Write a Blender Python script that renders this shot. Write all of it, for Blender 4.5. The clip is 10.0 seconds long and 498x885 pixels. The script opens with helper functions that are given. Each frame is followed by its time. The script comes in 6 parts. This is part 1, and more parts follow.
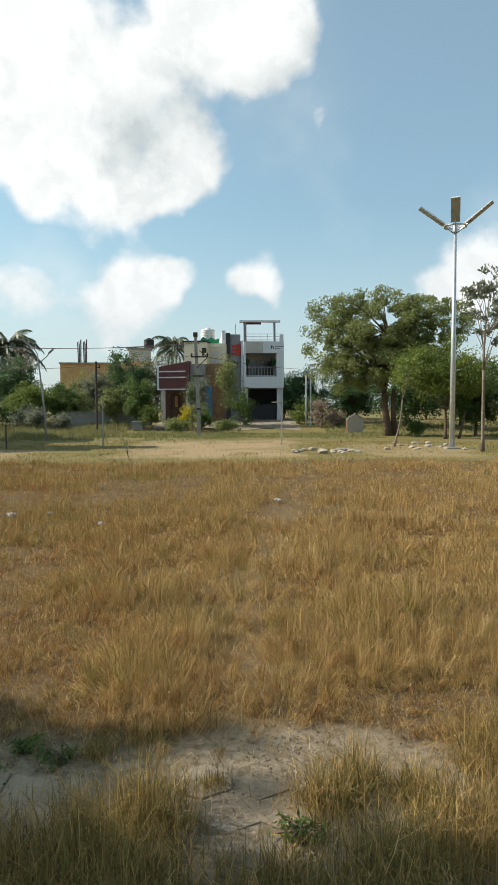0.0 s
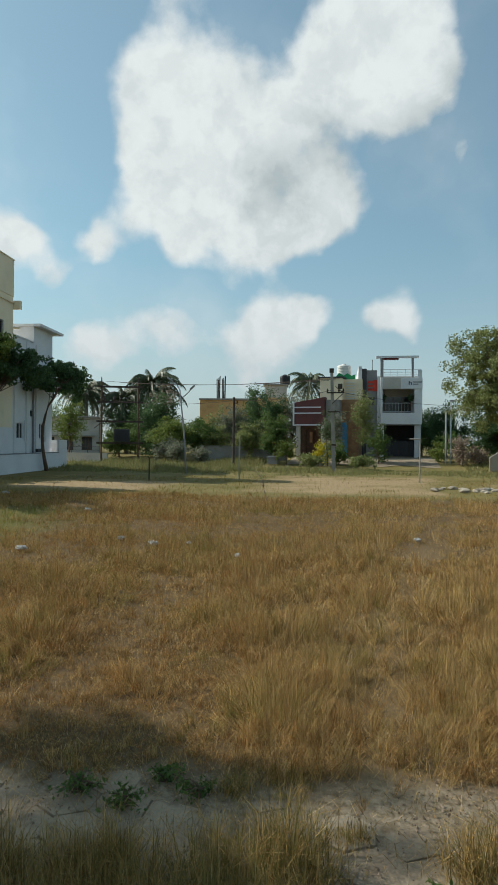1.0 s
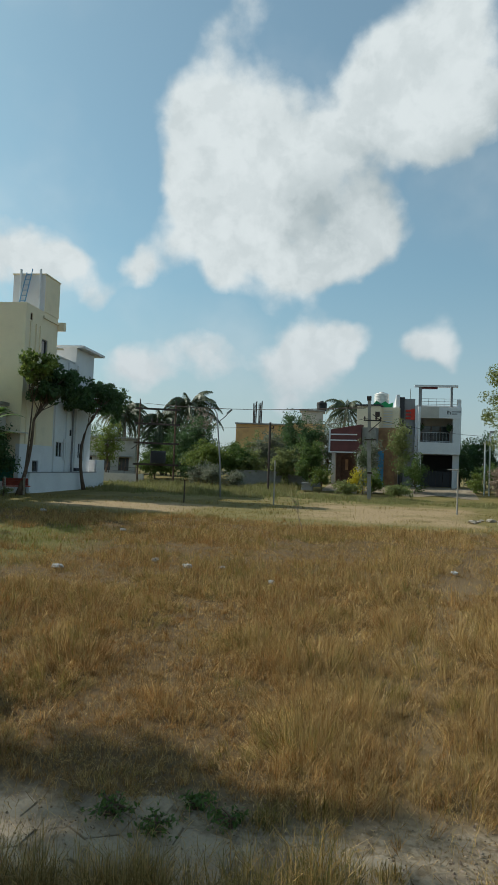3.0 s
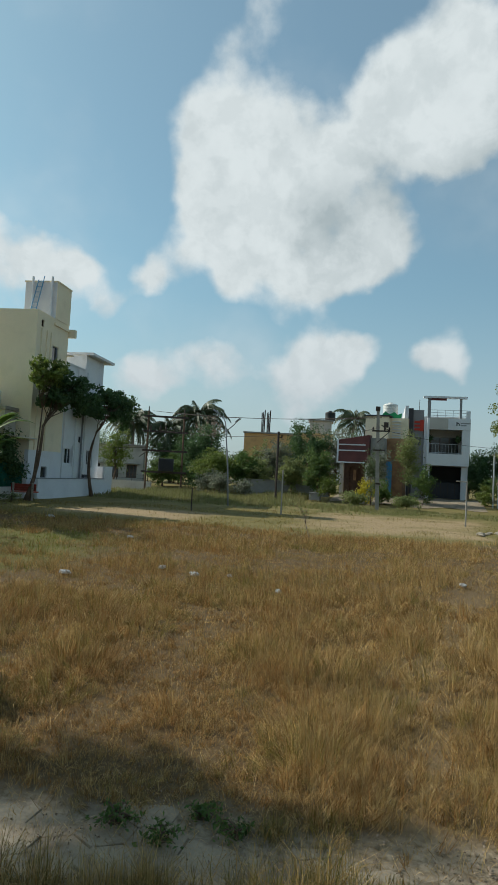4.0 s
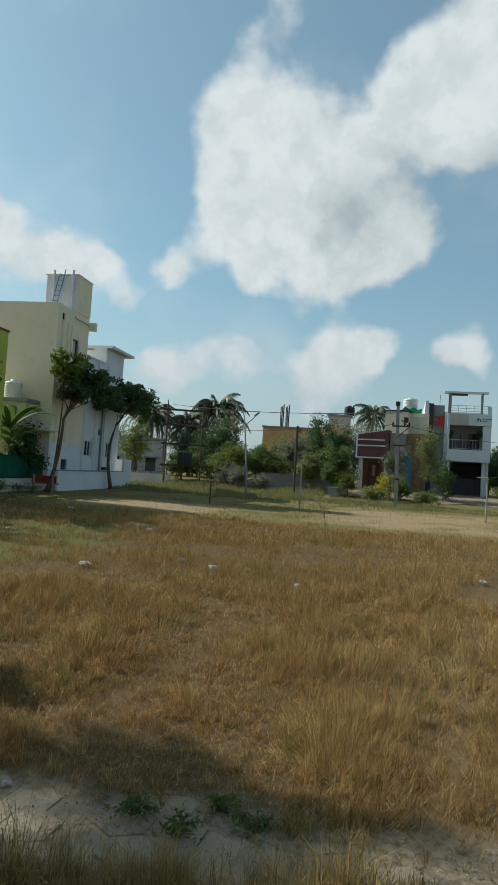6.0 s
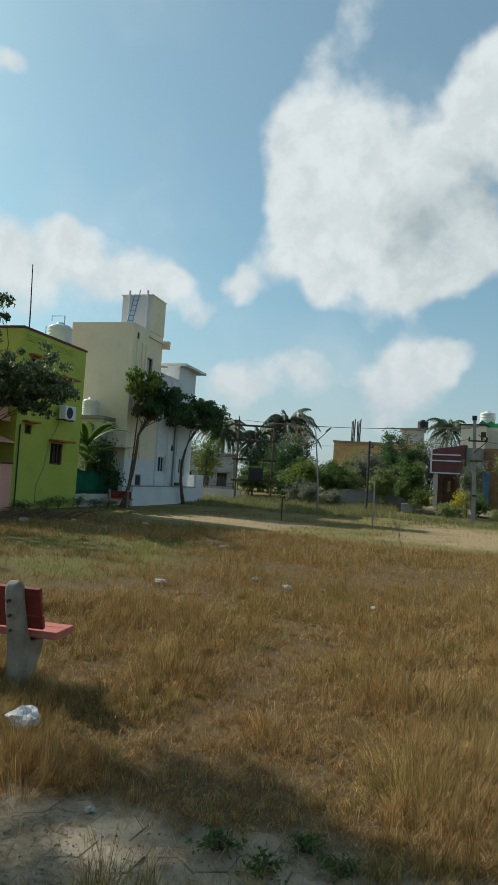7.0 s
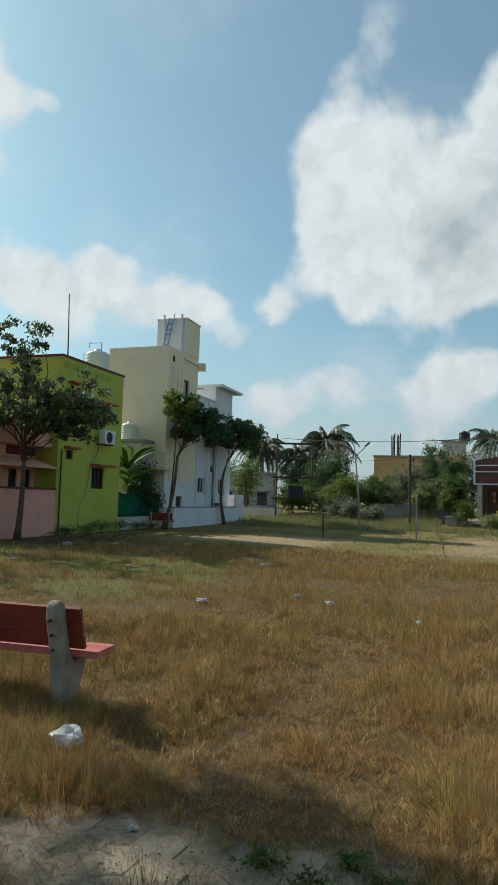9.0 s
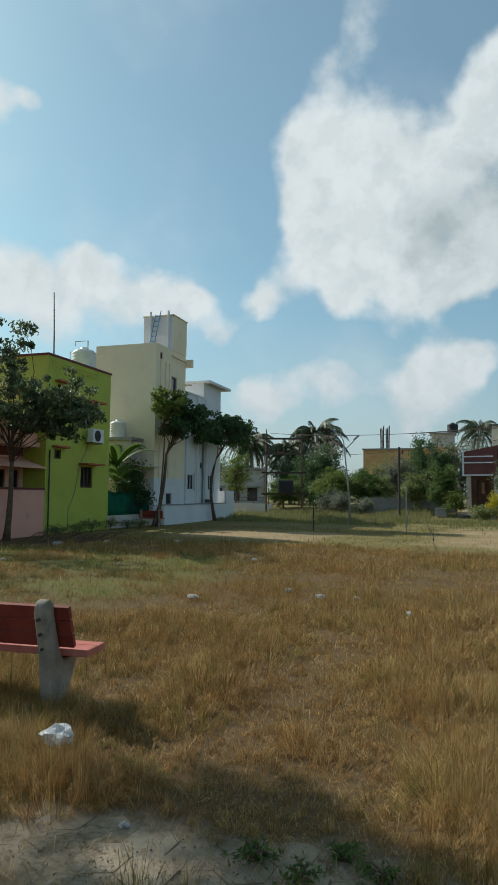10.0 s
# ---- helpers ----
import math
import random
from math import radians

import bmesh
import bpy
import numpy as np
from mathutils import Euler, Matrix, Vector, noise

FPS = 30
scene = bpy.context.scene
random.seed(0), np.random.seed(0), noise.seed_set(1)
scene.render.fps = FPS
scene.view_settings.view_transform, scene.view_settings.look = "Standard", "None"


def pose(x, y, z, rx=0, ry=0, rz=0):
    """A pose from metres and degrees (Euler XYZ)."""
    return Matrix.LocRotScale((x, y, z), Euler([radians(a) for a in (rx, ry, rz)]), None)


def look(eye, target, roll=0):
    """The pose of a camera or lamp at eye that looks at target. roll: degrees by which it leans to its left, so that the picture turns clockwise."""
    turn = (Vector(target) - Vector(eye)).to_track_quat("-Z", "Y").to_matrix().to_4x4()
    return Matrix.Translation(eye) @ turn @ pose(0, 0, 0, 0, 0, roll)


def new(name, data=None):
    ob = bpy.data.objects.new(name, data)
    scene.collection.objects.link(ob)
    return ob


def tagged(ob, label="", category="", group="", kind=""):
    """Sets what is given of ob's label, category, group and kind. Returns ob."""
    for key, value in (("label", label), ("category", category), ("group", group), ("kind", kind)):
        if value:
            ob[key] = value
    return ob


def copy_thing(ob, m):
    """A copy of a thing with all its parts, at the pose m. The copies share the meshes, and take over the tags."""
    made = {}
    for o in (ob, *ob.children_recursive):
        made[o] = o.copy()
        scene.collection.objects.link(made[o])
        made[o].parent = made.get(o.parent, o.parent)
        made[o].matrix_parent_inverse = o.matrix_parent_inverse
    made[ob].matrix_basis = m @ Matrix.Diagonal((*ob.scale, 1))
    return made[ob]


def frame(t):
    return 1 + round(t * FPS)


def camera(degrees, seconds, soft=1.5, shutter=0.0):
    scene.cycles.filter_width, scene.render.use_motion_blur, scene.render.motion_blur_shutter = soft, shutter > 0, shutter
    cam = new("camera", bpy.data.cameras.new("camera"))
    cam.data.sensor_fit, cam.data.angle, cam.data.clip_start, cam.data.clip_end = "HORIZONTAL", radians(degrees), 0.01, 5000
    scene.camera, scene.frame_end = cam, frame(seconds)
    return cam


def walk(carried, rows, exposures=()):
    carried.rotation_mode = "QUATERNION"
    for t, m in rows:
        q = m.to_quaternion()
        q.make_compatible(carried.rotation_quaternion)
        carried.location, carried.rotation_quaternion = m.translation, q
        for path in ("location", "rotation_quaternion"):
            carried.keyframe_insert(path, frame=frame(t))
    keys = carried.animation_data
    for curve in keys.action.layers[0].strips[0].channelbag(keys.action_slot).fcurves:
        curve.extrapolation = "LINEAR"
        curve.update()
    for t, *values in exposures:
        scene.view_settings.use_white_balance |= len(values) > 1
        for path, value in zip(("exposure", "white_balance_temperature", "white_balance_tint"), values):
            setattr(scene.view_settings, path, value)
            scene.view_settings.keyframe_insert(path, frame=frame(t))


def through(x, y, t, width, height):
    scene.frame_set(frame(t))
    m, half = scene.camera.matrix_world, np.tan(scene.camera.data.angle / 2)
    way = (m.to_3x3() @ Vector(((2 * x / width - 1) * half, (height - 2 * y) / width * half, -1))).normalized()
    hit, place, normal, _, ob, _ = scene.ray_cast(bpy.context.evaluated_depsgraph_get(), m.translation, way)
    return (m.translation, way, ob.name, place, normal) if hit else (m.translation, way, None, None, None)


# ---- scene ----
cam = camera(41.12, 10.0)
PATH = [
    (0, pose(0.116, -0.044, 1.603, 87.006, 0.378, -0.020)),
    (0.5, pose(0.061, -0.007, 1.590, 90.033, -0.568, 7.320)),
    (1, pose(0.053, 0.003, 1.580, 90.097, -0.461, 11.488)),
    (1.5, pose(0.054, -0.009, 1.587, 92.254, -1.066, 12.483)),
    (2, pose(0.039, -0.025, 1.595, 91.770, -1.544, 14.085)),
    (3.5, pose(0.021, -0.029, 1.590, 92.615, -2.500, 14.629)),
    (4, pose(0.009, -0.024, 1.586, 92.911, -3.005, 15.113)),
    (4.5, pose(-0.002, -0.034, 1.589, 92.628, -3.614, 14.962)),
    (5, pose(-0.010, -0.027, 1.583, 92.274, -3.598, 15.967)),
    (6.5, pose(-0.011, -0.007, 1.582, 92.456, -3.545, 17.660)),
    (7, pose(-0.083, 0.006, 1.643, 93.193, -3.682, 22.738)),
    (7.5, pose(-0.041, 0.010, 1.647, 88.724, 0.081, 33.666)),
    (8, pose(-0.054, 0.030, 1.613, 91.450, -0.828, 39.137)),
    (8.5, pose(-0.049, 0.029, 1.601, 93.399, -3.182, 32.311)),
    (9, pose(-0.040, 0.030, 1.607, 94.681, -1.750, 26.255)),
    (9.5, pose(-0.022, 0.031, 1.603, 93.529, -0.657, 24.944)),
    (10, pose(-0.026, 0.058, 1.594, 94.348, -0.542, 25.450)),
]
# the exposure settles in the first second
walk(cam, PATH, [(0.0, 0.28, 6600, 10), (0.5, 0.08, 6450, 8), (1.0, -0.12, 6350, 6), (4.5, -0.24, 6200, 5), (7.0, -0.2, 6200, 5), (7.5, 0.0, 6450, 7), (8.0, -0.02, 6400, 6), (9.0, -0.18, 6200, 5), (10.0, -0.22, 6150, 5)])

# ---- sky, sun, exposure ----
SUN_AZ, SUN_EL = 80.0, 36.0          # degrees to the left of +y, degrees up


def heading(az, el):
    a, e = radians(az), radians(el)
    return Vector((-math.sin(a) * math.cos(e), math.cos(a) * math.cos(e), math.sin(e)))


sun = new("sun", bpy.data.lights.new("sun", "SUN"))
sun.data.energy, sun.data.angle, sun.data.color = 5.0, radians(0.6), (1.0, 0.93, 0.82)
sun.matrix_world = look(heading(SUN_AZ, SUN_EL) * 80, (0, 0, 0))

world = bpy.data.worlds.new("sky")
scene.world = world
world.use_nodes = True
WN, WL = world.node_tree.nodes, world.node_tree.links
WN.clear()


def wn(kind, operation=None):
    n = WN.new(kind)
    if operation:
        n.operation = operation
    return n


def wmath(op, a, b=None, clamp=False):
    n = wn("ShaderNodeMath", op)
    n.use_clamp = clamp
    for i, v in enumerate((a, b)):
        if v is None:
            continue
        if isinstance(v, (int, float)):
            n.inputs[i].default_value = v
        else:
            WL.new(v, n.inputs[i])
    return n.outputs[0]


def wsmooth(v, lo, hi):
    n = wn("ShaderNodeMapRange")
    n.interpolation_type = "SMOOTHSTEP"
    WL.new(v, n.inputs[0])
    n.inputs[1].default_value, n.inputs[2].default_value = lo, hi
    return n.outputs[0]


def wmix(f, a, b):
    n = wn("ShaderNodeMix")
    n.data_type = "RGBA"
    WL.new(f, n.inputs[0])
    for i, v in ((6, a), (7, b)):
        if isinstance(v, tuple):
            n.inputs[i].default_value = v
        else:
            WL.new(v, n.inputs[i])
    return n.outputs[2]


sky = wn("ShaderNodeTexSky")
sky.sky_type, sky.sun_disc = "NISHITA", False
sky.sun_elevation, sky.sun_rotation = radians(SUN_EL), radians(-SUN_AZ)
sky.air_density, sky.dust_density, sky.ozone_density = 1.0, 1.6, 1.2
way = wn("ShaderNodeTexCoord").outputs["Generated"]

# cumulus: azimuth, elevation, radius in degrees
TOWERING = [(16.9, 26.9, 4.3), (18.4, 23.9, 3.4), (13.1, 22.1, 4.7), (19.4, 20.2, 2.9), (22.7, 17.3, 1.9), (24.9, 16, 1.3), (14.5, 16.5, 2.7), (8.8, 19.1, 3.4), (19.9, 27.9, 2.7),
            (11, 27.6, 3.9), (6.8, 24.2, 3.6), (3.6, 27.9, 3.2), (0.9, 31.4, 3.4), (-1.1, 34.9, 3.9), (5.4, 31.2, 2.5), (-3.5, 27.9, 2.5), (18, 22, 3.6), (-1.7, 27.4, 2.9), (17.8, 16.4, 1.7), (11.2, 16.2, 1.9), (7.5, 17.4, 1.9), (4, 20, 2.2)]
LOW = [(23.5, 9, 1.3), (19.9, 9.8, 1.7), (16.4, 8.3, 1.8), (25.5, 7.1, 1.8), (10.1, 9.7, 2.5), (7.9, 11.2, 1.8), (5.4, 11.1, 1.3), (11.1, 7.4, 2.1), (-0.5, 11.6, 1.5), (1, 10.5, 1.1), (-2.1, 9.9, 1.2),
       (-6.1, 22.8, 0.7), (-17, 10.8, 1.7), (-19.5, 11.6, 1.9), (-19.8, 8.5, 2.1), (-14.9, 9.6, 1.1)]
OVER_ROOFS = [(45.8, 17.9, 1.8), (41.8, 17.3, 2.1), (39.3, 18.3, 1.5), (36.3, 17.2, 1.8), (32.8, 16.9, 1.5), (29.9, 15.5, 1.2), (43.4, 14.5, 2.1), (37.9, 14.1, 2.1), (32.8, 14.3, 1.9), (27.8, 13.7, 1), (47.3, 16.5, 1.2), (49.6, 17.2, 1.1), (58.1, 18.5, 3.4)]
SUNWARD = [(57.4, 31.2, 4.8), (54, 26.2, 3.8), (50.3, 32.1, 2.5), (51.9, 29.2, 2.9), (58.7, 24, 3.9), (47.1, 29.6, 1.4), (44.8, 30.2, 0.8), (66, 30, 6), (64, 20, 5)]
THIN = [(19, 32.5, 3.2), (16.8, 34.8, 3.4), (14.5, 36.5, 3), (4, 18.5, 3.5), (1, 22, 4.5), (-3, 25, 4.5), (-1, 31, 5), (56, 22, 6), (50, 22, 5), (27, 17, 3)]
# unseen heaps, added to throw more sky light on the house fronts
FILL_CLOUDS = [(95, 16, 9), (104, 42, 10), (128, 22, 9), (145, 48, 10), (80, 58, 8), (-50, 46, 10), (-75, 22, 9), (-120, 40, 10), (-150, 20, 9), (180, 60, 10), (-90, 62, 10), (-40, 24, 7), (170, 35, 10)]
CLOUDS = [(az, el, rad * swell, weight) for heap, swell, weight in ((TOWERING, 1.2, 1.0), (LOW, 1.65, 1.0), (OVER_ROOFS, 1.5, 1.0), (SUNWARD, 1.25, 1.0), (THIN, 1.0, 0.43), (FILL_CLOUDS, 1.0, 1.0)) for az, el, rad in heap]
warp = wn("ShaderNodeTexNoise")
warp.inputs["Scale"].default_value, warp.inputs["Detail"].default_value = 9.0, 9.0
WL.new(way, warp.inputs["Vector"])
bend = wn("ShaderNodeVectorMath", "MULTIPLY_ADD")
WL.new(warp.outputs["Color"], bend.inputs[0])
bend.inputs[1].default_value, bend.inputs[2].default_value = (0.06,) * 3, (-0.03,) * 3
bent = wn("ShaderNodeVectorMath", "ADD")
WL.new(way, bent.inputs[0]), WL.new(bend.outputs[0], bent.inputs[1])
# the same heaps seen a little towards the sun, for their shaded side
moved = wn("ShaderNodeVectorMath", "ADD")
WL.new(bent.outputs[0], moved.inputs[0])
moved.inputs[1].default_value = (-0.13, 0.02, 0.06)


def heaps(vector):
    total = None
    for az, el, rad, weight in CLOUDS:
        far = wn("ShaderNodeVectorMath", "DISTANCE")
        WL.new(vector, far.inputs[0])
        far.inputs[1].default_value = heading(az, el)
        ball = wn("ShaderNodeMapRange")
        ball.interpolation_type = "SMOOTHERSTEP"
        WL.new(far.outputs["Value"], ball.inputs[0])
        ball.inputs[1].default_value, ball.inputs[2].default_value, ball.inputs[3].default_value, ball.inputs[4].default_value = 0.0, radians(rad) * 1.75, weight, 0.0
        total = ball.outputs[0] if total is None else wmath("ADD", total, ball.outputs[0])
    return total


thick, toward = heaps(bent.outputs[0]), heaps(moved.outputs[0])
fine = wn("ShaderNodeTexNoise")
fine.inputs["Scale"].default_value, fine.inputs["Detail"].default_value, fine.inputs["Roughness"].default_value = 13.0, 10.0, 0.6
WL.new(way, fine.inputs["Vector"])
puff = wn("ShaderNodeTexVoronoi")
puff.feature = "SMOOTH_F1"
puff.inputs["Scale"].default_value, puff.inputs["Smoothness"].default_value, puff.inputs["Detail"].default_value = 16.0, 0.6, 2.0
WL.new(bent.outputs[0], puff.inputs["Vector"])
broad = wn("ShaderNodeTexNoise")
broad.inputs["Scale"].default_value, broad.inputs["Detail"].default_value = 3.2, 5.0
WL.new(way, broad.inputs["Vector"])
rough = wmath("SUBTRACT", wmath("MULTIPLY", wmath("SUBTRACT", fine.outputs["Fac"], 0.5), 1.0), wmath("MULTIPLY", wmath("SUBTRACT", puff.outputs["Distance"], 0.35), 0.5))
dense = wmath("ADD", wmath("MULTIPLY", thick, 0.8), rough)
lean_ = wmath("MULTIPLY", wmath("SUBTRACT", toward, thick), 0.9)
grey = wsmooth(wmath("SUBTRACT", wmath("ADD", wmath("MULTIPLY", toward, 0.8), wmath("MULTIPLY", lean_, 0.3)), wmath("MULTIPLY", rough, 0.5)), 0.0, 1.8)
cover = wsmooth(wmath("SUBTRACT", dense, wmath("MULTIPLY", grey, 0.5)), 0.2, 1.0)
# thin veil in streaks between the heaps
veil = wmath("MULTIPLY", wsmooth(broad.outputs["Fac"], 0.5, 0.78), 0.35)
cover = wmath("MAXIMUM", cover, veil)
crease = wmath("MULTIPLY", wmath("SUBTRACT", 1.0, wsmooth(fine.outputs["Fac"], 0.34, 0.58)), 0.35)
curl = wn("ShaderNodeTexNoise")
curl.inputs["Scale"].default_value, curl.inputs["Detail"].default_value, curl.inputs["Roughness"].default_value = 24.0, 8.0, 0.55
WL.new(bent.outputs[0], curl.inputs["Vector"])
folds = wmath("SUBTRACT", 1.0, wsmooth(curl.outputs["Fac"], 0.4, 0.58))
grey = wmath("ADD", wmath("MULTIPLY", grey, 0.85), wmath("ADD", wmath("MULTIPLY", folds, 0.2), wmath("MULTIPLY", crease, 0.5)), True)
# heaps nearer to the sun are brighter
to_sun = wn("ShaderNodeVectorMath", "DOT_PRODUCT")
WL.new(way, to_sun.inputs[0])
to_sun.inputs[1].default_value = heading(SUN_AZ, SUN_EL)
glow = wsmooth(to_sun.outputs["Value"], 0.72, 1.0)
CLOUD_WHITE, CLOUD_GREY = (7.9, 8.15, 8.15, 1), (4.5, 5.0, 5.15, 1)
shade = wmix(grey, CLOUD_WHITE, CLOUD_GREY)
lit = wmix(wmath("MULTIPLY", glow, wmath("SUBTRACT", 1.0, wmath("MULTIPLY", grey, 0.6))), shade, (7.9, 7.95, 7.9, 1))
clear = wn("ShaderNodeMix")
clear.data_type, clear.blend_type = "RGBA", "MULTIPLY"
clear.inputs[0].default_value, clear.inputs[7].default_value = 1.0, (0.92, 1.27, 1.2, 1)
WL.new(sky.outputs[0], clear.inputs[6])
thin = wn("ShaderNodeValue")
thin.outputs[0].default_value = 0.28
pale = wmix(thin.outputs[0], clear.outputs[2], (4.3, 5.3, 5.8, 1))
heaven = wmix(cover, pale, lit)
# pale haze low over the land
up = wn("ShaderNodeSeparateXYZ")
WL.new(way, up.inputs[0])
haze = wmath("MULTIPLY", wmath("SUBTRACT", 1.0, wsmooth(up.outputs[2], 0.0, 0.3)), 0.6)
heaven = wmix(haze, heaven, (5.0, 5.4, 5.85, 1))
back = wn("ShaderNodeBackground")
back.inputs["Strength"].default_value = 0.11
WL.new(heaven, back.inputs[0])
WL.new(back.outputs[0], wn("ShaderNodeOutputWorld").inputs[0])

# ---- materials ----


def material(name, a, b=None, scale=4.0, rough=0.8, bump=0.15, fine_scale=60.0, metal=0.0, dirt=None, dirt_amount=0.35, through=0.0, island=False, spec=0.3, c=None, uneven=0.2):
    """Two colours mixed by broad noise, fine grain in tone and relief, and stains of a third colour."""
    m = bpy.data.materials.new(name)
    m.use_nodes = True
    N, L = m.node_tree.nodes, m.node_tree.links
    p = N["Principled BSDF"]
    p.inputs["Roughness"].default_value, p.inputs["Metallic"].default_value = rough, metal
    p.inputs["Specular IOR Level"].default_value = spec
    b = b or tuple(v * 0.82 for v in a)
    where = N.new("ShaderNodeNewGeometry").outputs["Position"]

    def noise_at(s, detail=5.0):
        n = N.new("ShaderNodeTexNoise")
        n.inputs["Scale"].default_value, n.inputs["Detail"].default_value = s, detail
        L.new(where, n.inputs["Vector"])
        return n.outputs["Fac"]

    def mix(f, x, y):
        n = N.new("ShaderNodeMix")
        n.data_type = "RGBA"
        if isinstance(f, float):
            n.inputs[0].default_value = f
        else:
            L.new(f, n.inputs[0])
        for i, v in ((6, x), (7, y)):
            if isinstance(v, tuple):
                n.inputs[i].default_value = (*v, 1)
            else:
                L.new(v, n.inputs[i])
        return n.outputs[2]

    def ramp(f, lo, hi):
        n = N.new("ShaderNodeMapRange")
        n.interpolation_type = "SMOOTHSTEP"
        L.new(f, n.inputs[0])
        n.inputs[1].default_value, n.inputs[2].default_value = lo, hi
        return n.outputs[0]

    col = mix(ramp(noise_at(scale), 0.35, 0.65), a, b)
    if island:
        chance = N.new("ShaderNodeNewGeometry").outputs["Random Per Island"]
        col = mix(chance, col, c or tuple(v * 0.6 for v in a))
        again, tone = N.new("ShaderNodeMath"), N.new("ShaderNodeMapRange")
        again.operation, again.inputs[1].default_value = "PINGPONG", 0.11
        L.new(chance, again.inputs[0]), L.new(again.outputs[0], tone.inputs[0])
        tone.inputs[1].default_value, tone.inputs[2].default_value, tone.inputs[3].default_value, tone.inputs[4].default_value = 0.0, 0.11, 1 - uneven, 1 + uneven
        level = N.new("ShaderNodeHueSaturation")
        L.new(col, level.inputs["Color"]), L.new(tone.outputs[0], level.inputs["Value"])
        col = level.outputs[0]
    grain = noise_at(fine_scale, 8.0)
    if not island:
        col = mix(ramp(grain, 0.3, 0.75), col, mix(0.18, col, (0.03, 0.03, 0.03)))
    if dirt:
        stains = N.new("ShaderNodeMath")
        stains.operation = "MULTIPLY"
        L.new(ramp(noise_at(scale * 2.3, 9.0), 0.52, 0.72), stains.inputs[0])
        stains.inputs[1].default_value = dirt_amount
        col = mix(stains.outputs[0], col, dirt)
    L.new(col, p.inputs["Base Color"])
    if bump and not island:
        n = N.new("ShaderNodeBump")
        n.inputs["Strength"].default_value, n.inputs["Distance"].default_value = bump, 0.02
        L.new(grain, n.inputs["Height"])
        L.new(n.outputs[0], p.inputs["Normal"])
    if through:
        t = N.new("ShaderNodeBsdfTranslucent")
        L.new(col, t.inputs["Color"])
        s = N.new("ShaderNodeMixShader")
        s.inputs[0].default_value = through
        L.new(p.outputs[0], s.inputs[1]), L.new(t.outputs[0], s.inputs[2])
        L.new(s.outputs[0], N["Material Output"].inputs[0])
    return m


PINK = material("pink_limewash", (0.82, 0.42, 0.325), (0.75, 0.38, 0.29), 0.7, 0.9, 0.1, 40, dirt=(0.36, 0.23, 0.18))
PEACH = material("peach_limewash", (0.80, 0.455, 0.33), (0.74, 0.41, 0.29), 0.7, 0.9, 0.1, 40, dirt=(0.36, 0.24, 0.18))
MAROON = material("maroon_paint", (0.16, 0.03, 0.03), (0.12, 0.025, 0.025), 2, 0.6)
LIME = material("lime_paint", (0.465, 0.51, 0.085), (0.425, 0.47, 0.075), 0.8, 0.75, 0.08, 50, dirt=(0.22, 0.33, 0.05), dirt_amount=0.25)
RUST_PAINT = material("terracotta_paint", (0.42, 0.13, 0.05), (0.36, 0.10, 0.04), 2, 0.7)
CREAM = material("cream_paint", (0.9, 0.78, 0.57), (0.86, 0.74, 0.53), 0.6, 0.8, 0.08, 45, dirt=(0.5, 0.43, 0.3), dirt_amount=0.2)
WHITE = material("white_paint", (0.78, 0.78, 0.79), (0.72, 0.72, 0.74), 0.6, 0.75, 0.08, 45, dirt=(0.5, 0.48, 0.45), dirt_amount=0.2)
OFFWHITE = material("weathered_whitewash", (0.6, 0.56, 0.5), (0.5, 0.46, 0.41), 0.5, 0.85, 0.12, 30, dirt=(0.25, 0.22, 0.2))
GREY_PAINT = material("grey_paint", (0.30, 0.30, 0.31), (0.27, 0.27, 0.28), 1, 0.8)
DARK_PAINT = material("charcoal_paint", (0.06, 0.06, 0.07), (0.05, 0.05, 0.055), 1, 0.7)
BROWN_TILE = material("brown_cladding", (0.17, 0.055, 0.05), (0.13, 0.045, 0.042), 1.5, 0.55)
OCHRE = material("ochre_cladding", (0.34, 0.19, 0.09), (0.24, 0.13, 0.07), 3, 0.7)
RED_PAINT = material("red_paint", (0.6, 0.06, 0.035), (0.55, 0.05, 0.03), 2, 0.6)
ORANGE = material("orange_paint", (0.68, 0.41, 0.18), (0.62, 0.37, 0.16), 0.5, 0.85, dirt=(0.35, 0.2, 0.1))
CONCRETE = material("concrete", (0.36, 0.34, 0.31), (0.29, 0.275, 0.25), 1.5, 0.9, 0.3, 35, dirt=(0.15, 0.13, 0.11))
BENCH_STONE = material("cast_concrete", (0.36, 0.31, 0.25), (0.25, 0.21, 0.165), 5, 0.9, 0.35, 90, dirt=(0.14, 0.12, 0.1), dirt_amount=0.5)
# the seat boards take a paler red than the back boards
SEAT_RED = material("pale_red_board", (0.52, 0.17, 0.13), (0.46, 0.13, 0.10), 6, 0.75, 0.15, 80, dirt=(0.35, 0.2, 0.15))
BACK_RED = material("deep_red_board", (0.27, 0.045, 0.028), (0.2, 0.033, 0.022), 6, 0.65, 0.15, 80, dirt=(0.2, 0.06, 0.04))
GLASS = material("dark_window_glass", (0.03, 0.035, 0.04), (0.02, 0.025, 0.03), 1, 0.08, 0, spec=0.6)
WOOD = material("dark_wood", (0.10, 0.05, 0.03), (0.07, 0.035, 0.02), 6, 0.6)
STEEL = material("galvanised_steel", (0.62, 0.64, 0.66), (0.52, 0.54, 0.56), 5, 0.42, 0.05, 70, metal=0.6)
PALE_STEEL = material("white_enamelled_steel", (0.75, 0.76, 0.78), (0.66, 0.67, 0.7), 5, 0.4, 0.03, 70)
RUSTED = material("rusty_iron", (0.08, 0.055, 0.045), (0.05, 0.04, 0.035), 6, 0.75, 0.2, 60)
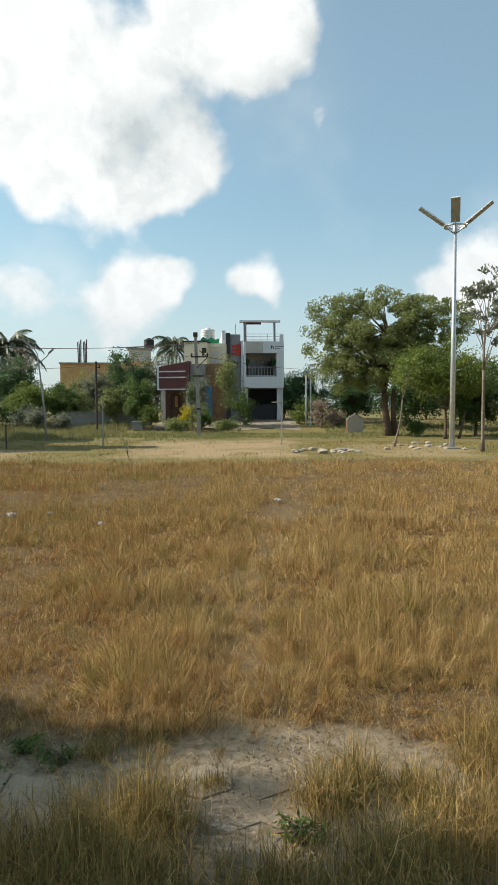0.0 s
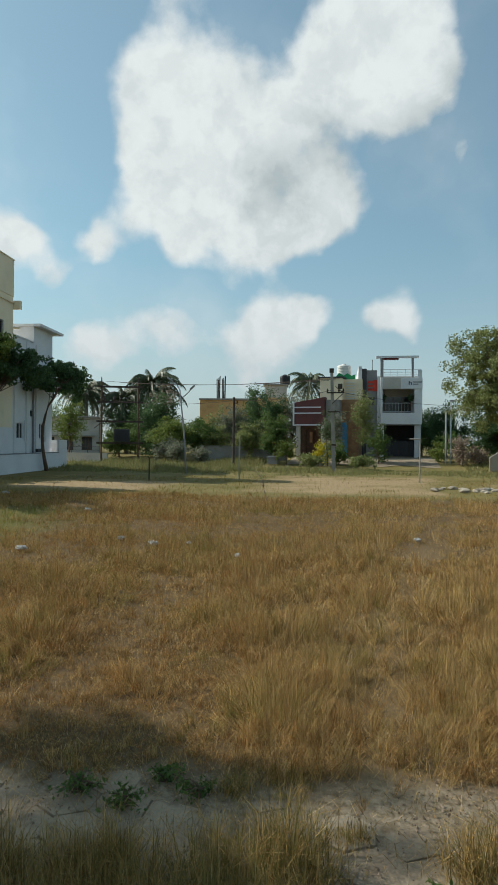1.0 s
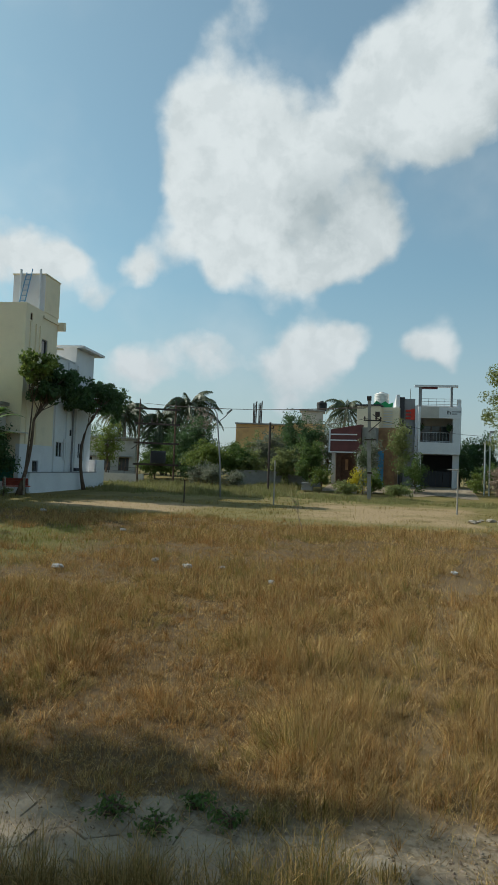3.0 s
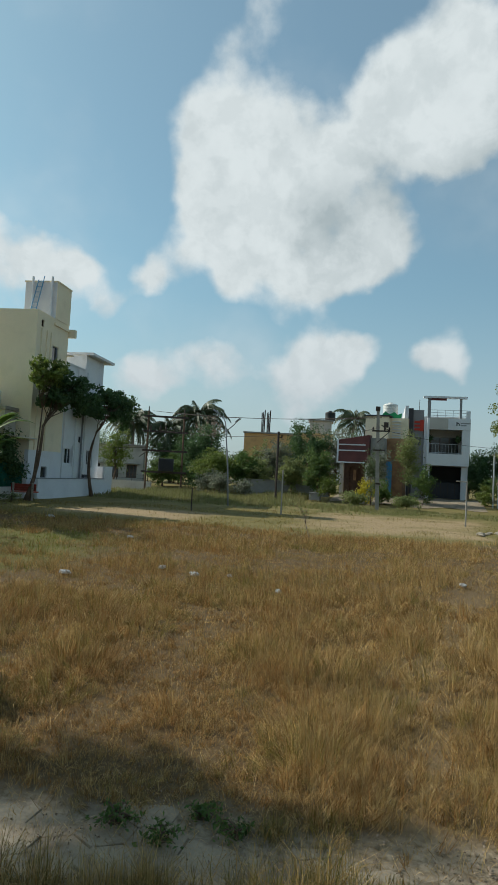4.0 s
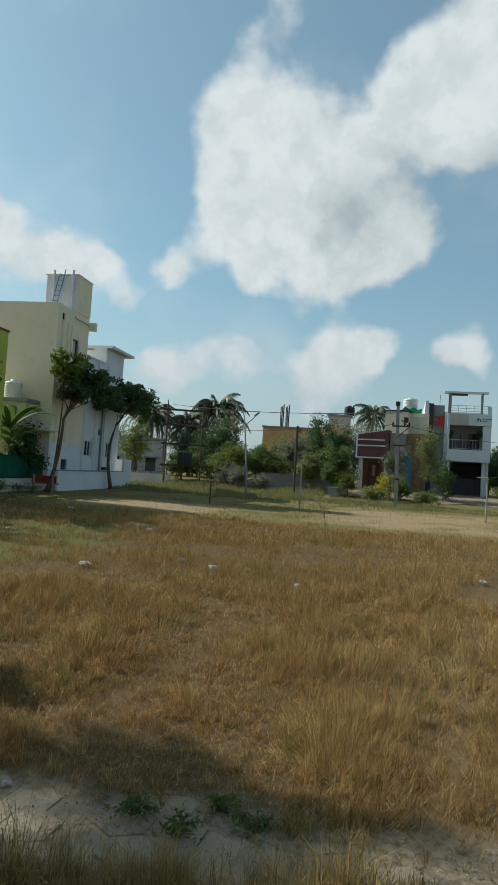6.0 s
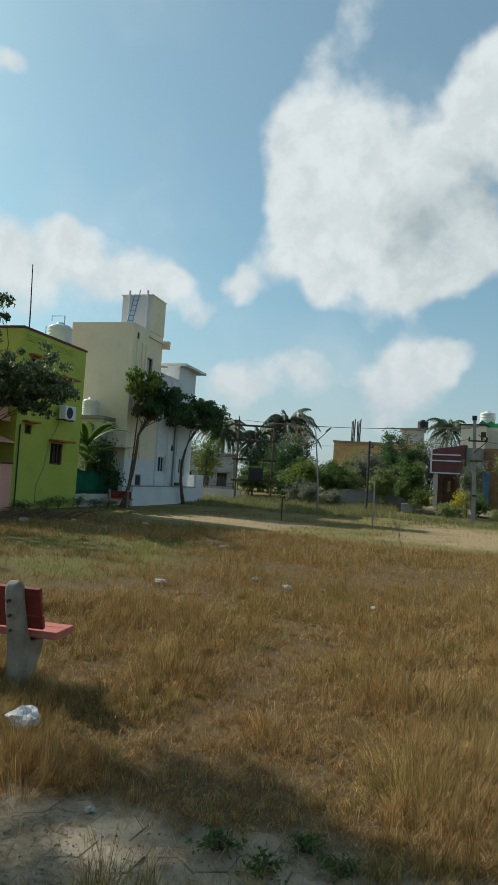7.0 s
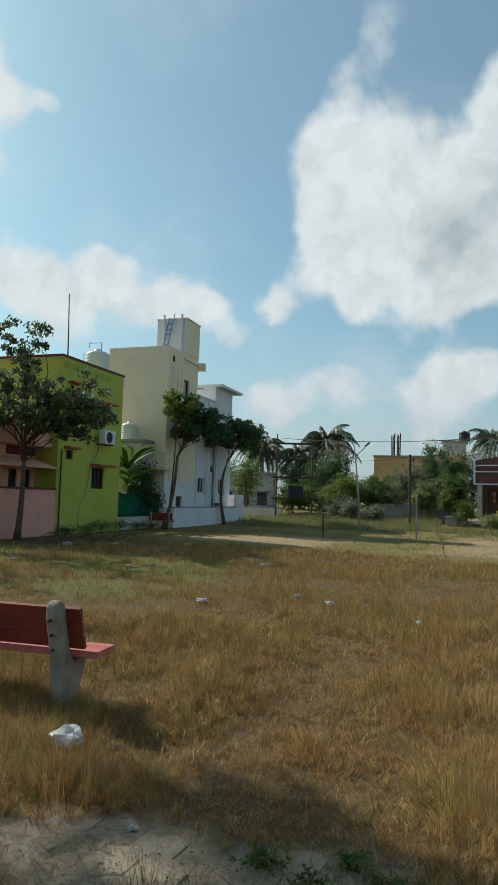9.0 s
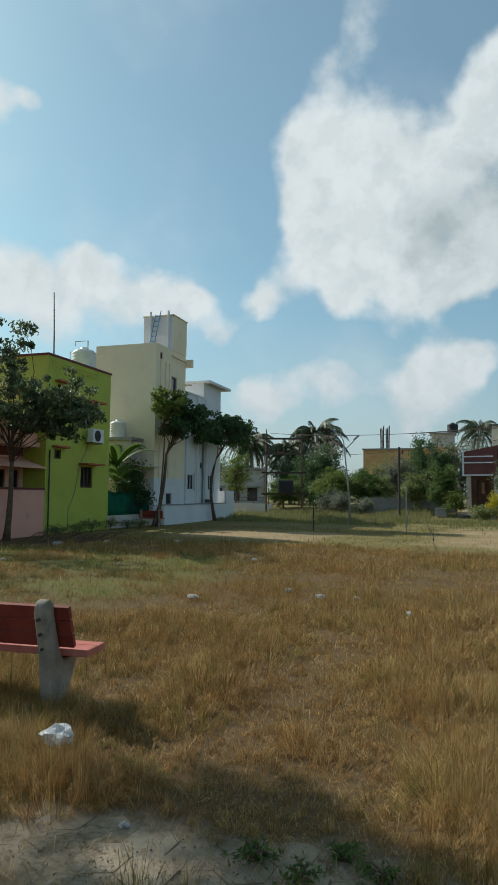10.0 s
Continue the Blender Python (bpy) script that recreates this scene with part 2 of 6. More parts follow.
BLUE_STEEL = material("blue_painted_steel", (0.08, 0.28, 0.5), (0.07, 0.24, 0.45), 6, 0.5)
TANK = material("white_plastic", (0.78, 0.77, 0.73), (0.7, 0.69, 0.65), 3, 0.45, 0.03)
BLACK_TANK = material("black_plastic", (0.02, 0.02, 0.022), (0.03, 0.03, 0.03), 3, 0.5, 0.03)
GREEN_PLASTIC = material("green_sheet", (0.03, 0.32, 0.12), (0.03, 0.28, 0.1), 3, 0.5)
NET = material("green_shade_net", (0.02, 0.17, 0.11), (0.015, 0.12, 0.08), 1.5, 0.85, 0.4, 120)
PANEL = material("solar_panel_back", (0.46, 0.46, 0.44), (0.38, 0.38, 0.36), 3, 0.5)
PAPER = material("white_plastic_litter", (0.62, 0.62, 0.62), (0.48, 0.47, 0.46), 12, 0.4, 0.3, 40, through=0.25)
BAG = material("white_plastic_film", (0.85, 0.85, 0.86), (0.75, 0.75, 0.76), 14, 0.35, 0.3, 50, through=0.2)
RUBBLE = material("rubble", (0.46, 0.4, 0.32), (0.3, 0.255, 0.2), 4, 0.95, 0.5, 30)
BARK = material("bark", (0.155, 0.1, 0.066), (0.1, 0.066, 0.045), 8, 0.95, 0.6, 40)
PALE_BARK = material("pale_bark", (0.26, 0.21, 0.16), (0.18, 0.14, 0.10), 8, 0.95, 0.5, 40)
PAVER = material("dusty_paver", (0.34, 0.275, 0.195), (0.23, 0.18, 0.125), 3, 0.95, 0.5, 40, dirt=(0.14, 0.10, 0.065), dirt_amount=0.8)
LEAF_MID = material("leaf_mid", (0.095, 0.155, 0.041), (0.068, 0.121, 0.034), 0.9, 0.5, 0, through=0.42, island=True, c=(0.135, 0.189, 0.047))
LEAF_DARK = material("leaf_dark", (0.061, 0.113, 0.044), (0.048, 0.086, 0.034), 0.9, 0.45, 0, through=0.42, island=True, c=(0.086, 0.147, 0.052))
LEAF_BRIGHT = material("leaf_bright", (0.15, 0.2, 0.042), (0.115, 0.165, 0.034), 0.9, 0.5, 0, through=0.42, island=True, c=(0.2, 0.24, 0.055))
LEAF_DUSTY = material("leaf_dusty", (0.095, 0.13, 0.062), (0.072, 0.105, 0.05), 0.9, 0.5, 0, through=0.4, island=True, c=(0.17, 0.2, 0.1))
LEAF_OLIVE = material("leaf_olive", (0.215, 0.24, 0.085), (0.165, 0.195, 0.068), 0.9, 0.55, 0, through=0.42, island=True, c=(0.248, 0.273, 0.099))
LEAF_GREY = material("leaf_grey", (0.156, 0.182, 0.117), (0.117, 0.143, 0.091), 0.9, 0.6, 0, through=0.42, island=True, c=(0.260, 0.260, 0.195))
LEAF_DRY = material("leaf_dry", (0.260, 0.195, 0.143), (0.195, 0.143, 0.104), 0.9, 0.7, 0, through=0.25, island=True, c=(0.364, 0.286, 0.221))
LEAF_YELLOW = material("leaf_yellow", (0.38, 0.33, 0.02), (0.3, 0.28, 0.02), 0.9, 0.5, 0, through=0.3, island=True, c=(0.5, 0.42, 0.03))
PALM_LEAF = material("palm_leaf", (0.058, 0.086, 0.034), (0.043, 0.067, 0.029), 0.9, 0.45, 0, through=0.15, island=True, c=(0.075, 0.085, 0.04))
STRAW = material("dry_grass_blade", (0.43, 0.265, 0.08), (0.295, 0.17, 0.052), 1.3, 0.7, 0, through=0.22, island=True, c=(0.54, 0.38, 0.17), uneven=0.38)
RUSSET = material("russet_grass_blade", (0.33, 0.158, 0.044), (0.225, 0.106, 0.032), 1.3, 0.7, 0, through=0.22, island=True, c=(0.38, 0.245, 0.10), uneven=0.5)
THATCH = material("fallen_straw", (0.36, 0.22, 0.075), (0.25, 0.148, 0.05), 0.8, 0.8, 0, through=0.15, island=True, c=(0.5, 0.355, 0.17), uneven=0.38)
STRAW_GREEN = material("half_green_grass_blade", (0.18, 0.148, 0.03), (0.235, 0.152, 0.036), 0.9, 0.65, 0, through=0.25, island=True, c=(0.29, 0.225, 0.08), uneven=0.5)
LAWN = material("short_green_grass_blade", (0.14, 0.195, 0.014), (0.185, 0.18, 0.024), 0.8, 0.65, 0, through=0.25, island=True, c=(0.20, 0.18, 0.05), uneven=0.35)
RANK = material("rank_grass_blade", (0.16, 0.15, 0.036), (0.205, 0.15, 0.042), 1.2, 0.65, 0, through=0.25, island=True, c=(0.27, 0.2, 0.08), uneven=0.38)
for grass in (STRAW, RUSSET, THATCH, STRAW_GREEN, LAWN, RANK):
    grass.node_tree.nodes["Principled BSDF"].inputs["Specular IOR Level"].default_value = 0.1
WEED = material("weed_leaf", (0.17, 0.19, 0.045), (0.24, 0.215, 0.07), 0.5, 0.65, 0, through=0.3, island=True, c=(0.27, 0.25, 0.12))

# ---- mesh tools ----


def box(bm, x0, x1, y0, y1, z0, z1, bevel=0.0):
    made = bmesh.ops.create_cube(bm, size=1.0, matrix=Matrix.Translation(((x0 + x1) / 2, (y0 + y1) / 2, (z0 + z1) / 2)) @ Matrix.Diagonal((x1 - x0, y1 - y0, z1 - z0, 1)))
    if bevel:
        edges = list({e for v in made["verts"] for e in v.link_edges})
        bmesh.ops.bevel(bm, geom=edges, offset=bevel, segments=2, affect="EDGES", profile=0.5)
    return bm


def tube(bm, points, radii, sides=8):
    """A round bar of changing thickness along points."""
    pts = [Vector(p) for p in points]
    if isinstance(radii, (int, float)):
        radii = [radii] * len(pts)
    rings = []
    for i, p in enumerate(pts):
        along = (pts[min(i + 1, len(pts) - 1)] - pts[max(i - 1, 0)]).normalized()
        side = along.cross(Vector((0.0, 0.0, 1.0) if abs(along.z) < 0.95 else (1.0, 0.0, 0.0))).normalized()
        other = along.cross(side)
        rings.append([bm.verts.new(p + (side * math.cos(k * math.tau / sides) + other * math.sin(k * math.tau / sides)) * radii[i]) for k in range(sides)])
    for lower, upper in zip(rings, rings[1:]):
        for k in range(sides):
            bm.faces.new((lower[k], lower[(k + 1) % sides], upper[(k + 1) % sides], upper[k]))
    bm.faces.new(rings[0][::-1])
    bm.faces.new(rings[-1])
    return bm


def prism(bm, outline, axis, lo, hi):
    """An outline of (p, q) swept along an axis: 0 gives (y, z), 1 gives (x, z), 2 gives (x, y)."""
    def at(p, q, s):
        return ((s, p, q), (p, s, q), (p, q, s))[axis]
    low = [bm.verts.new(at(p, q, lo)) for p, q in outline]
    high = [bm.verts.new(at(p, q, hi)) for p, q in outline]
    bm.faces.new(low[::-1]), bm.faces.new(high)
    for i in range(len(outline)):
        j = (i + 1) % len(outline)
        bm.faces.new((low[i], low[j], high[j], high[i]))
    bmesh.ops.recalc_face_normals(bm, faces=bm.faces)
    return bm


def B(*args, **kw):
    return box(bmesh.new(), *args, **kw)


def T(points, radii, sides=8):
    return tube(bmesh.new(), points, radii, sides)


def wall_with_holes(bm, axis, face, thick_, lo, hi, z0, z1, holes):
    """A wall slab in the plane axis=face (0: x, 1: y), grown by thick_, with openings (lo, hi, z0, z1) through it, as one connected mesh."""
    us = sorted({lo, hi, *[h[0] for h in holes], *[h[1] for h in holes]})
    zs = sorted({z0, z1, *[h[2] for h in holes], *[h[3] for h in holes]})
    verts = {}

    def v(i, k, s):
        if (i, k, s) not in verts:
            d = face + thick_ * s
            verts[i, k, s] = bm.verts.new((d, us[i], zs[k]) if axis == 0 else (us[i], d, zs[k]))
        return verts[i, k, s]

    def solid(i, k):
        if not (0 <= i < len(us) - 1 and 0 <= k < len(zs) - 1):
            return False
        u, z = (us[i] + us[i + 1]) / 2, (zs[k] + zs[k + 1]) / 2
        return not any(h[0] < u < h[1] and h[2] < z < h[3] for h in holes)

    made = []
    for i in range(len(us) - 1):
        for k in range(len(zs) - 1):
            if not solid(i, k):
                continue
            for s in (0, 1):
                made.append(bm.faces.new((v(i, k, s), v(i + 1, k, s), v(i + 1, k + 1, s), v(i, k + 1, s))))
            for di, dk, a, b in ((-1, 0, (i, k), (i, k + 1)), (1, 0, (i + 1, k), (i + 1, k + 1)), (0, -1, (i, k), (i + 1, k)), (0, 1, (i, k + 1), (i + 1, k + 1))):
                if not solid(i + di, k + dk):
                    made.append(bm.faces.new((v(*a, 0), v(*b, 0), v(*b, 1), v(*a, 1))))
    bmesh.ops.recalc_face_normals(bm, faces=made)
    return bm


def part(name, bm, mat, parent, label="", smooth=False):
    me = bpy.data.meshes.new(name)
    bm.to_mesh(me)
    bm.free()
    me.materials.append(mat)
    if smooth:
        me.shade_smooth()
    ob = new(name, me)
    ob.parent = parent
    return tagged(ob, label)


def thing(name, label, category, m=None, group="", kind=""):
    ob = new(name)
    if m is not None:
        ob.matrix_world = m
    return tagged(ob, label, category, group, kind)


def tri_mesh(name, verts, tris, mat):
    me = bpy.data.meshes.new(name)
    me.vertices.add(len(verts))
    me.vertices.foreach_set("co", np.asarray(verts, np.float32).ravel())
    me.loops.add(len(tris) * 3)
    me.loops.foreach_set("vertex_index", np.asarray(tris, np.int32).ravel())
    me.polygons.add(len(tris))
    me.polygons.foreach_set("loop_start", np.arange(0, len(tris) * 3, 3, dtype=np.int32))
    me.update(calc_edges=True)
    me.materials.append(mat)
    return me


def leaf_mesh(name, centres, length, width, mat, rng, droop=0.3):
    """Small folded leaves, each of its own turn, at the centres."""
    n = len(centres)
    along = rng.normal(size=(n, 3))
    along[:, 2] -= droop
    along /= np.linalg.norm(along, axis=1, keepdims=True)
    side = np.cross(along, rng.normal(size=(n, 3)))
    side /= np.linalg.norm(side, axis=1, keepdims=True)
    lift = np.cross(side, along)
    s = rng.uniform(0.65, 1.3, (n, 1))
    half, wide = along * length * 0.5 * s, side * width * 0.5 * s
    v = np.stack([centres - half, centres + wide + lift * width * 0.12, centres + half - lift * width * 0.2, centres - wide + lift * width * 0.12], 1).reshape(-1, 3)
    k = np.arange(n)[:, None] * 4
    return tri_mesh(name, v, np.concatenate([k + [0, 1, 2], k + [0, 2, 3]]), mat)


def fbm(x, y, size, seed, octaves=4):
    """Value noise from 0 to 1 over the plan."""
    r = np.random.default_rng(seed)
    out, amp, total = np.zeros_like(x), 1.0, 0.0
    for _ in range(octaves):
        g = r.random((64, 64))
        u, w = x / size, y / size
        i, j = np.floor(u).astype(int), np.floor(w).astype(int)
        a, b = u - i, w - j
        a, b = a * a * (3 - 2 * a), b * b * (3 - 2 * b)
        q = g[i % 64, j % 64] * (1 - a) * (1 - b) + g[(i + 1) % 64, j % 64] * a * (1 - b) + g[i % 64, (j + 1) % 64] * (1 - a) * b + g[(i + 1) % 64, (j + 1) % 64] * a * b
        out, total, amp, size = out + q * amp, total + amp, amp * 0.5, size * 0.5
    return out / total


def step(v, lo, hi):
    t = np.clip((v - lo) / (hi - lo), 0, 1)
    return t * t * (3 - 2 * t)


# ---- plan: the street grid is turned by 7.2 degrees ----
TURN = 7.2
CORNER = (-16.5, 14.04)


def plot(a, b, z=0.0, turn=0.0):
    """A pose at a metres along the plots' short side and b metres along the street from the corner of the pink house."""
    return pose(CORNER[0], CORNER[1], 0, 0, 0, TURN) @ pose(a, b, z, 0, 0, turn)


def ground_height(x, y):
    far = step(np.asarray(y, float) + 0.12 * np.asarray(x, float), 41.0, 50.0)
    return 0.6 * far + 0.05 * (fbm(np.asarray(x, float), np.asarray(y, float), 3.0, 5) - 0.5) * step(np.hypot(x, y), 3.2, 6)


def trail(x, y):
    """How near a place is to the trodden path through the grass."""
    mid = np.interp(y, [2.5, 3.8, 5.6, 7.0, 11.0, 16.0], [0.2, 0.1, -0.02, 0.35, 0.75, 1.6])
    return step(y, 2.4, 3.0) - step(y, 2.4, 3.0) * step(np.abs(x - mid) + 0.25 * (fbm(x, y, 0.8, 9) - 0.5), 0.12, 0.42)


def court(x, y):
    edge = 1.6 * (fbm(x, y, 2.2, 12) - 0.5)
    main = step(x + edge, -5.2, -4.4) * (1 - step(x + edge, 1.4, 2.6)) * step(y + edge * 0.6, 20.6, 22.0) * (1 - step(y + edge, 31, 34))
    west = step(x + edge, -14.5, -13) * (1 - step(x + edge, -8.6, -7)) * step(y + edge * 0.5, 20.6, 21.6) * (1 - step(y + edge, 25.5, 27))
    east = step(x + edge, 3.4, 4.4) * (1 - step(x + edge, 8, 9)) * step(y + edge * 0.5, 20.5, 21.6) * (1 - step(y + edge, 27, 29)) * 0.75
    return np.maximum(np.maximum(main, west), east) * (0.55 + 0.45 * step(fbm(x, y, 1.6, 14, 3), 0.36, 0.52))


def lawn(x, y):
    """The mown green strip before the houses."""
    e = 2.4 * (fbm(x, y, 2.6, 21) - 0.5)
    return (1 - step(x + e, -7.2, -5.4)) * step(y + 0.45 * x + e * 0.5, -1.5, 0.3) * (1 - step(y + e * 0.5, 13.5, 16.0)) * (0.3 + 0.7 * step(fbm(x, y, 1.9, 23, 3), 0.38, 0.56))


def paving(x, y):
    """The old paved walk in the foreground."""
    far_edge = np.interp(x, [-3.2, -2.4, -1.0, 0.6, 1.2, 3.0], [2.45, 2.85, 3.05, 3.25, 3.0, 2.7])
    near_edge = np.interp(x, [-3.2, -2.3, -1.6, 0.0, 3.0], [1.85, 2.2, 2.1, 2.15, 2.0])
    e = 0.22 * (fbm(x, y, 0.5, 33) - 0.5)
    return step(y + e, near_edge - 0.06, near_edge + 0.06) * (1 - step(y + e, far_edge - 0.06, far_edge + 0.06)) * step(x, -3.0, -2.5)

# ---- ground: one sheet to the horizon ----


def ground_material():
    m = bpy.data.materials.new("field_soil")
    m.use_nodes = True
    N, L = m.node_tree.nodes, m.node_tree.links
    p = N["Principled BSDF"]
    p.inputs["Roughness"].default_value, p.inputs["Specular IOR Level"].default_value = 0.95, 0.15
    where = N.new("ShaderNodeNewGeometry").outputs["Position"]

    def noise_at(s, detail=6.0):
        n = N.new("ShaderNodeTexNoise")
        n.inputs["Scale"].default_value, n.inputs["Detail"].default_value, n.inputs["Roughness"].default_value = s, detail, 0.65
        L.new(where, n.inputs["Vector"])
        return n.outputs["Fac"]

    def mix(f, x, y):
        n = N.new("ShaderNodeMix")
        n.data_type = "RGBA"
        L.new(f, n.inputs[0])
        for i, v in ((6, x), (7, y)):
            if isinstance(v, tuple):
                n.inputs[i].default_value = (*v, 1)
            else:
                L.new(v, n.inputs[i])
        return n.outputs[2]

    def ramp(f, lo, hi):
        n = N.new("ShaderNodeMapRange")
        n.interpolation_type = "SMOOTHSTEP"
        L.new(f, n.inputs[0])
        n.inputs[1].default_value, n.inputs[2].default_value = lo, hi
        return n.outputs[0]

    def mask(name):
        n = N.new("ShaderNodeAttribute")
        n.attribute_name = name
        return n.outputs["Fac"]

    broad, small, grain = ramp(noise_at(0.7), 0.35, 0.65), ramp(noise_at(9.0), 0.35, 0.7), noise_at(26.0, 9.0)
    col = mix(broad, (0.11, 0.068, 0.03), (0.085, 0.054, 0.026))
    col = mix(small, col, (0.15, 0.095, 0.044))
    sand = mix(small, (0.4, 0.285, 0.16), (0.33, 0.24, 0.13))
    green = mix(small, (0.11, 0.125, 0.02), (0.14, 0.12, 0.03))
    weeds = mix(broad, (0.16, 0.14, 0.042), (0.24, 0.19, 0.07))
    col = mix(mask("weeds"), col, weeds)
    col = mix(mask("green"), col, green)
    col = mix(mask("sand"), col, sand)
    col = mix(mask("dust"), col, mix(small, (0.3, 0.245, 0.175), (0.19, 0.148, 0.1)))
    L.new(mix(ramp(grain, 0.25, 0.6), mix(broad, (0.1, 0.075, 0.04), (0.13, 0.09, 0.05)), col), p.inputs["Base Color"])
    b = N.new("ShaderNodeBump")
    b.inputs["Strength"].default_value, b.inputs["Distance"].default_value = 0.6, 0.02
    L.new(grain, b.inputs["Height"])
    L.new(b.outputs[0], p.inputs["Normal"])
    return m


def build_ground():
    far = np.geomspace(1.0, 2600.0, 30)
    xs = np.concatenate([-26 - far[::-1], np.arange(-26, -5, 0.4), np.arange(-5, 4, 0.2), np.arange(4, 18.01, 0.4), 18 + far])
    ys = np.concatenate([-6 - far[::-1], np.arange(-6, 1.2, 0.5), np.arange(1.2, 6, 0.16), np.arange(6, 36, 0.34), np.arange(36, 56.01, 0.6), 56 + far])
    X, Y = np.meshgrid(xs, ys)
    x, y = X.ravel(), Y.ravel()
    z = ground_height(x, y) + paving(x, y) * (0.045 * (fbm(x, y, 0.6, 19, 2) - 0.5) - 0.007)
    w = len(xs)
    k = (np.arange(len(ys) - 1)[:, None] * w + np.arange(w - 1)).ravel()
    tris = np.concatenate([np.stack([k, k + 1, k + w + 1], 1), np.stack([k, k + w + 1, k + w], 1)])
    me = tri_mesh("ground", np.stack([x, y, z], 1), tris, ground_material())
    me.shade_smooth()
    c = court(x, y)
    masks = {"sand": np.maximum(c, 0.35 * trail(x, y) * (1 - step(y, 8, 12))), "green": lawn(x, y) * 0.9,
             "weeds": step(y + 3 * (fbm(x, y, 4, 17) - 0.5), 18, 21), "dust": paving(x, y)}
    for name, values in masks.items():
        me.attributes.new(name, "FLOAT", "POINT").data.foreach_set("value", values.astype(np.float32))
    return tagged(new("ground", me), "dry field soil with bare sandy court and straw litter", "ground", kind="structure")


build_ground()

# ---- grass ----


def blades(name, x, y, length, lean, width, mat, label, rng, turn=None, veering=1.25):
    """Bent grass blades at (x, y); lean is how far each one bows over, turn which way. Near ones have a bend, far ones are slivers."""
    n = len(x)
    z = ground_height(x, y) - 0.01
    turn = rng.uniform(0, math.tau, n) if turn is None else turn
    out = np.stack([np.cos(turn), np.sin(turn), np.zeros(n)], 1)
    spin = rng.uniform(0, math.tau, n)
    across = np.stack([np.cos(spin), np.sin(spin), np.zeros(n)], 1)
    root = np.stack([x, y, z], 1)
    up = np.array([0.0, 0.0, 1.0])
    L, a = length[:, None], lean[:, None]
    mid = root + (up * np.cos(a * 0.55) + out * np.sin(a * 0.55)) * L * 0.5
    veer = turn + (rng.normal(0, veering, n) if isinstance(veering, float) else veering)
    out = np.stack([np.cos(veer), np.sin(veer), np.zeros(n)], 1)
    tip = mid + (up * np.cos(a * 1.45) + out * np.sin(a * 1.45)) * L * 0.5
    tip[:, 2] = np.maximum(tip[:, 2], z + 0.012)
    w = across * width[:, None] * 0.5
    near = np.hypot(x, y) < 9.5
    bent = np.stack([root - w, root + w, mid - w * 0.8, mid + w * 0.8, tip], 1)[near].reshape(-1, 3)
    plain = np.stack([root - w, root + w, tip], 1)[~near].reshape(-1, 3)
    k, q = np.arange(near.sum())[:, None] * 5, len(bent) + np.arange((~near).sum())[:, None] * 3
    tris = np.concatenate([k + [0, 1, 3], k + [0, 3, 2], k + [2, 3, 4], q + [0, 1, 2]])
    ob = new(name, tri_mesh(name, np.concatenate([bent, plain]), tris, mat))
    return tagged(ob, label, "grass", kind="stuff")


def wedge(rng, n, near, far_, power=1.0, left=66.0, right=-27.0):
    """Places in the open field before the walk's end, thinning with distance."""
    u = rng.random(n)
    r = near * (far_ / near) ** u if power == 1.0 else (near ** power + u * (far_ ** power - near ** power)) ** (1 / power)
    a = np.radians(rng.uniform(right, left, n))
    return -np.sin(a) * r, np.cos(a) * r, r


def open_field(x, y):
    """Where the tall grass grows."""
    k = (1 - 0.93 * lawn(x, y)) * (1 - 0.76 * trail(x, y)) * (1 - paving(x, y)) * (1 - step(y + 2.2 * (fbm(x, y, 3, 51) - 0.5), 18.2, 20.6))
    return k * (1 - step(-x - 0.1 * y, 11.5, 13.5)) * step(y + 0.3 * np.abs(x), 2.4, 3.3)


def swelling(x, y):
    """How rank the grass grows, from 0 to 1: hummocks of half a metre to a metre with hollows between."""
    return step(fbm(x, y, 1.15, 41, 2) * 0.55 + fbm(x, y, 0.5, 42, 2) * 0.45, 0.3, 0.62)


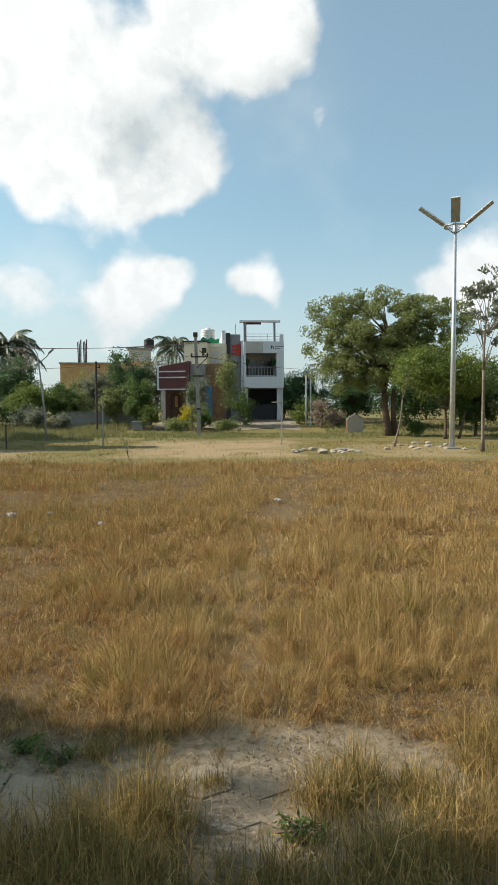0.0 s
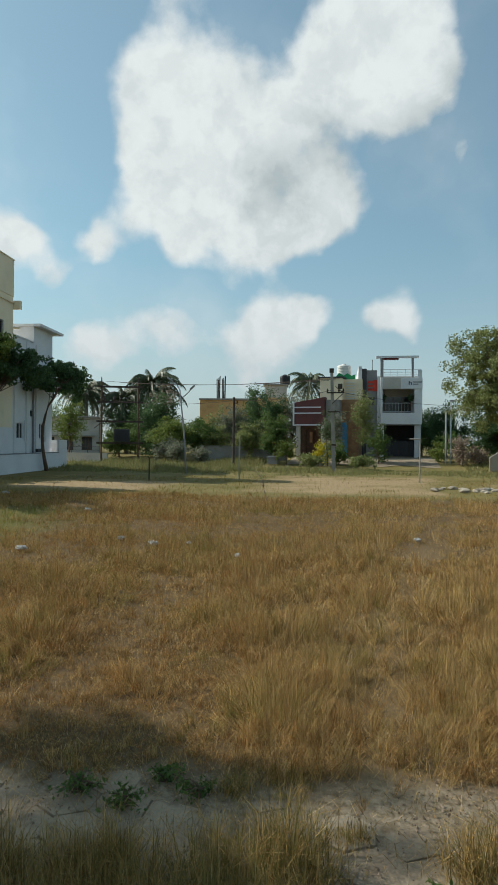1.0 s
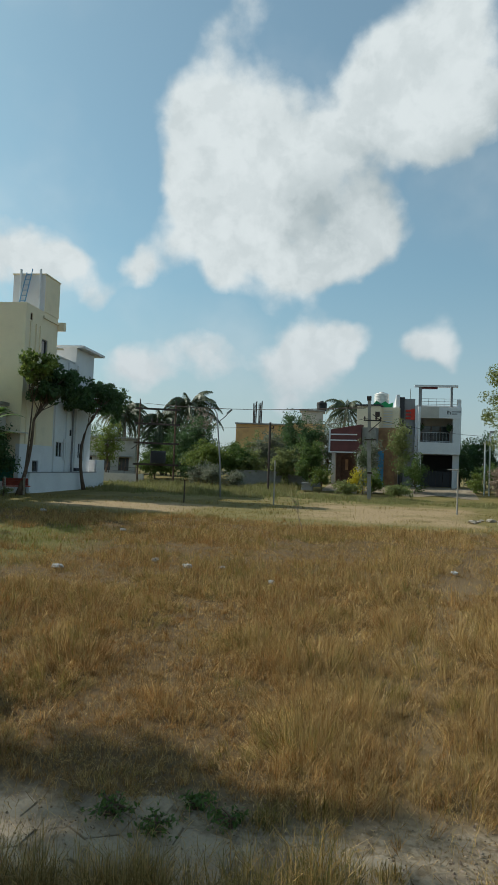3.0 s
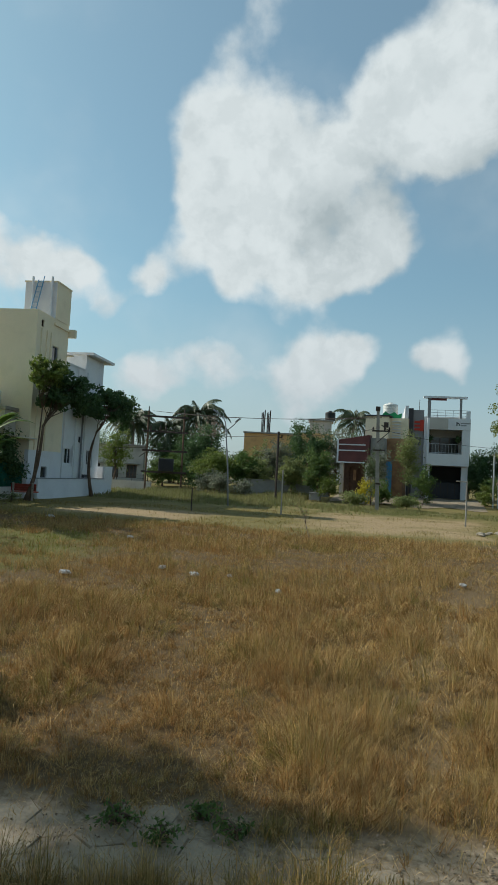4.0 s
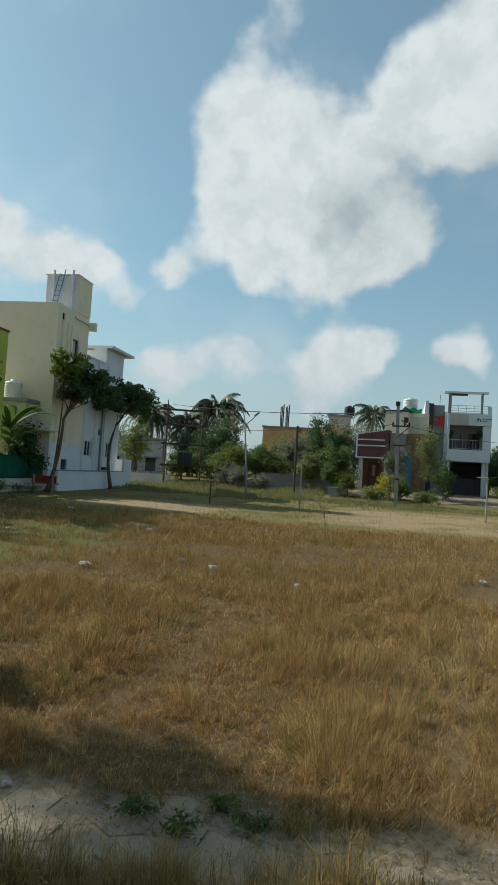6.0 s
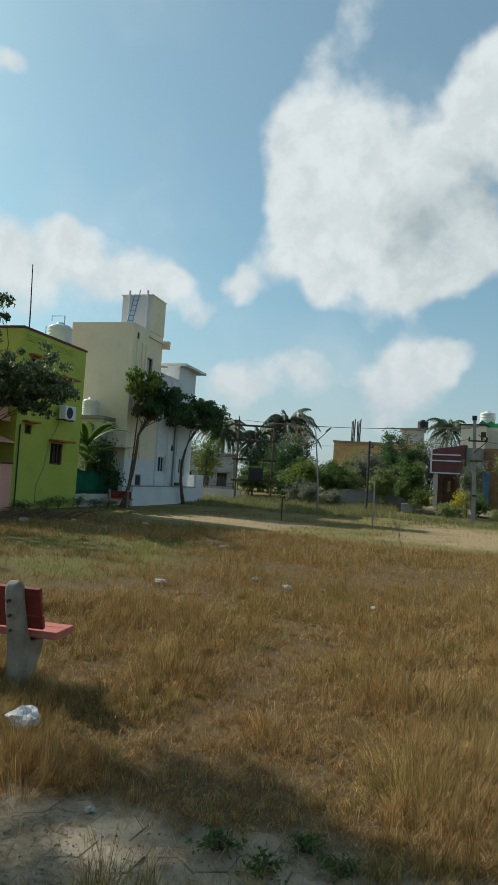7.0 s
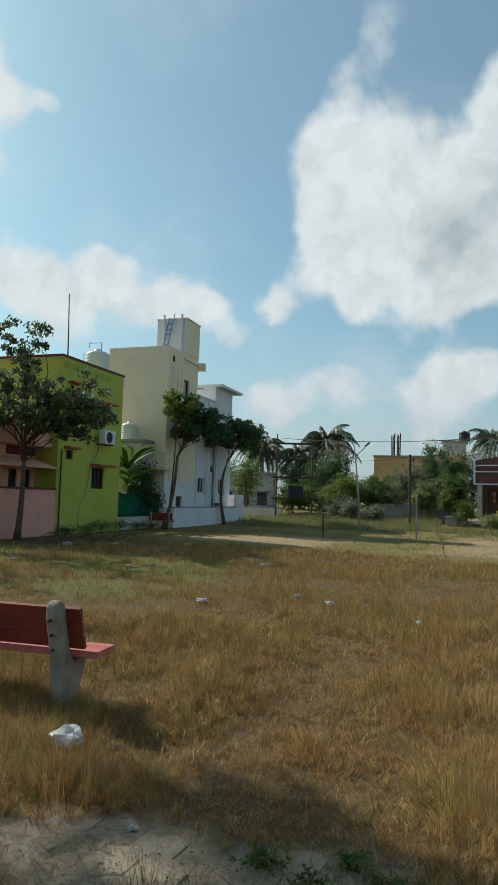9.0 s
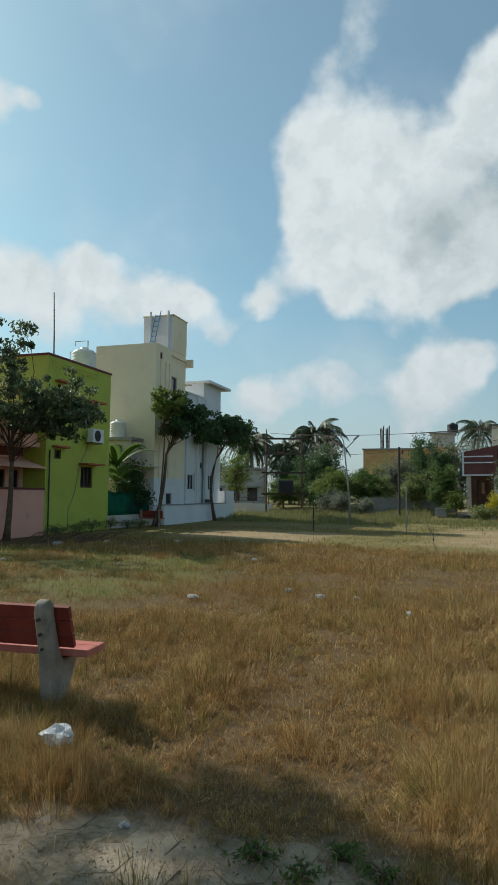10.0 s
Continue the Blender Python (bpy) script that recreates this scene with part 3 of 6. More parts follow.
def field_grass():
    """Domed tussocks of bent locks that spread from their middles, in dry tones, over a low tangle and fallen straw."""
    rng = np.random.default_rng(7)
    cell = 0.37
    gx, gy = np.meshgrid(np.arange(-24, 11, cell), np.arange(2.4, 22, cell))
    cx, cy = (g.ravel() + rng.uniform(-0.45, 0.45, g.size) * cell for g in (gx, gy))
    r = np.hypot(cx, cy)
    az = np.degrees(np.arctan2(-cx, cy))
    swell = swelling(cx, cy)
    ok = (az > -27) & (az < 66) & (rng.random(len(cx)) < open_field(cx, cy) * (0.55 + 0.45 * swell))
    cx, cy, r, swell = cx[ok], cy[ok], r[ok], swell[ok]
    size = rng.uniform(0.2, 0.42, len(cx)) * (0.8 + 0.4 * swell)
    tall = (0.09 + 0.28 * swell * rng.uniform(0.35, 1.3, len(cx))) * (1 - 0.25 * step(cy, 7, 15))
    tone = rng.random(len(cx)) + 1.1 * (fbm(cx, cy, 2.2, 61, 3) - 0.5) + 0.1 * step(-cx, 0.2, 3.0)
    # locks of a dozen blades that bend the same way
    who = np.repeat(np.arange(len(cx)), (np.clip(42 * (3 / np.maximum(r, 3)) ** 0.75, 15, 42) * (size / 0.3) ** 1.7 + 2).astype(int))
    n = len(who)
    a, d = rng.uniform(0, math.tau, n), np.sqrt(rng.random(n))
    lx, ly = cx[who] + np.cos(a) * d * size[who] * 0.7, cy[who] + np.sin(a) * d * size[who] * 0.7
    turn, veer = a + rng.normal(0, 0.8, n), rng.normal(0, 1.3, n)
    lean = np.clip(0.72 + 0.2 * step(r[who], 6, 11) + 0.8 * d ** 1.3 + rng.normal(0, 0.6, n), 0.02, 2.1)
    length = tall[who] * rng.uniform(0.6, 1.15, n) * (1.05 - 0.2 * d)
    left = step(-cx, -1.0, 3.0)[who]
    shade_of = tone[who] + rng.normal(0, 0.24, n)
    kind = np.where(shade_of < 0.14 + 0.34 * left, 1, np.where(shade_of > 0.8 - 0.1 * left, 2, 0))
    kind = np.where(rng.random(n) < 0.08 + 0.3 * (1 - left), 3, kind)
    # stray locks, bent low in every direction, that close the ground between the tussocks
    fx, fy, fr = wedge(rng, 30000, 2.6, 21.0, 0.85)
    s = rng.random(len(fx)) < np.clip(open_field(fx, fy) + 0.05 * trail(fx, fy), 0, 1)
    fx, fy, fr = fx[s], fy[s], fr[s]
    m = len(fx)
    # hollows get more dark russet locks, standing in for shade between hummocks
    stray = rng.random(m) + 1.1 * (fbm(fx, fy, 1.6, 63, 3) - 0.5) - 0.35 * (1 - swelling(fx, fy))
    lx, ly, ring = np.concatenate([lx, fx]), np.concatenate([ly, fy]), np.concatenate([r[who], fr])
    turn, veer = np.concatenate([turn, rng.uniform(0, math.tau, m)]), np.concatenate([veer, rng.normal(0, 1.5, m)])
    lean = np.concatenate([lean, np.clip(rng.normal(1.0, 0.4, m), 0.1, 1.8)])
    length = np.concatenate([length, (0.07 + 0.14 * swelling(fx, fy)) * rng.uniform(0.6, 1.4, m)])
    kind = np.concatenate([kind, np.where(stray < 0.16 + 0.28 * step(-fx, -1.0, 3.0), 1, np.where(stray > 0.85, 2, np.where(rng.random(m) < 0.05 + 0.25 * (1 - step(-fx, -1.0, 3.0)), 3, 0)))])
    n += m
    lock = np.repeat(np.arange(n), np.clip(18 * (3 / np.maximum(ring, 3)) ** 0.4 * rng.uniform(0.5, 1.5, n), 5, 30).astype(int))
    n = len(lock)
    rr = ring[lock]
    loose = 0.009 + 0.0022 * rr
    x, y = lx[lock] + rng.normal(0, 1, n) * loose, ly[lock] + rng.normal(0, 1, n) * loose
    turn, veer = turn[lock] + rng.normal(0, 0.3, n), veer[lock] + rng.normal(0, 0.35, n)
    lean = np.clip(lean[lock] + rng.normal(0, 0.16, n), 0.02, 1.9)
    length = length[lock] * rng.uniform(0.5, 1.12, n)
    width = np.maximum(0.0026, rr * 0.00062) * rng.uniform(0.6, 1.3, n)
    kind = kind[lock]
    for q, name, mat, label in ((0, "dry_grass", STRAW, "dense golden brown dry grass in uneven tufts"), (1, "russet_grass", RUSSET, "reddish brown dry grass tufts"), (2, "fading_grass", STRAW_GREEN, "half green grass tufts among the dry field"), (3, "bleached_grass", THATCH, "bleached pale locks of dry grass")):
        s = kind == q
        blades(name, x[s], y[s], length[s], lean[s], width[s], mat, label, rng, turn[s], veer[s])
    # low tangled growth that fills the field between the tufts
    x, y, r = wedge(rng, 170000, 2.7, 21.0, 0.9)
    s = rng.random(len(x)) < np.clip(open_field(x, y) + 0.12 * trail(x, y), 0, 1) * (0.4 + 0.6 * step(fbm(x, y, 0.5, 44), 0.3, 0.6))
    x, y, r = x[s], y[s], r[s]
    n = len(x)
    swell = swelling(x, y)
    length = (0.04 + 0.1 * swell) * rng.uniform(0.5, 1.7, n)
    lean = np.clip(rng.normal(0.95, 0.5, n), 0.05, 1.8)
    width = np.maximum(0.0026, r * 0.0007) * rng.uniform(0.6, 1.3, n)
    tone = rng.random(n) * 0.55 + 0.22 + 0.9 * (fbm(x, y, 1.2, 62, 3) - 0.5) + 0.1 * step(-x, 0.2, 3.0)
    low = 0.3 + 0.2 * step(-x, -1.0, 3.0)
    for q, name, mat, label in ((tone < low, "low_russet_grass", RUSSET, "low reddish tangled dry grass"), ((tone >= low) & (tone < 0.72), "low_dry_grass", STRAW, "low tangled golden dry grass"), (tone >= 0.72, "low_fading_grass", STRAW_GREEN, "low half green tangled grass")):
        blades(name, x[q], y[q], length[q], lean[q], width[q], mat, label, rng, None, 1.9)
    # wiry pale stalks that stick out every way
    x, y, r = wedge(rng, 26000, 2.7, 19.0, 0.8)
    s = rng.random(len(x)) < open_field(x, y) * (0.15 + 0.85 * swelling(x, y))
    x, y, r = x[s], y[s], r[s]
    n = len(x)
    blades("dry_stalks", x, y, (0.1 + 0.2 * swelling(x, y)) * rng.uniform(0.7, 1.35, n), np.clip(rng.normal(0.8, 0.5, n), 0.0, 1.7), np.maximum(0.002, r * 0.0006) * rng.uniform(0.7, 1.2, n), THATCH, "wiry pale dry stalks standing out of the grass", rng, None, 0.5)
    # straw lying on the soil
    x, y, r = wedge(rng, 90000, 2.5, 21.0, 0.9)
    keep = (1 - 0.9 * lawn(x, y)) * (1 - 0.3 * paving(x, y)) * (1 - step(y, 17, 20)) * (1 - step(-x - 0.1 * y, 11.5, 13.5))
    s = rng.random(len(x)) < keep * (0.3 + 0.7 * fbm(x, y, 0.7, 43))
    x, y, r = x[s], y[s], r[s]
    n = len(x)
    blades("fallen_straw", x, y, rng.uniform(0.04, 0.2, n), np.clip(rng.normal(1.3, 0.25, n), 0.6, 1.7), np.maximum(0.0024, r * 0.0007) * rng.uniform(0.7, 1.3, n), THATCH, "pale fallen straw lying between the tufts", rng)


def short_grass():
    rng = np.random.default_rng(8)
    x, y, r = wedge(rng, 190000, 4.5, 32.0, 1.3)
    ok = rng.random(len(x)) < np.maximum(lawn(x, y) * 0.9, 0.4 * step(y, 17, 19)) * (1 - 0.92 * court(x, y))
    x, y, r = x[ok], y[ok], r[ok]
    n = len(x)
    t = fbm(x, y, 0.8, 71)
    length, width = (0.02 + 0.16 * t * t) * rng.uniform(0.6, 1.6, n), np.maximum(0.003, r * 0.0009)
    near = (y < 17) & (rng.random(n) < 0.5 + 0.75 * step(fbm(x, y, 1.5, 72), 0.3, 0.6))
    for q, name, mat, label in ((near, "short_grass", LAWN, "short green grass of the strip before the houses"), (~near, "court_grass", STRAW_GREEN, "thin faded grass round the bare court")):
        blades(name, x[q], y[q], length[q], rng.uniform(0.1, 1.2, q.sum()), width[q], mat, label, rng)


def roadside_weeds():
    """The waist-high weeds beyond the court."""
    rng = np.random.default_rng(9)
    n = 150000
    x, y = rng.uniform(-27, 22, n), rng.uniform(30, 47, n)
    t = fbm(x, y, 2.0, 81, 3)
    ok = (rng.random(n) < step(t, 0.25, 0.6) * step(y, 31, 36) * (1 - 0.6 * step(x, -1, 2) ) * (1 - court(x, y))) & ~((np.abs(x + 1.5) < 6.5) & (y > 40.5)) & (x > -19.0 - 0.02 * y)
    x, y, t = x[ok], y[ok], t[ok]
    n = len(x)
    tall = np.where(x > -3, 0.5, 1.0)
    blades("roadside_weeds", x, y, (0.1 + np.where(x < -8, 0.6, 0.45) * t * step(y, 32, 38)) * rng.uniform(0.5, 1.2, n) * tall, rng.uniform(0.1, 0.9, n), np.hypot(x, y) * 0.0012 * rng.uniform(0.6, 1.8, n), WEED,
           "tall pale green weeds along the roadside", rng)


def foreground_tufts():
    """Rank half-green tufts on and before the paved walk."""
    rng = np.random.default_rng(10)
    spots = [(-0.28, 2.45, 0.2, 0.38), (-0.5, 2.25, 0.3, 0.32), (-0.8, 2.1, 0.3, 0.28), (-0.3, 2.05, 0.3, 0.26), (0.2, 2.02, 0.3, 0.2), (0.6, 2.15, 0.3, 0.3), (0.95, 2.3, 0.3, 0.38), (1.3, 2.4, 0.3, 0.45),
             (0.42, 2.55, 0.14, 0.32), (0.57, 2.68, 0.12, 0.3), (1.2, 2.8, 0.2, 0.5), (1.6, 2.4, 0.3, 0.45), (0.8, 2.6, 0.12, 0.26), (-1.47, 2.14, 0.1, 0.37), (-1.3, 2.2, 0.1, 0.32), (-1.05, 2.22, 0.18, 0.28),
             (-0.92, 2.3, 0.12, 0.3), (-1.56, 1.86, 0.3, 0.24), (-1.15, 1.92, 0.3, 0.25), (-1.9, 1.75, 0.3, 0.2), (-2.6, 2.0, 0.3, 0.2), (-2.9, 2.6, 0.35, 0.3), (-3.2, 3.2, 0.4, 0.32), (-2.7, 3.0, 0.22, 0.24), (-3.6, 2.7, 0.3, 0.34),
             (-4.35, 3.65, 0.2, 0.36), (-4.2, 3.95, 0.2, 0.3), (-3.45, 3.8, 0.18, 0.24), (-3.65, 3.6, 0.22, 0.28), (-3.95, 3.6, 0.22, 0.32), (-4.15, 3.5, 0.2, 0.34), (-4.6, 3.9, 0.2, 0.36), (-3.35, 4.05, 0.14, 0.24), (-3.75, 4.3, 0.2, 0.26), (-4.25, 4.25, 0.22, 0.28), (-0.05, 2.7, 0.08, 0.1), (-0.6, 2.95, 0.1, 0.14)]
    xs, ys, ls = [], [], []
    for cx, cy, s, h in spots:
        n = int(4600 * s)
        d = rng.normal(0, s * 0.5, (n, 2))
        xs.append(cx + d[:, 0]), ys.append(cy + d[:, 1])
        ls.append(h * rng.uniform(0.3, 1.15, n) * np.exp(-0.4 * (d ** 2).sum(1) / s ** 2))
    x, y, l = np.concatenate(xs), np.concatenate(ys), np.concatenate(ls)
    n = len(x)
    lean, width, dry = np.clip(rng.normal(np.where(x < -2.6, 1.15, 0.8), 0.5, n), 0.02, 1.9), rng.uniform(0.002, 0.004, n), rng.random(n) < np.where(x < -3.0, 0.8, 0.4)
    for q, name, mat, label in ((~dry, "rank_grass", RANK, "rank half green grass tufts along the paved walk"), (dry, "withered_grass", STRAW, "withered straw among the rank tufts")):
        blades(name, x[q], y[q], l[q], lean[q], width[q], mat, label, rng)


def leaf_litter():
    """Dry leaves and crumbs scattered over the paved walk and the trodden ground beside it."""
    rng = np.random.default_rng(12)
    x, y = rng.uniform(-3.2, 2.0, 11000), rng.uniform(1.8, 3.6, 11000)
    ok = rng.random(11000) < (0.25 + 0.75 * paving(x, y)) * step(fbm(x, y, 0.35, 91), 0.3, 0.7)
    x, y = x[ok], y[ok]
    centres = np.stack([x, y, ground_height(x, y) + rng.uniform(0.002, 0.012, len(x))], 1)
    flat = leaf_mesh("leaf_litter", centres, 0.013, 0.011, LEAF_DRY, rng, 0.0)
    tagged(new("leaf_litter", flat), "small dry leaves and crumbs on the paved walk", "leaf litter", kind="stuff")


field_grass(), short_grass(), leaf_litter(), roadside_weeds(), foreground_tufts()

# ---- trees and shrubs ----


def in_ball(rng, n):
    d = rng.normal(size=(n, 3))
    return d / np.linalg.norm(d, axis=1, keepdims=True) * rng.random((n, 1)) ** 0.45


def limb_points(a, b, sag, rng, n=5):
    a, b = Vector(a), Vector(b)
    bow = Vector(rng.normal(0, 1, 3)) * (b - a).length * 0.08 + Vector((0.0, 0.0, sag))
    return [a.lerp(b, i / (n - 1)) + bow * math.sin(math.pi * i / (n - 1)) for i in range(n)]


def tree(label, base, fork, crown, radius, limbs, leaves, leaf, mat, bark=BARK, girth=0.09, seed=1, spread=0.45, name="tree", category="tree", droop=0.3, stems=1, hollow=0.45, lobes=None):
    """base and fork are points; crown is the crown's middle and radius its half sizes; lobes may list more (middle, half sizes)."""
    rng = np.random.default_rng(seed)
    base, fork = Vector(base), Vector(fork)
    base.z = float(ground_height(np.array([base.x]), np.array([base.y]))[0]) + base.z
    t = thing(name, label, category, Matrix.Translation(base))
    wood = bmesh.new()
    bend = Vector(rng.normal(0, 0.025, 3)) * (fork - base).length
    trunk = [base.lerp(fork, i / 6) + bend * math.sin(i / 6 * math.pi) for i in range(7)]
    tube(wood, [p - base for p in trunk], [girth * (1.25 if i == 0 else 1.0 - 0.07 * i) for i in range(7)], 9)
    for s in range(stems - 1):
        off = Vector((0.35 * (s + 1), 0.1, 0))
        tube(wood, [p - base + off * (1 + 0.5 * i / 6) for i, p in enumerate(trunk)], [girth * 0.7 * (1.2 - 0.1 * i) for i in range(7)], 7)
    leader = limb_points(trunk[-1], Vector(crown) + Vector((0, 0, 0.3 * radius[2])), 0.0, rng, 6)
    tube(wood, [p - base for p in leader], [girth * (0.6 - 0.09 * i) for i in range(6)], 7)
    clusters = []
    balls = [(crown, radius)] + (lobes or [])
    sizes = np.array([r[0] * r[1] * r[2] for _, r in balls]) ** 0.67
    for i in range(limbs):
        c, r = balls[rng.choice(len(balls), p=sizes / sizes.sum())]
        d = rng.normal(size=3)
        d /= np.linalg.norm(d)
        goal = Vector(np.array(c) + d * np.array(r) * rng.uniform(hollow, 1.0))
        start = leader[rng.integers(0, 4)]
        pts = limb_points(start, goal, 0.12 * (goal - start).length, rng)
        if i < 34:
            g = girth * rng.uniform(0.14, 0.3)
            tube(wood, [p - base for p in pts], [g * (1 - 0.2 * k) for k in range(5)], 5)
        clusters += [(goal, rng.uniform(0.6, 1.1)), (pts[3], 0.5)]
    part("trunk", wood, bark, t, smooth=True)
    per = max(4, int(leaves / len(clusters)))
    size = float(np.mean(radius)) * spread
    pts = np.concatenate([np.array(c)[None] + in_ball(rng, per) * (size * s, size * s, size * s * 0.7) for c, s in clusters]) - np.array(base)
    crown_ob = new("crown", leaf_mesh("crown", pts, leaf, leaf * 0.5, mat, rng, droop))
    crown_ob.parent = t
    return t


def shrub(label, x, y, height, wide, leaves, leaf, mat, seed, name="shrub", z=0.0):
    return tree(label, (x, y, z), (x, y, z + height * 0.25), (x, y, z + height * 0.58), (wide, wide, height * 0.45), 26, leaves, leaf, mat, girth=0.03, seed=seed, spread=0.55, name=name, category="shrub", hollow=0.2)


def palm(label, x, y, top, lean, fronds, length, seed):
    rng = np.random.default_rng(seed)
    z0 = float(ground_height(np.array([x]), np.array([y]))[0])
    t = thing("coconut_palm", label, "palm tree", pose(x, y, z0))
    stem = [(lean * (i / 8) ** 2, 0.1 * math.sin(i), top * i / 8) for i in range(9)]
    part("trunk", T(stem, [0.2 - 0.012 * i for i in range(9)], 9), PALE_BARK, t, smooth=True)
    head = Vector(stem[-1])
    verts, tris = [], []
    for f in range(fronds):
        # each frond leaves the head at its own angle and bows under its weight; leaflets hang from both sides of the rib
        a = f * 2.4 + rng.uniform(-0.25, 0.25)
        age = (f + rng.uniform(0, 1)) / fronds
        rise, bow = 1.35 - 2.0 * age, rng.uniform(1.2, 2.1) * (0.75 + 0.5 * (1 - age))
        L = length * rng.uniform(0.8, 1.1) * (0.8 + 0.3 * min(1.0, 2.5 * age))
        out = Vector((math.cos(a), math.sin(a), 0))
        side = out.cross(Vector((0.0, 0.0, 1.0)))
        p, rib = head.copy(), [head.copy()]
        for i in range(14):
            e = rise - bow * (i / 13) ** 1.3
            p = p + (out * math.cos(e) + Vector((0, 0, math.sin(e)))) * L / 14
            rib.append(p.copy())
        for i in range(2, 14):
            d = (rib[i + 1] - rib[i]).normalized() if i < 14 else d
            for sgn in (-1, 1):
                for q in (0.0, 0.33, 0.66):
                    root = rib[i].lerp(rib[i + 1], q)
                    reach = L * 0.24 * math.sin(math.pi * (0.14 + 0.8 * (i + q) / 14)) * rng.uniform(0.7, 1.15)
                    tip = root + (side * sgn * rng.uniform(0.35, 0.8) + d * 0.5 + Vector((0, 0, -0.75))).normalized() * reach
                    k = len(verts)
                    verts += [root, root + d * L * 0.03, tip]
                    tris.append((k, k + 1, k + 2))
        for i in range(14):
            k = len(verts)
            verts += [rib[i], rib[i + 1], rib[i] + Vector((0, 0, 0.06))]
            tris.append((k, k + 1, k + 2))
    c = new("crown", tri_mesh("crown", [tuple(v) for v in verts], tris, PALM_LEAF))
    c.parent = t
    return t


def banana(label, m, height, leaves, seed):
    rng = np.random.default_rng(seed)
    t = thing("banana_plant", label, "plant", m)
    part("stem", T([(0, 0, 0), (0.03, 0, height * 0.3), (0, 0, height * 0.6)], [0.1, 0.08, 0.05]), LEAF_OLIVE, t, smooth=True)
    for i in range(leaves):
        a, L = math.tau * i / leaves + rng.uniform(-0.3, 0.3), height * rng.uniform(0.55, 0.75)
        out, lift = Vector((math.cos(a), math.sin(a), 0)), rng.uniform(0.8, 1.5)
        side = Vector((-math.sin(a), math.cos(a), 0))
        bm = bmesh.new()
        rows = []
        for k in range(8):
            s = k / 7
            mid = Vector((0, 0, height * 0.58)) + out * L * s * math.cos(lift * 0.7) + Vector((0, 0, L * (math.sin(lift) * s - 0.62 * s * s)))
            w = 0.115 * math.sin(math.pi * min(0.97, 0.08 + 0.92 * s)) * height / 2.4
            rows.append([bm.verts.new(mid - side * w + Vector((0, 0, -w * 0.35))), bm.verts.new(mid), bm.verts.new(mid + side * w + Vector((0, 0, -w * 0.35)))])
        for p, q in zip(rows, rows[1:]):
            bm.faces.new((p[0], p[1], q[1], q[0])), bm.faces.new((p[1], p[2], q[2], q[1]))
        part("leaf", bm, LEAF_MID, t, smooth=True)
    return t

# ---- pink house ----


def window(parent, a0, a1, z0, z1, axis, face, shade=0.0, shade_mat=RUST_PAINT, frame_mat=WOOD, deep=0.12, bars=2, out=1):
    """A framed window set into a wall opening, with an optional sunshade slab over it. axis 0: in the plane x=face, axis 1: y=face; out is the way it looks."""
    def put(bm, p0, p1, q0, q1, s0, s1):
        lo, hi = sorted((face + out * s0, face + out * s1))
        return box(bm, *((lo, hi, p0, p1) if axis == 0 else (p0, p1, lo, hi)), q0, q1)
    w = part("window", put(bmesh.new(), a0, a1, z0, z1, -deep, -deep + 0.015), GLASS, parent)
    fr, t = bmesh.new(), 0.05
    for p in ((a0, a0 + t, z0, z1), (a1 - t, a1, z0, z1), (a0 + t, a1 - t, z0, z0 + t), (a0 + t, a1 - t, z1 - t, z1)):
        put(fr, *p, -deep + 0.02, -deep + 0.07)
    for i in range(bars):
        m = a0 + (a1 - a0) * (i + 1) / (bars + 1)
        put(fr, m - 0.02, m + 0.02, z0 + t, z1 - t, -deep + 0.025, -deep + 0.06)
    part("frame", fr, frame_mat, w)
    if shade:
        sh = bmesh.new()
        put(sh, a0 - 0.18, a1 + 0.25, z1 + 0.06, z1 + 0.13, 0.0, shade)
        part("sunshade", sh, shade_mat, parent)
    return w


def ac_unit(label, m):
    t = thing("air_conditioner", label, "air conditioner", m)
    part("casing", B(-0.4, 0.4, -0.14, 0.14, 0, 0.55, bevel=0.02), PALE_STEEL, t)
    bm = bmesh.new()
    for r in (0.06, 0.12, 0.18, 0.22):
        pts = [(-0.08 + r * math.cos(k * math.tau / 20), -0.15, 0.27 + r * math.sin(k * math.tau / 20)) for k in range(21)]
        tube(bm, pts, 0.006, 4)
    part("grille", bm, RUSTED, t)
    # flat charcoal disc in place of the dark hollow behind the grille
    part("dark_fan_disc", prism(bmesh.new(), [(-0.08 + 0.22 * math.cos(k * math.tau / 20), 0.27 + 0.22 * math.sin(k * math.tau / 20)) for k in range(20)], 1, -0.146, -0.142), DARK_PAINT, t)
    for x in (-0.3, 0.3):
        part("bracket", B(x - 0.02, x + 0.02, -0.12, 0.3, -0.04, -0.002), RUSTED, t)
    return t


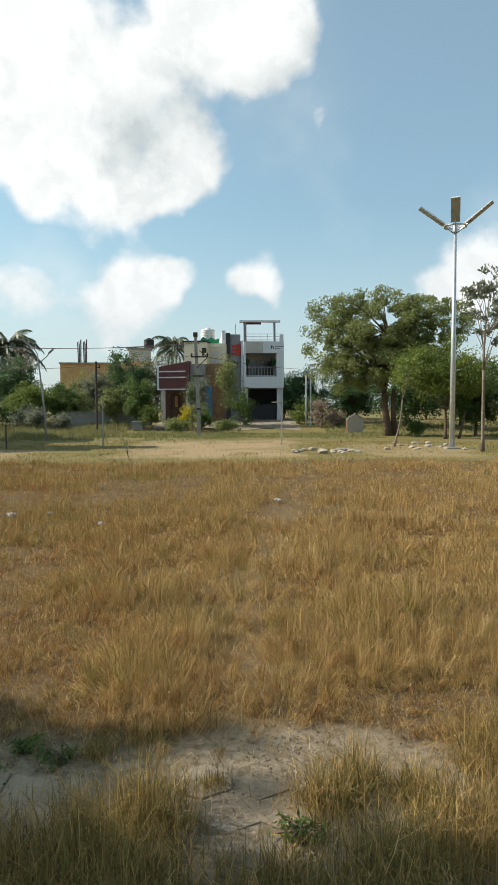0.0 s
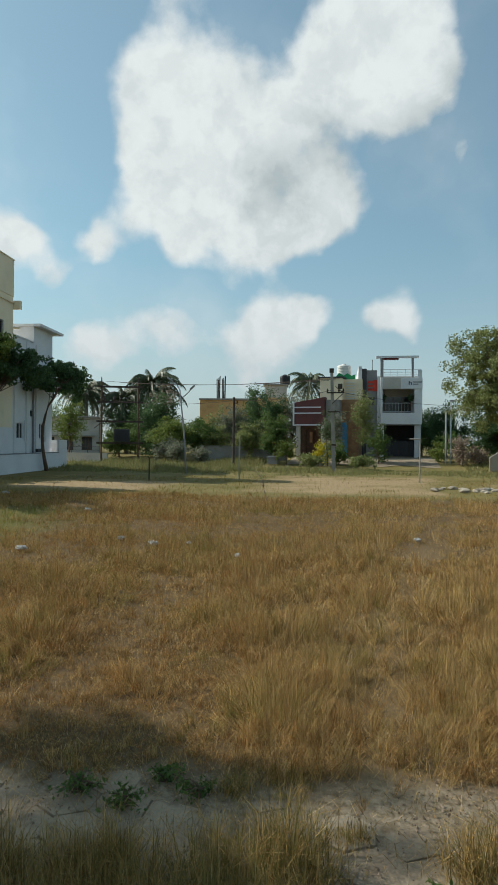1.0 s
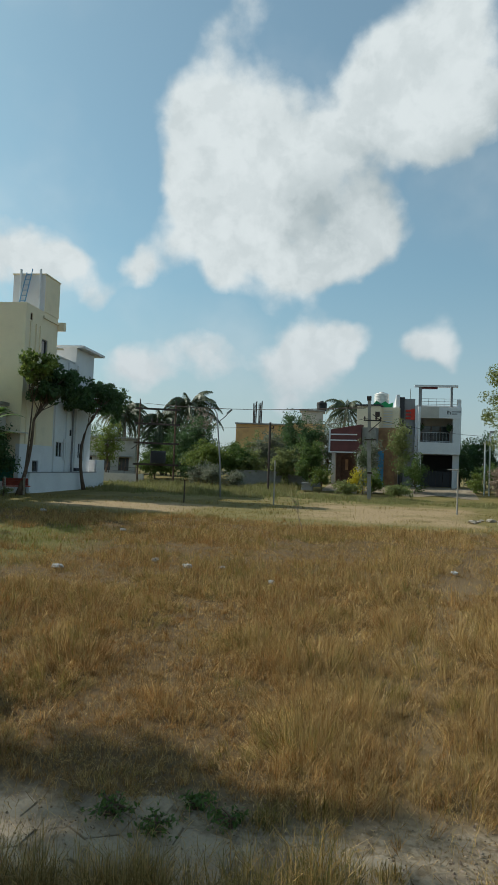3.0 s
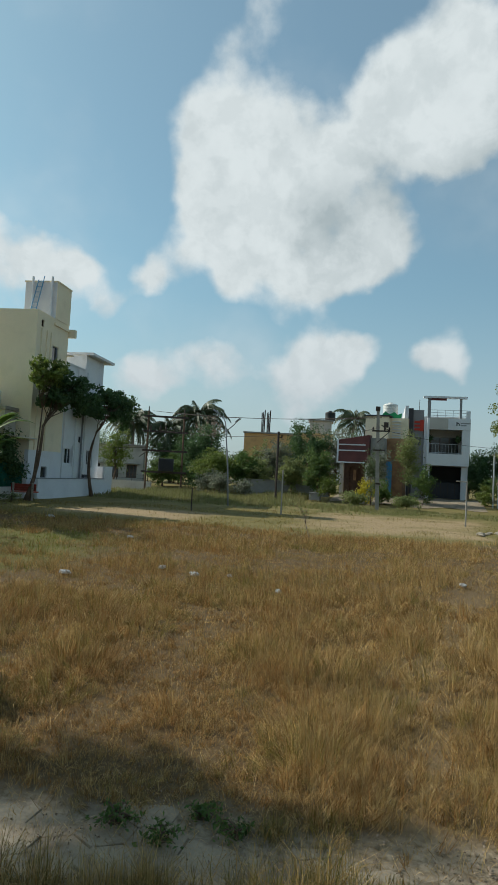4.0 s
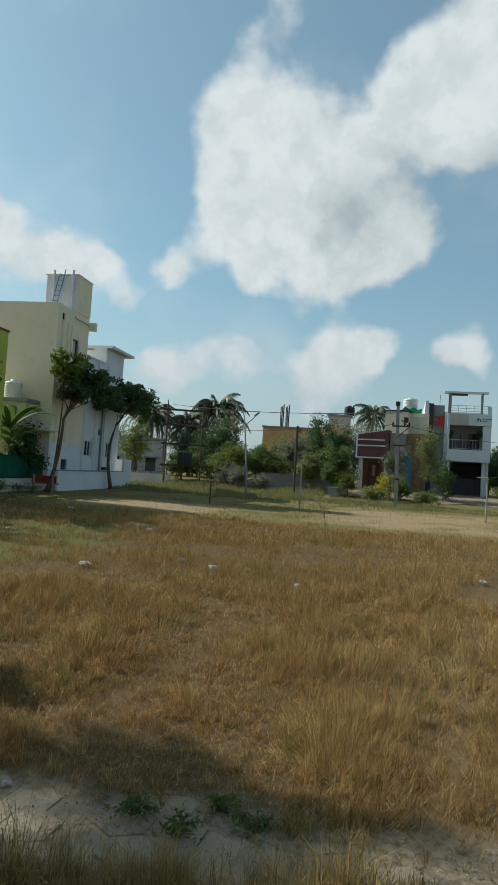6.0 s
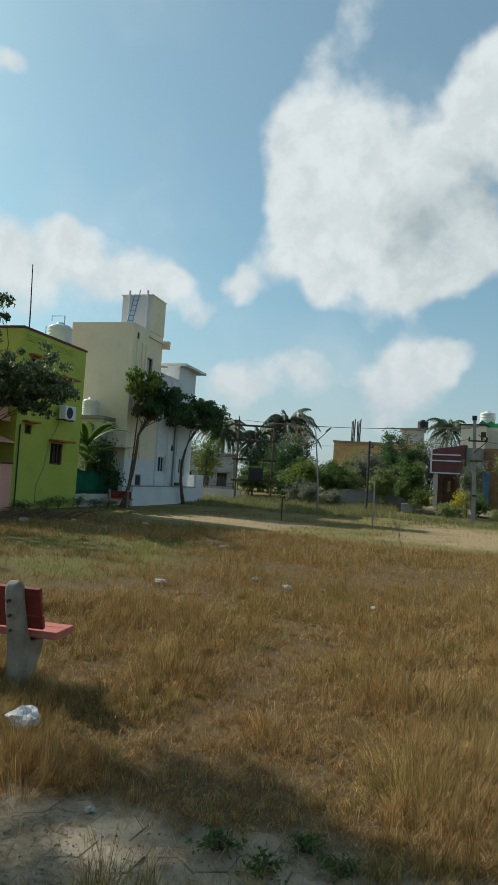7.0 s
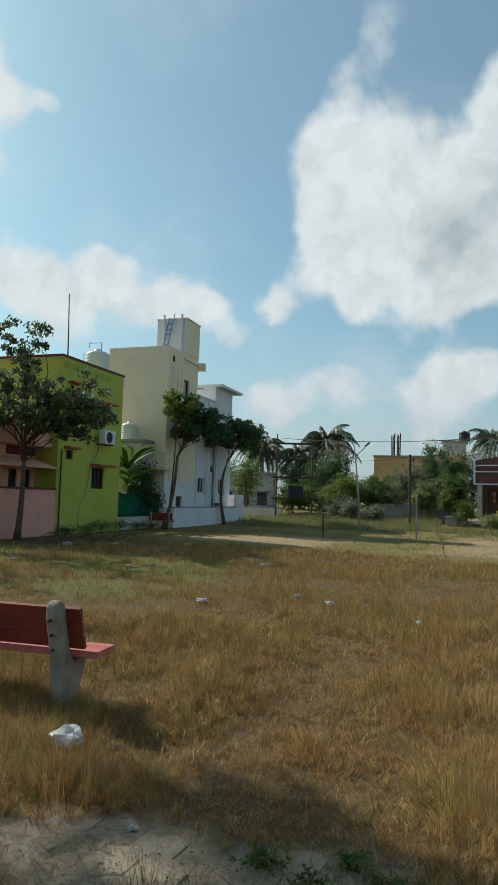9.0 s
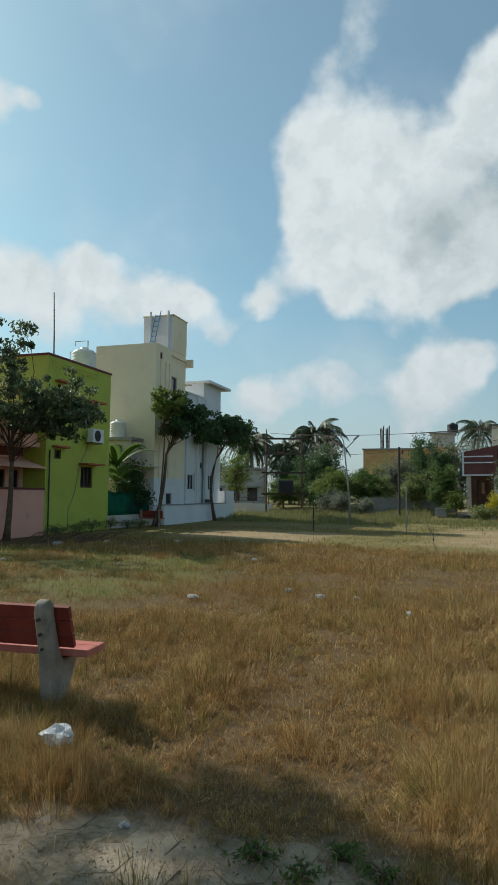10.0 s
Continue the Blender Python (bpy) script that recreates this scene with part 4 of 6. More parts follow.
def pink_house():
    t = thing("pink_house", "single-storey pink house with maroon trim and wavy parapet", "house", plot(0, 0))
    # body: front faces b = 1.3, side faces a = -0.9
    front = [(-6.1, -5.4, 1.75, 2.68), (-3.4, -2.95, 2.1, 2.75), (-11.5, -10.7, 1.5, 2.6)]
    part("front_wall", wall_with_holes(bmesh.new(), 1, 1.3, 0.2, -14, -0.95, 0, 3.55, front), PEACH, t)
    side = [(1.75, 2.15, 1.9, 2.4), (3.2, 3.65, 1.3, 2.35), (3.95, 4.4, 1.3, 2.35)]
    part("side_wall", wall_with_holes(bmesh.new(), 0, -0.95, -0.2, 1.5, 4.64, 0, 3.55, side), PEACH, t)
    part("back_wall", B(-14, -4.2, 8.0, 8.2, 0, 3.55), PEACH, t)
    part("end_wall", B(-14.2, -14.0, 1.3, 8.2, 0, 3.55), PEACH, t)
    part("roof_slab", B(-14.3, -0.25, 0.75, 4.64, 3.18, 3.36), PEACH, t)
    part("rear_roof_slab", B(-14.3, -4.2, 4.65, 8.3, 3.18, 3.36), PEACH, t)
    # parapet with a gently curved top
    bm = bmesh.new()
    top = [(-14.2 + i * 0.5, 4.15 + 0.12 * math.sin(i * 0.42)) for i in range(28)]
    prism(bm, [(-14.2, 3.362)] + [(-0.35, 3.362)] + [(x, z) for x, z in reversed(top) if x < -0.4], 1, 0.85, 1.0)
    part("front_parapet", bm, PEACH, t)
    part("side_parapet", B(-0.5, -0.35, 1.0, 4.6, 3.362, 4.12), PEACH, t)
    part("parapet_cap", B(-0.54, -0.31, 0.8, 4.6, 4.122, 4.19), MAROON, t)
    part("front_cap", B(-14.2, -0.6, 0.81, 1.04, 4.28, 4.33), MAROON, t)
    for a in (-2.2, -4.3, -8.3):
        part("pilaster", B(a - 0.12, a + 0.12, 1.22, 1.3, 0, 3.17), PEACH, t)
    part("drain_pipe", T([(-2.55, 1.2, 0), (-2.55, 1.2, 3.1)], 0.04), MAROON, t, "dark red drain pipe")
    window(t, -6.1, -5.4, 1.75, 2.68, 1, 1.3, 0.3, MAROON, out=-1)
    window(t, -3.4, -2.95, 2.1, 2.75, 1, 1.3, 0.0, MAROON, out=-1)
    hood = prism(bmesh.new(), [(-3.5, 2.78), (-2.85, 2.78), (-3.17, 3.08)], 1, 1.1, 1.29)
    part("window_hood", hood, MAROON, t, "small pointed maroon hood")
    window(t, -11.5, -10.7, 1.5, 2.6, 1, 1.3, 0.3, MAROON, out=-1)
    window(t, 1.75, 2.15, 1.9, 2.4, 0, -0.95, 0.0)
    window(t, 3.2, 3.65, 1.3, 2.35, 0, -0.95, 0.0, bars=0)
    window(t, 3.95, 4.4, 1.3, 2.35, 0, -0.95, 0.0, bars=0)
    # sloping sheet awning along the side
    bm = prism(bmesh.new(), [(-0.94, 2.75), (-0.94, 2.79), (0.05, 2.44), (0.05, 2.40)], 1, 0.35, 4.62)
    part("awning", bm, PEACH, t, "weathered sloping sheet awning")
    part("red_panel", B(-0.945, -0.935, 3.0, 4.6, 2.85, 3.17), MAROON, t)
    # compound wall
    part("boundary_wall", wall_with_holes(bmesh.new(), 1, 0.0, 0.15, -14.2, 0.0, -0.2, 1.64, []), PINK, t)
    part("side_boundary_wall", B(-0.15, 0.0, 0.152, 4.64, -0.2, 1.64), PINK, t)
    part("wall_cap", B(-14.2, 0.03, -0.03, 0.18, 1.642, 1.71), MAROON, t, "maroon coping")
    part("side_wall_cap", B(-0.18, 0.03, 0.182, 4.64, 1.642, 1.71), MAROON, t, "maroon coping")
    return t


pink_house()
ac_unit("white air conditioner unit above the pink boundary wall", plot(-0.32, 1.08, 2.66) @ Matrix.Scale(0.66, 4))
ac_unit("white air conditioner unit on the pink front wall", plot(-7.4, 1.1, 2.58) @ Matrix.Scale(0.75, 4))

# ---- lime house ----


def lime_house():
    t = thing("lime_house", "two-storey lime green house with terracotta sunshades", "house", plot(0, 4.65))
    side = [(2.35, 3.2, 4.26, 5.1), (2.33, 3.2, 1.74, 2.58), (0.53, 0.95, 2.8, 3.15), (0.6, 0.88, 5.35, 5.62)]
    part("side_wall", wall_with_holes(bmesh.new(), 0, 0, -0.2, 0, 4.48, -0.2, 6.6, side), LIME, t)
    part("front_wall", wall_with_holes(bmesh.new(), 1, 0, 0.2, -4.18, -0.202, 0, 6.6, [(-3.9, -2.9, 3.4, 5.2)]), LIME, t)
    part("far_wall", B(-4.18, -0.202, 4.28, 4.48, 0, 6.6), LIME, t)
    part("back_wall", B(-4.38, -4.182, 0.0, 4.48, 0, 6.6), LIME, t)
    part("roof_slab", B(-4.18, -0.202, 0.202, 4.278, 5.7, 5.85), LIME, t)
    cap = bmesh.new()
    for q in ((-0.23, 0.04, -0.04, 4.52), (-4.42, -0.232, -0.04, 0.23), (-4.42, -0.232, 4.25, 4.52), (-4.42, -4.15, 0.232, 4.248)):
        box(cap, *q, 6.602, 6.68)
    part("parapet_cap", cap, MAROON, t, "maroon coping")
    for i in range(3):
        part("groove_band", B(0.001, 0.025, 0.2, 3.4, 6.22 + i * 0.09, 6.27 + i * 0.09), LIME, t)
    window(t, 2.35, 3.2, 4.26, 5.1, 0, 0, 0.45)
    window(t, 2.33, 3.2, 1.74, 2.58, 0, 0, 0.45)
    window(t, 0.53, 0.95, 2.8, 3.15, 0, 0, 0.25, bars=0)
    window(t, 0.6, 0.88, 5.35, 5.62, 0, 0, 0.25, bars=0)
    part("drain_pipe", T([(0.05, 0.2, -0.1), (0.05, 0.18, 3.1)], 0.026), DARK_PAINT, t, "dark drain pipe")
    part("cable", T([(0.02, 1.5, -0.1), (0.02, 1.5, 0.9), (0.02, 1.9, 1.5), (0.02, 2.2, 2.6), (0.02, 2.65, 3.2), (0.02, 2.8, 3.6)], 0.012, 5), GREY_PAINT, t, "loose grey cable")
    part("mast", T([(-0.5, 1.05, 5.7), (-0.55, 1.07, 7.6), (-0.6, 1.05, 9.3)], [0.03, 0.025, 0.018], 6), RUSTED, t, "thin iron mast")
    return t


lime_house()
ac_unit("white air conditioner on the lime green wall", plot(0.32, 7.5, 3.55, 90))


def water_tank(label, m, r, h, mat, legs=0.0, name="water_tank"):
    t = thing(name, label, "water tank", m)
    prof = [(0.0, 0), (r * 0.96, 0), (r, 0.04)]
    for i in range(6):
        z = h * (0.08 + 0.13 * i)
        prof += [(r, z), (r * 0.97, z + h * 0.02), (r, z + h * 0.04)]
    prof += [(r, h * 0.86), (r * 0.8, h * 0.95), (r * 0.35, h), (r * 0.34, h * 1.07), (0, h * 1.08)]
    bm = bmesh.new()
    n = 24
    rings = [[bm.verts.new((p * math.cos(k * math.tau / n), p * math.sin(k * math.tau / n), legs + z)) for k in range(n)] if p else [bm.verts.new((0, 0, legs + z))] for p, z in prof]
    for a, b in zip(rings, rings[1:]):
        for k in range(n):
            p, q, s, u = a[k % len(a)], a[(k + 1) % len(a)], b[(k + 1) % len(b)], b[k % len(b)]
            bm.faces.new([v for i, v in enumerate((p, q, s, u)) if v not in (p, q, s, u)[:i]])
    part("barrel", bm, mat, t, smooth=True)
    if legs:
        for x, y in ((-1, -1), (1, -1), (1, 1), (-1, 1)):
            part("leg", T([(x * r * 0.75, y * r * 0.75, 0), (x * r * 0.75, y * r * 0.75, legs)], 0.03), PALE_STEEL, t)
        part("deck", B(-r, r, -r, r, legs - 0.05, legs - 0.002), CONCRETE, t)
    return t


water_tank("pale round water tank on the lime house roof", plot(-0.95, 8.5, 5.85), 0.5, 1.05, TANK, 0.75)
pipe = thing("tank_pipe", "white pipe frame round the roof water tank", "pipe", plot(-0.95, 8.8, 5.85))
part("riser", T([(-0.7, -0.3, 0), (-0.7, -0.3, 1.75), (-0.3, -0.3, 1.75)], 0.025), PALE_STEEL, pipe)
part("overflow", T([(0.35, -0.6, 0), (0.35, -0.6, 2.1), (-0.25, -0.6, 2.1), (-0.25, -0.6, 1.9)], 0.025), PALE_STEEL, pipe)

# ---- yard between the houses ----
outhouse = thing("outhouse", "small grey plastered outhouse behind the green net", "shed", plot(-0.9, 12.2))
part("body", B(-2.4, 0.25, 0, 1.1, -0.1, 4.05), OFFWHITE, outhouse)
part("roof_slab", B(-2.5, 0.35, -0.1, 1.15, 4.052, 4.2), CONCRETE, outhouse)
water_tank("white ribbed plastic water tank on the outhouse roof", plot(-1.66, 12.8, 4.2), 0.4, 0.85, TANK)

yard = thing("net_fence", "green shade net fence on a whitewashed plinth wall", "fence", plot(-0.1, 9.15))
part("plinth", B(-0.12, 0.0, 0, 4.25, -0.2, 0.56), OFFWHITE, yard, "stained whitewashed plinth")
bm = bmesh.new()
rows = [[bm.verts.new((-0.05 + 0.03 * math.sin(i * 1.7 + k), i * 0.15, 0.562 + k * 0.26 + (0.05 * math.sin(i * 0.9) if k == 4 else 0))) for k in range(5)] for i in range(29)]
for p, q in zip(rows, rows[1:]):
    for k in range(4):
        bm.faces.new((p[k], q[k], q[k + 1], p[k + 1]))
bmesh.ops.solidify(bm, geom=bm.faces[:], thickness=0.008)
part("net", bm, NET, yard, "sagging dark green shade net", smooth=True)
for i in range(5):
    part("post", T([(-0.09, i * 1.03 + 0.02, -0.1), (-0.09, i * 1.03 + 0.02, 1.75)], 0.025), RUSTED, yard)
gate = thing("corrugated_lean_to", "pale tiled lean-to roof beside the cream house", "roof", plot(-0.6, 12.1))
part("sheet", prism(bmesh.new(), [(-1.2, 3.0), (0.75, 2.8), (0.75, 2.85), (-1.2, 3.05)], 1, 0.1, 1.9), OFFWHITE, gate)
for a in (-1.0, 0.45):
    part("post", T([(a, 1.8, 0), (a, 1.8, 2.78)], 0.04), RUSTED, gate)
banana("broad-leaved banana plant behind the net fence", plot(-0.75, 11.1), 4.7, 12, 3)
banana("young banana plant behind the net fence", plot(-0.4, 10.5), 3.5, 10, 4)
sh = plot(-0.5, 12.3).translation
shrub("dark leafy shrub behind the green net", sh.x, sh.y, 3.4, 0.95, 2600, 0.15, LEAF_DARK, 5)
sh = plot(-0.5, 11.6).translation
shrub("dark leafy shrub behind the green net", sh.x, sh.y, 2.9, 0.8, 2200, 0.15, LEAF_DARK, 6)
# ---- cream and white house ----


def white_house():
    t = thing("white_house", "tall cream and white house with stair tower and ladder", "house", plot(0, 13.45))
    part("cream_block", wall_with_holes(bmesh.new(), 0, 0, -0.2, 0, 3.6, 2.3, 9.0, [(0.45, 0.72, 8.28, 8.62), (1.8, 2.5, 6.85, 7.62)]), CREAM, t)
    part("cream_front", B(-3.2, -0.202, 0, 0.2, 0, 9.0), CREAM, t)
    part("cream_far", B(-3.2, -0.202, 3.4, 3.6, 0, 9.0), CREAM, t)
    part("cream_back", B(-3.4, -3.202, 0, 3.6, 0, 9.0), CREAM, t)
    part("roof", B(-3.2, -0.202, 0.202, 3.398, 8.6, 8.75), CREAM, t)
    part("white_base", wall_with_holes(bmesh.new(), 0, 0, -0.2, 0, 3.6, -0.2, 2.3, [(1.4, 2.1, 0.96, 1.54)]), WHITE, t)
    for b in (0.55, 1.15, 1.6):
        part("pilaster_strip", B(0.002, 0.06, b - 0.1, b + 0.02, 2.32, 8.2), CREAM, t)
    part("string_course", B(0.001, 0.08, 1.8, 3.6, 8.66, 8.78), CREAM, t)
    part("corner_ledge", B(-0.5, 0.35, 3.602, 3.85, 8.4, 8.82), CREAM, t)
    part("window_ledge", B(-0.5, 0.3, 3.602, 3.8, 7.4, 7.47), CREAM, t)
    # stair tower
    part("tower", box(bmesh.new(), -1.7, -0.002, 1.9, 3.58, 9.002, 10.86), WHITE, t)
    part("tower_side", B(0.0, 0.03, 1.9, 3.6, 9.002, 10.86), CREAM, t)
    part("tower_cap", B(-1.75, 0.06, 1.86, 3.64, 10.862, 10.92), CREAM, t)
    for a in (-1.25, -0.22):
        part("vent_pipe", T([(a, 1.78, 8.76), (a, 1.78, 11.1)], 0.06), PALE_STEEL, t)
    lad = part("ladder", T([(-1.25, 1.45, 8.76), (-0.98, 1.82, 10.95)], 0.025, 6), BLUE_STEEL, t, "blue steel ladder")
    part("rail", T([(-0.95, 1.45, 8.76), (-0.68, 1.82, 11.15)], 0.025, 6), BLUE_STEEL, lad)
    for i in range(8):
        s = (i + 0.6) / 8
        part("rung", T([(-1.25 + 0.27 * s, 1.45 + 0.37 * s, 8.76 + 2.19 * s), (-0.95 + 0.27 * s, 1.45 + 0.37 * s, 8.76 + 2.19 * s)], 0.018, 5), BLUE_STEEL, lad)
    # white wing
    holes = [(3.85, 5.0, 1.74, 2.6), (6.95, 7.85, 1.73, 2.63), (5.85, 6.35, 2.93, 3.36)]
    part("white_wing", wall_with_holes(bmesh.new(), 0, 0, -0.2, 3.602, 9.05, -0.2, 7.05, holes), WHITE, t)
    part("wing_far_wall", B(-6.0, -0.202, 8.85, 9.05, 0, 7.05), WHITE, t)
    part("wing_near_wall", B(-6.0, -3.402, 3.602, 3.8, 0, 7.05), WHITE, t)
    part("wing_back", B(-6.2, -6.002, 3.602, 9.05, 0, 7.05), WHITE, t)
    part("wing_roof", B(-6.0, -0.202, 3.8, 8.848, 6.3, 6.45), WHITE, t)
    part("parapet_raise", wall_with_holes(bmesh.new(), 0, 0, -0.2, 6.3, 9.05, 7.052, 7.98, []), WHITE, t)
    part("head_wall", B(-3.0, -0.202, 6.3, 6.5, 6.452, 7.98), WHITE, t)
    part("head_slab", B(-3.1, 0.4, 6.25, 9.8, 7.982, 8.12), WHITE, t)
    part("coping", B(-0.23, 0.05, 3.602, 6.24, 7.052, 7.12), WHITE, t)
    for b, w in ((5.2, 0.35), (6.5, 0.3), (3.68, 0.12)):
        part("pilaster_strip", B(0.002, 0.09, b, b + w, 0.5, 7.0), WHITE, t)
    part("drain_pipe", T([(0.06, 6.15, -0.1), (0.06, 6.15, 5.6)], 0.05), GREY_PAINT, t, "grey drain pipe")
    window(t, 3.85, 5.0, 1.74, 2.6, 0, 0, 0.0, frame_mat=PALE_STEEL, bars=2)
    window(t, 6.95, 7.85, 1.73, 2.63, 0, 0, 0.0, frame_mat=PALE_STEEL, bars=2)
    window(t, 5.85, 6.35, 2.93, 3.36, 0, 0, 0.0, frame_mat=PALE_STEEL, bars=0)
    window(t, 1.8, 2.5, 6.85, 7.62, 0, 0, 0.0, frame_mat=GREY_PAINT, bars=0)
    window(t, 0.45, 0.72, 8.28, 8.62, 0, 0, 0.0, bars=0)
    window(t, 1.4, 2.1, 0.96, 1.54, 0, 0, 0.0, frame_mat=GREY_PAINT, bars=0)
    for b0, b1 in ((3.7, 3.84), (5.01, 5.15), (6.8, 6.94), (7.86, 8.0)):
        part("window_surround", B(0.002, 0.08, b0, b1, 1.6, 2.75), WHITE, t)
    # low boundary wall in front of the wing
    part("boundary_wall", B(0.5, 0.62, -0.1, 9.95, -0.2, 0.95), WHITE, t)
    part("boundary_end", B(-2.0, 0.498, 9.83, 9.95, -0.2, 1.7), WHITE, t)
    part("boundary_step", B(0.5, 0.62, 8.6, 9.95, 0.952, 1.72), WHITE, t)
    part("boundary_cap", B(0.47, 0.65, -0.12, 8.58, 0.952, 1.0), GREY_PAINT, t)
    part("meter_box", B(0.3, 0.45, 5.9, 6.4, 1.02, 1.2), DARK_PAINT, t, "black box on the wall")
    return t


white_house()

# ---- street trees before the houses ----


def at_plot(a, b, z=0.0):
    p = plot(a, b, z).translation
    return (p.x, p.y, p.z)


tree("slender street tree with sparse olive leaves", (-15.6, 9.9, 0), (-15.75, 9.95, 1.7), (-15.8, 9.8, 4.2), (1.6, 1.3, 1.8), 34, 1500, 0.14, LEAF_OLIVE, girth=0.09, seed=21, spread=0.24, hollow=0.55)
tree("slender street tree with thin grey-green crown", (-16.2, 12.9, 0), (-16.15, 12.95, 1.9), (-16.3, 12.9, 4.2), (1.5, 1.3, 1.8), 44, 2000, 0.14, LEAF_GREY, girth=0.085, seed=22, spread=0.22, hollow=0.5, lobes=[((-16.6, 12.5, 6.3), (0.9, 0.9, 1.2))])
tree("street tree with dark glossy crown in two tiers", (-16.22, 16.05, 0), (-16.15, 16.1, 2.5), (-15.85, 16.4, 4.4), (1.75, 1.6, 0.85), 130, 12500, 0.15, LEAF_DUSTY, girth=0.11, seed=23, spread=0.24, droop=0.8,
     lobes=[((-16.34, 15.84, 6.75), (1.0, 0.9, 0.75)), ((-16.25, 15.95, 5.5), (0.45, 0.45, 0.6)), ((-14.75, 17.3, 4.1), (0.9, 0.9, 0.8)), ((-17.0, 15.15, 5.0), (0.75, 0.75, 0.6)), ((-14.6, 17.5, 5.3), (0.5, 0.5, 0.5)), ((-16.9, 15.3, 4.0), (0.6, 0.6, 0.5))])
tree("leaning street tree with a dark flat crown and bright top", at_plot(0.95, 11.6), at_plot(1.0, 12.7, 3.4), at_plot(1.5, 14.6, 5.25), (1.0, 1.5, 0.95), 74, 6500, 0.2, LEAF_DARK, girth=0.1, seed=24, spread=0.3, droop=0.7, lobes=[(at_plot(1.2, 13.2, 4.7), (0.7, 0.9, 0.55)), (at_plot(1.3, 16.2, 5.3), (0.8, 1.1, 0.85))])
# top of the leaning tree; brighter leaf colour stands in for sun on it
tree("bright green top of the leaning tree, sunlight put into its leaf colour", at_plot(1.05, 11.75), at_plot(1.0, 12.5, 4.2), at_plot(1.2, 12.5, 5.9), (0.8, 1.0, 0.85), 34, 2300, 0.2, LEAF_BRIGHT, girth=0.05, seed=25, spread=0.34, droop=0.7)
tree("slim street tree with a dark rounded crown", at_plot(1.0, 19.2), at_plot(0.95, 19.5, 3.6), at_plot(0.9, 20.3, 5.2), (1.2, 2.2, 1.05), 96, 8500, 0.2, LEAF_DARK, girth=0.1, seed=26, spread=0.27, droop=0.7,
     lobes=[(at_plot(0.9, 22.8, 5.5), (1.0, 1.6, 1.0)), (at_plot(0.9, 18.2, 4.8), (0.8, 1.0, 0.6)), (at_plot(0.9, 23.6, 4.6), (0.7, 1.0, 0.6))])

# ---- shade tree beside the walk ----


def pinnate(verts, tris, root, along, side, length, pairs=13, bow=0.5):
    """One feathery leaf: a bowed rib with pairs of blunt, hanging leaflets."""
    drop = Vector((0, 0, -1))
    for i in range(pairs):
        s = (i + 1) / pairs
        p = root + along * length * s + drop * length * bow * s * s
        reach = length * 0.3 * math.sin(math.pi * (0.25 + 0.62 * s))
        for sgn in (-1, 1):
            tip = p + (side * sgn + along * 0.35 + drop * 0.45).normalized() * reach
            w = along * length * 0.6 / pairs
            k = len(verts)
            verts += [p - w * 0.5, p + w * 0.5, tip + w * 0.75, tip - w * 0.75]
            tris += [(k, k + 1, k + 2), (k, k + 2, k + 3)]
    k = len(verts)
    end = root + along * length + drop * length * bow
    verts += [root - side * 0.006, root + side * 0.006, end]
    tris.append((k, k + 1, k + 2))


